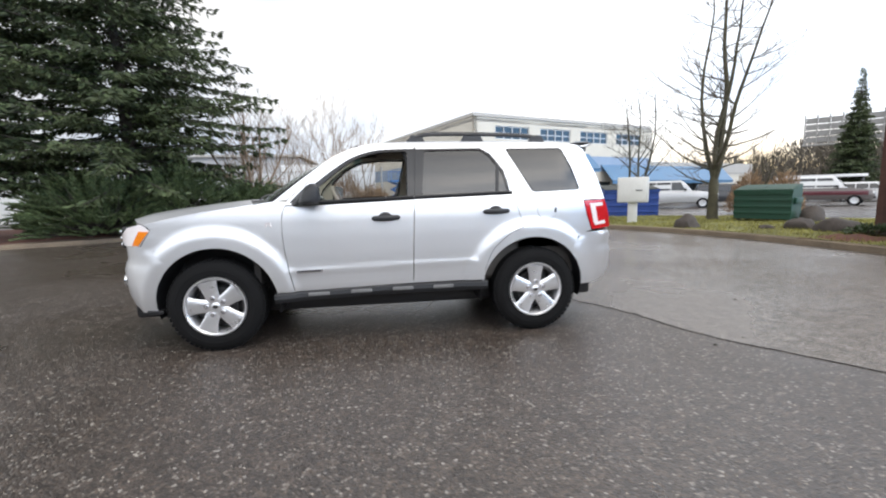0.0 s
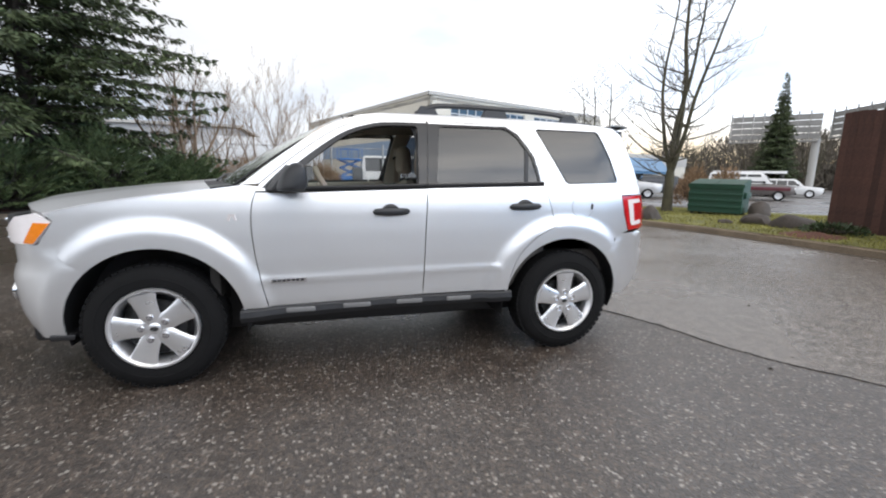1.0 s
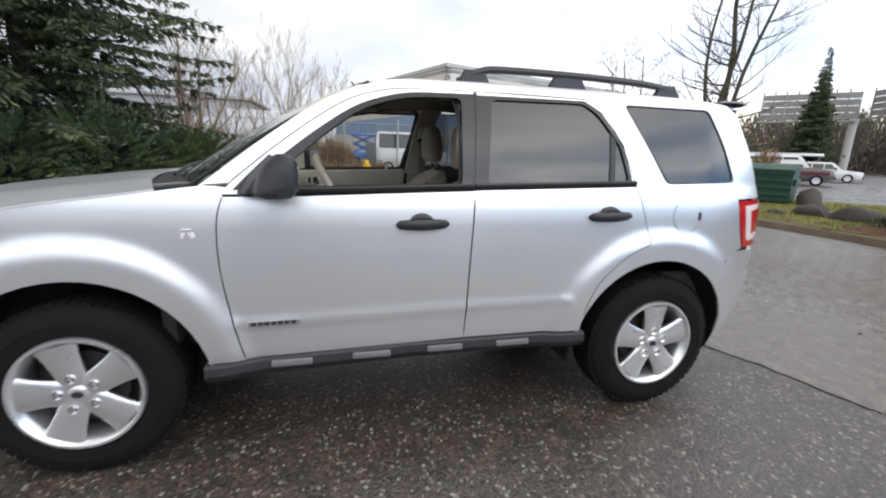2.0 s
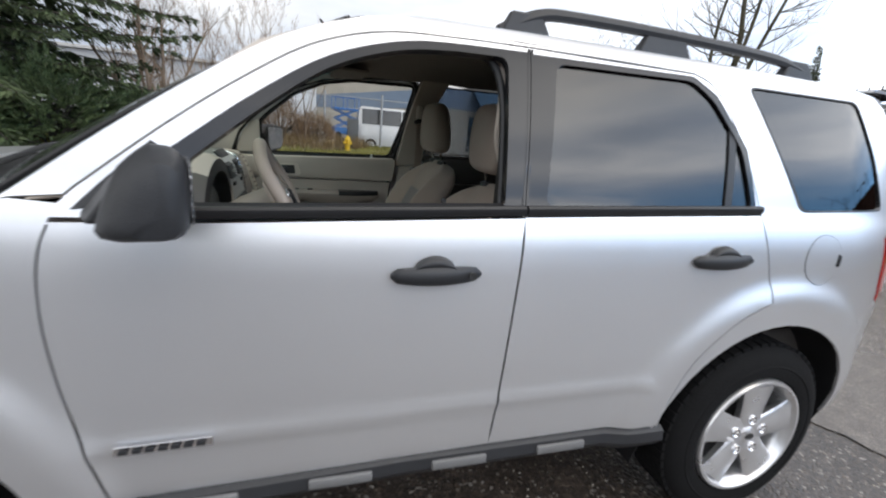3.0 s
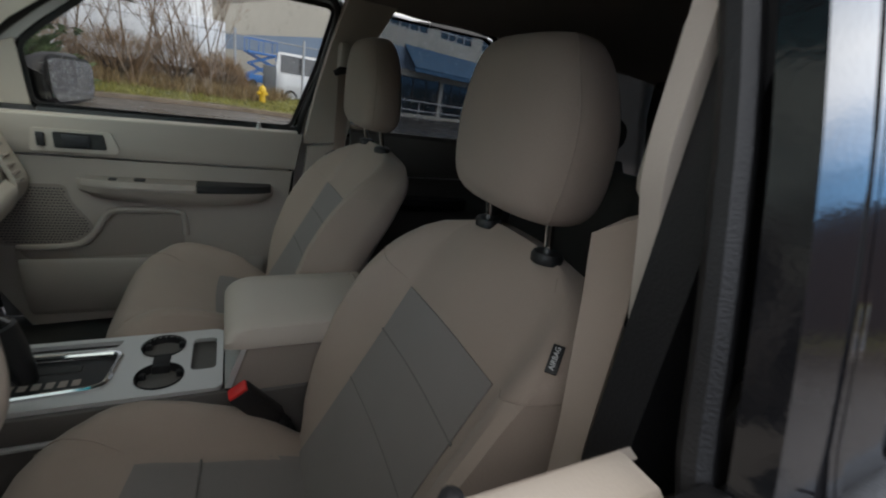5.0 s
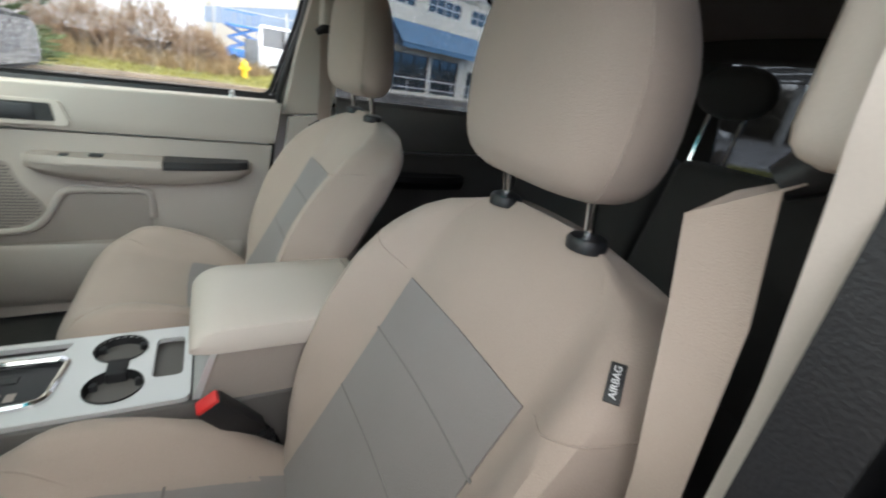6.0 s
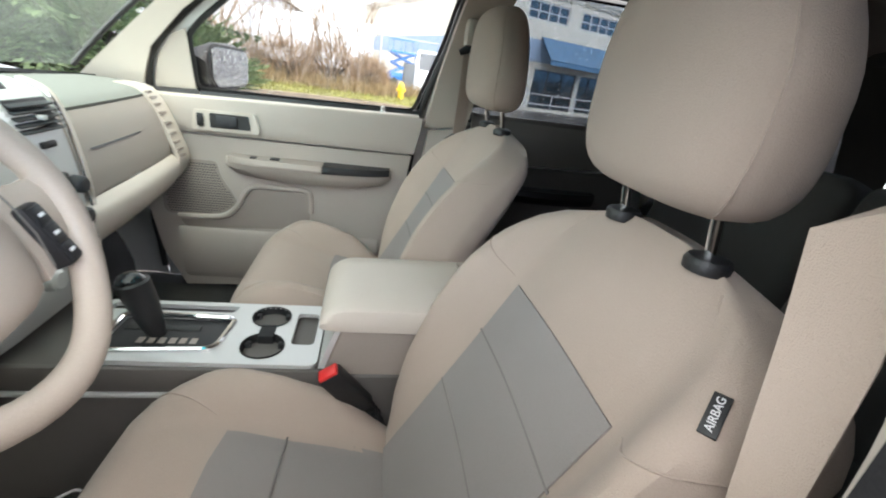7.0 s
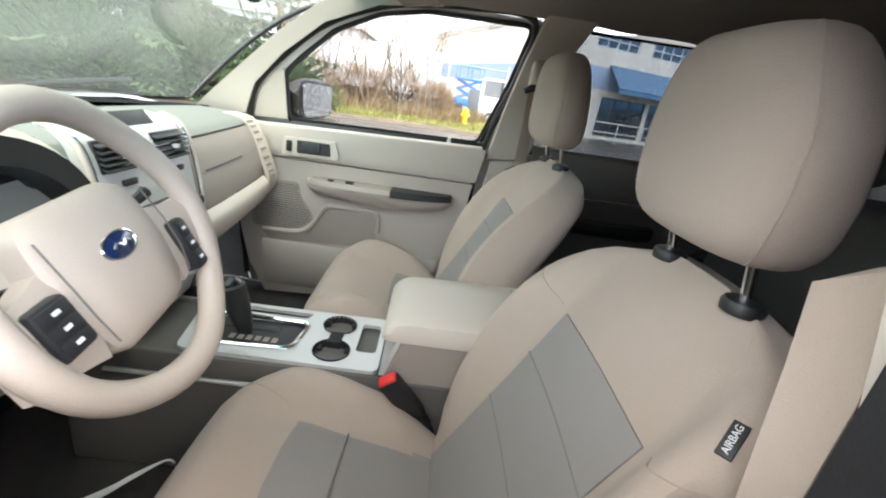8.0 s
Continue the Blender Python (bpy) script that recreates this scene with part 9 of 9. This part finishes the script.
# elevated sign boards seen from behind
SIGN_GREY = mat("sign_back", (0.30, 0.295, 0.285), 0.7, 0.2, vary=0.15, scale=0.6, fine=10, bump=0.2)
for (xa, ya), (xb, yb), z0, z1 in (((58.2, 46.4), (64.1, 38.5), 6.9, 10.2), ((64.6, 37.6), (58.0, 23.6), 7.2, 10.2)):
    sg = empty("billboard")
    tagged(sg, "large grey billboard seen from its framed back", "billboard", group="billboards")
    d = Vector((xb - xa, yb - ya, 0))
    n_ = 8
    for k in range(n_):
        a, b = Vector((xa, ya, 0)) + d * (k / n_), Vector((xa, ya, 0)) + d * ((k + 0.94) / n_)
        for m in range(4):
            za, zb = z0 + (z1 - z0) * m / 4, z0 + (z1 - z0) * (m + 0.88) / 4
            part("panel", loft([[(a.x, a.y, za), (b.x, b.y, za)], [(a.x, a.y, zb), (b.x, b.y, zb)]], False, False), SIGN_GREY, sg, smooth=False, solid=0.15)
        part("frame_strut", tube([(a.x - 0.4, a.y - 0.2, z0 - 0.4), (a.x - 0.4, a.y - 0.2, z1 + 0.3)], 0.09, 6), SIGN_GREY, sg)
    part("catwalk", tube([(xa - 0.8, ya - 0.3, z0 - 0.35), (xb - 0.8, yb - 0.3, z0 - 0.35)], 0.14, 6), SIGN_GREY, sg)
    m_ = Vector((xa, ya, 0)) + d * (0.96 if z0 < 7 else 0.75)
    part("column", tube([(m_.x, m_.y, 0), (m_.x, m_.y, z0)], 0.45, 16), mat("sign_column", (0.40, 0.39, 0.37), 0.8, vary=0.1), sg)

# far trees round the horizon, one belt of small clumps
# colour raised so that it holds the haze of distance
FAR_TREE = mat("far_trees", (0.082, 0.074, 0.062), 0.9, vary=0.3, scale=0.2, bump=0, random_each=0.45, island=True, tint=(0.125, 0.108, 0.085))
rt = random.Random(99)
vs, fs = [], []
for k in range(70000):
    a = rt.uniform(0, 6.283)
    dist = rt.uniform(95, 150)
    hgt = 4.0 + 4.5 * max(0, noise.noise((math.cos(a) * 6, math.sin(a) * 6, 1.0)) + 0.35) + 1.5 * rt.random()
    x, y = dist * math.cos(a), dist * math.sin(a)
    p = Vector((x, y, rt.uniform(0.0, 1.0) ** 1.9 * hgt))
    dd = Vector((rt.uniform(-1, 1), rt.uniform(-1, 1), rt.uniform(0.3, 1.6))).normalized()
    tuft(vs, fs, p, dd, rt.uniform(0.35, 0.9), rt.uniform(0.05, 0.12), rt)
for k in range(26000):
    a = rt.gauss(0.54, 0.20)
    dist = rt.uniform(88, 120)
    hgt = (8.5 + 3.5 * noise.noise((a * 14, 2.0, 5.0)) + 2.0 * noise.noise((a * 50, 7.0, 1.0))) * math.exp(-((a - 0.54) / 0.42) ** 2)
    p = Vector((dist * math.cos(a), dist * math.sin(a), rt.random() ** 1.3 * hgt))
    tuft(vs, fs, p, Vector((rt.uniform(-0.7, 0.7), rt.uniform(-0.7, 0.7), rt.uniform(0.4, 1.6))).normalized(), rt.uniform(0.8, 1.8), rt.uniform(0.05, 0.15), rt)
for k in range(240):
    a0, a1 = 6.2832 * k / 240, 6.2832 * (k + 1) / 240
    h0, h1 = (3.4 + 3.6 * max(0, noise.noise((math.cos(a) * 6, math.sin(a) * 6, 1.0)) + 0.35) for a in (a0, a1))
    i = len(vs)
    for dist, top in ((128, 1.0), (136, 0.8)):
        vs += [(dist * math.cos(a0), dist * math.sin(a0), -0.5), (dist * math.cos(a1), dist * math.sin(a1), -0.5),
               (dist * math.cos(a1), dist * math.sin(a1), h1 * top), (dist * math.cos(a0), dist * math.sin(a0), h0 * top)]
    fs += [(i, i + 1, i + 2, i + 3), (i + 3, i + 2, i + 6, i + 7), (i + 5, i + 4, i + 7, i + 6)]
tagged(mesh_of("far_woods", vs, fs, FAR_TREE), "brown-green belt of distant winter trees", "trees", kind="stuff")
# bare woods behind the far lot
for k, (x, y, sc, tn) in enumerate(((60, 43, 1.25, 10), (66, 40, 1.4, 80), (72, 44, 1.3, 150), (58, 52, 1.35, 220), (69, 52, 1.5, 300), (78, 38, 1.3, 20), (50, 60, 1.3, 60), (84, 46, 1.5, 110))):
    c_ = copy_thing(street2, Matrix.Translation((x, y, 0)) @ Matrix.Rotation(radians(tn), 4, "Z") @ Matrix.Scale(sc, 4))
    c_.scale = (sc,) * 3
    tagged(c_, "leafless tree in the woods behind the far lot", "tree", group="bare trees beyond the lot")
# brown shrubs along the far lot
for k, (x, y, rx, ry, h) in enumerate(((18.2, 13.2, 0.75, 0.7, 1.75), (19.2, 12.3, 0.70, 0.7, 1.6))):
    b_ = shrub("brown_shrub", rx, ry, h, 2600, 0.26, 0.014, RUST_TWIG, 200 + k, upward=0.8)
    tagged(place_at(b_, x, y, 0, 150), "leafless brown shrub at the edge of the far lot", "shrub", group="brown shrubs")
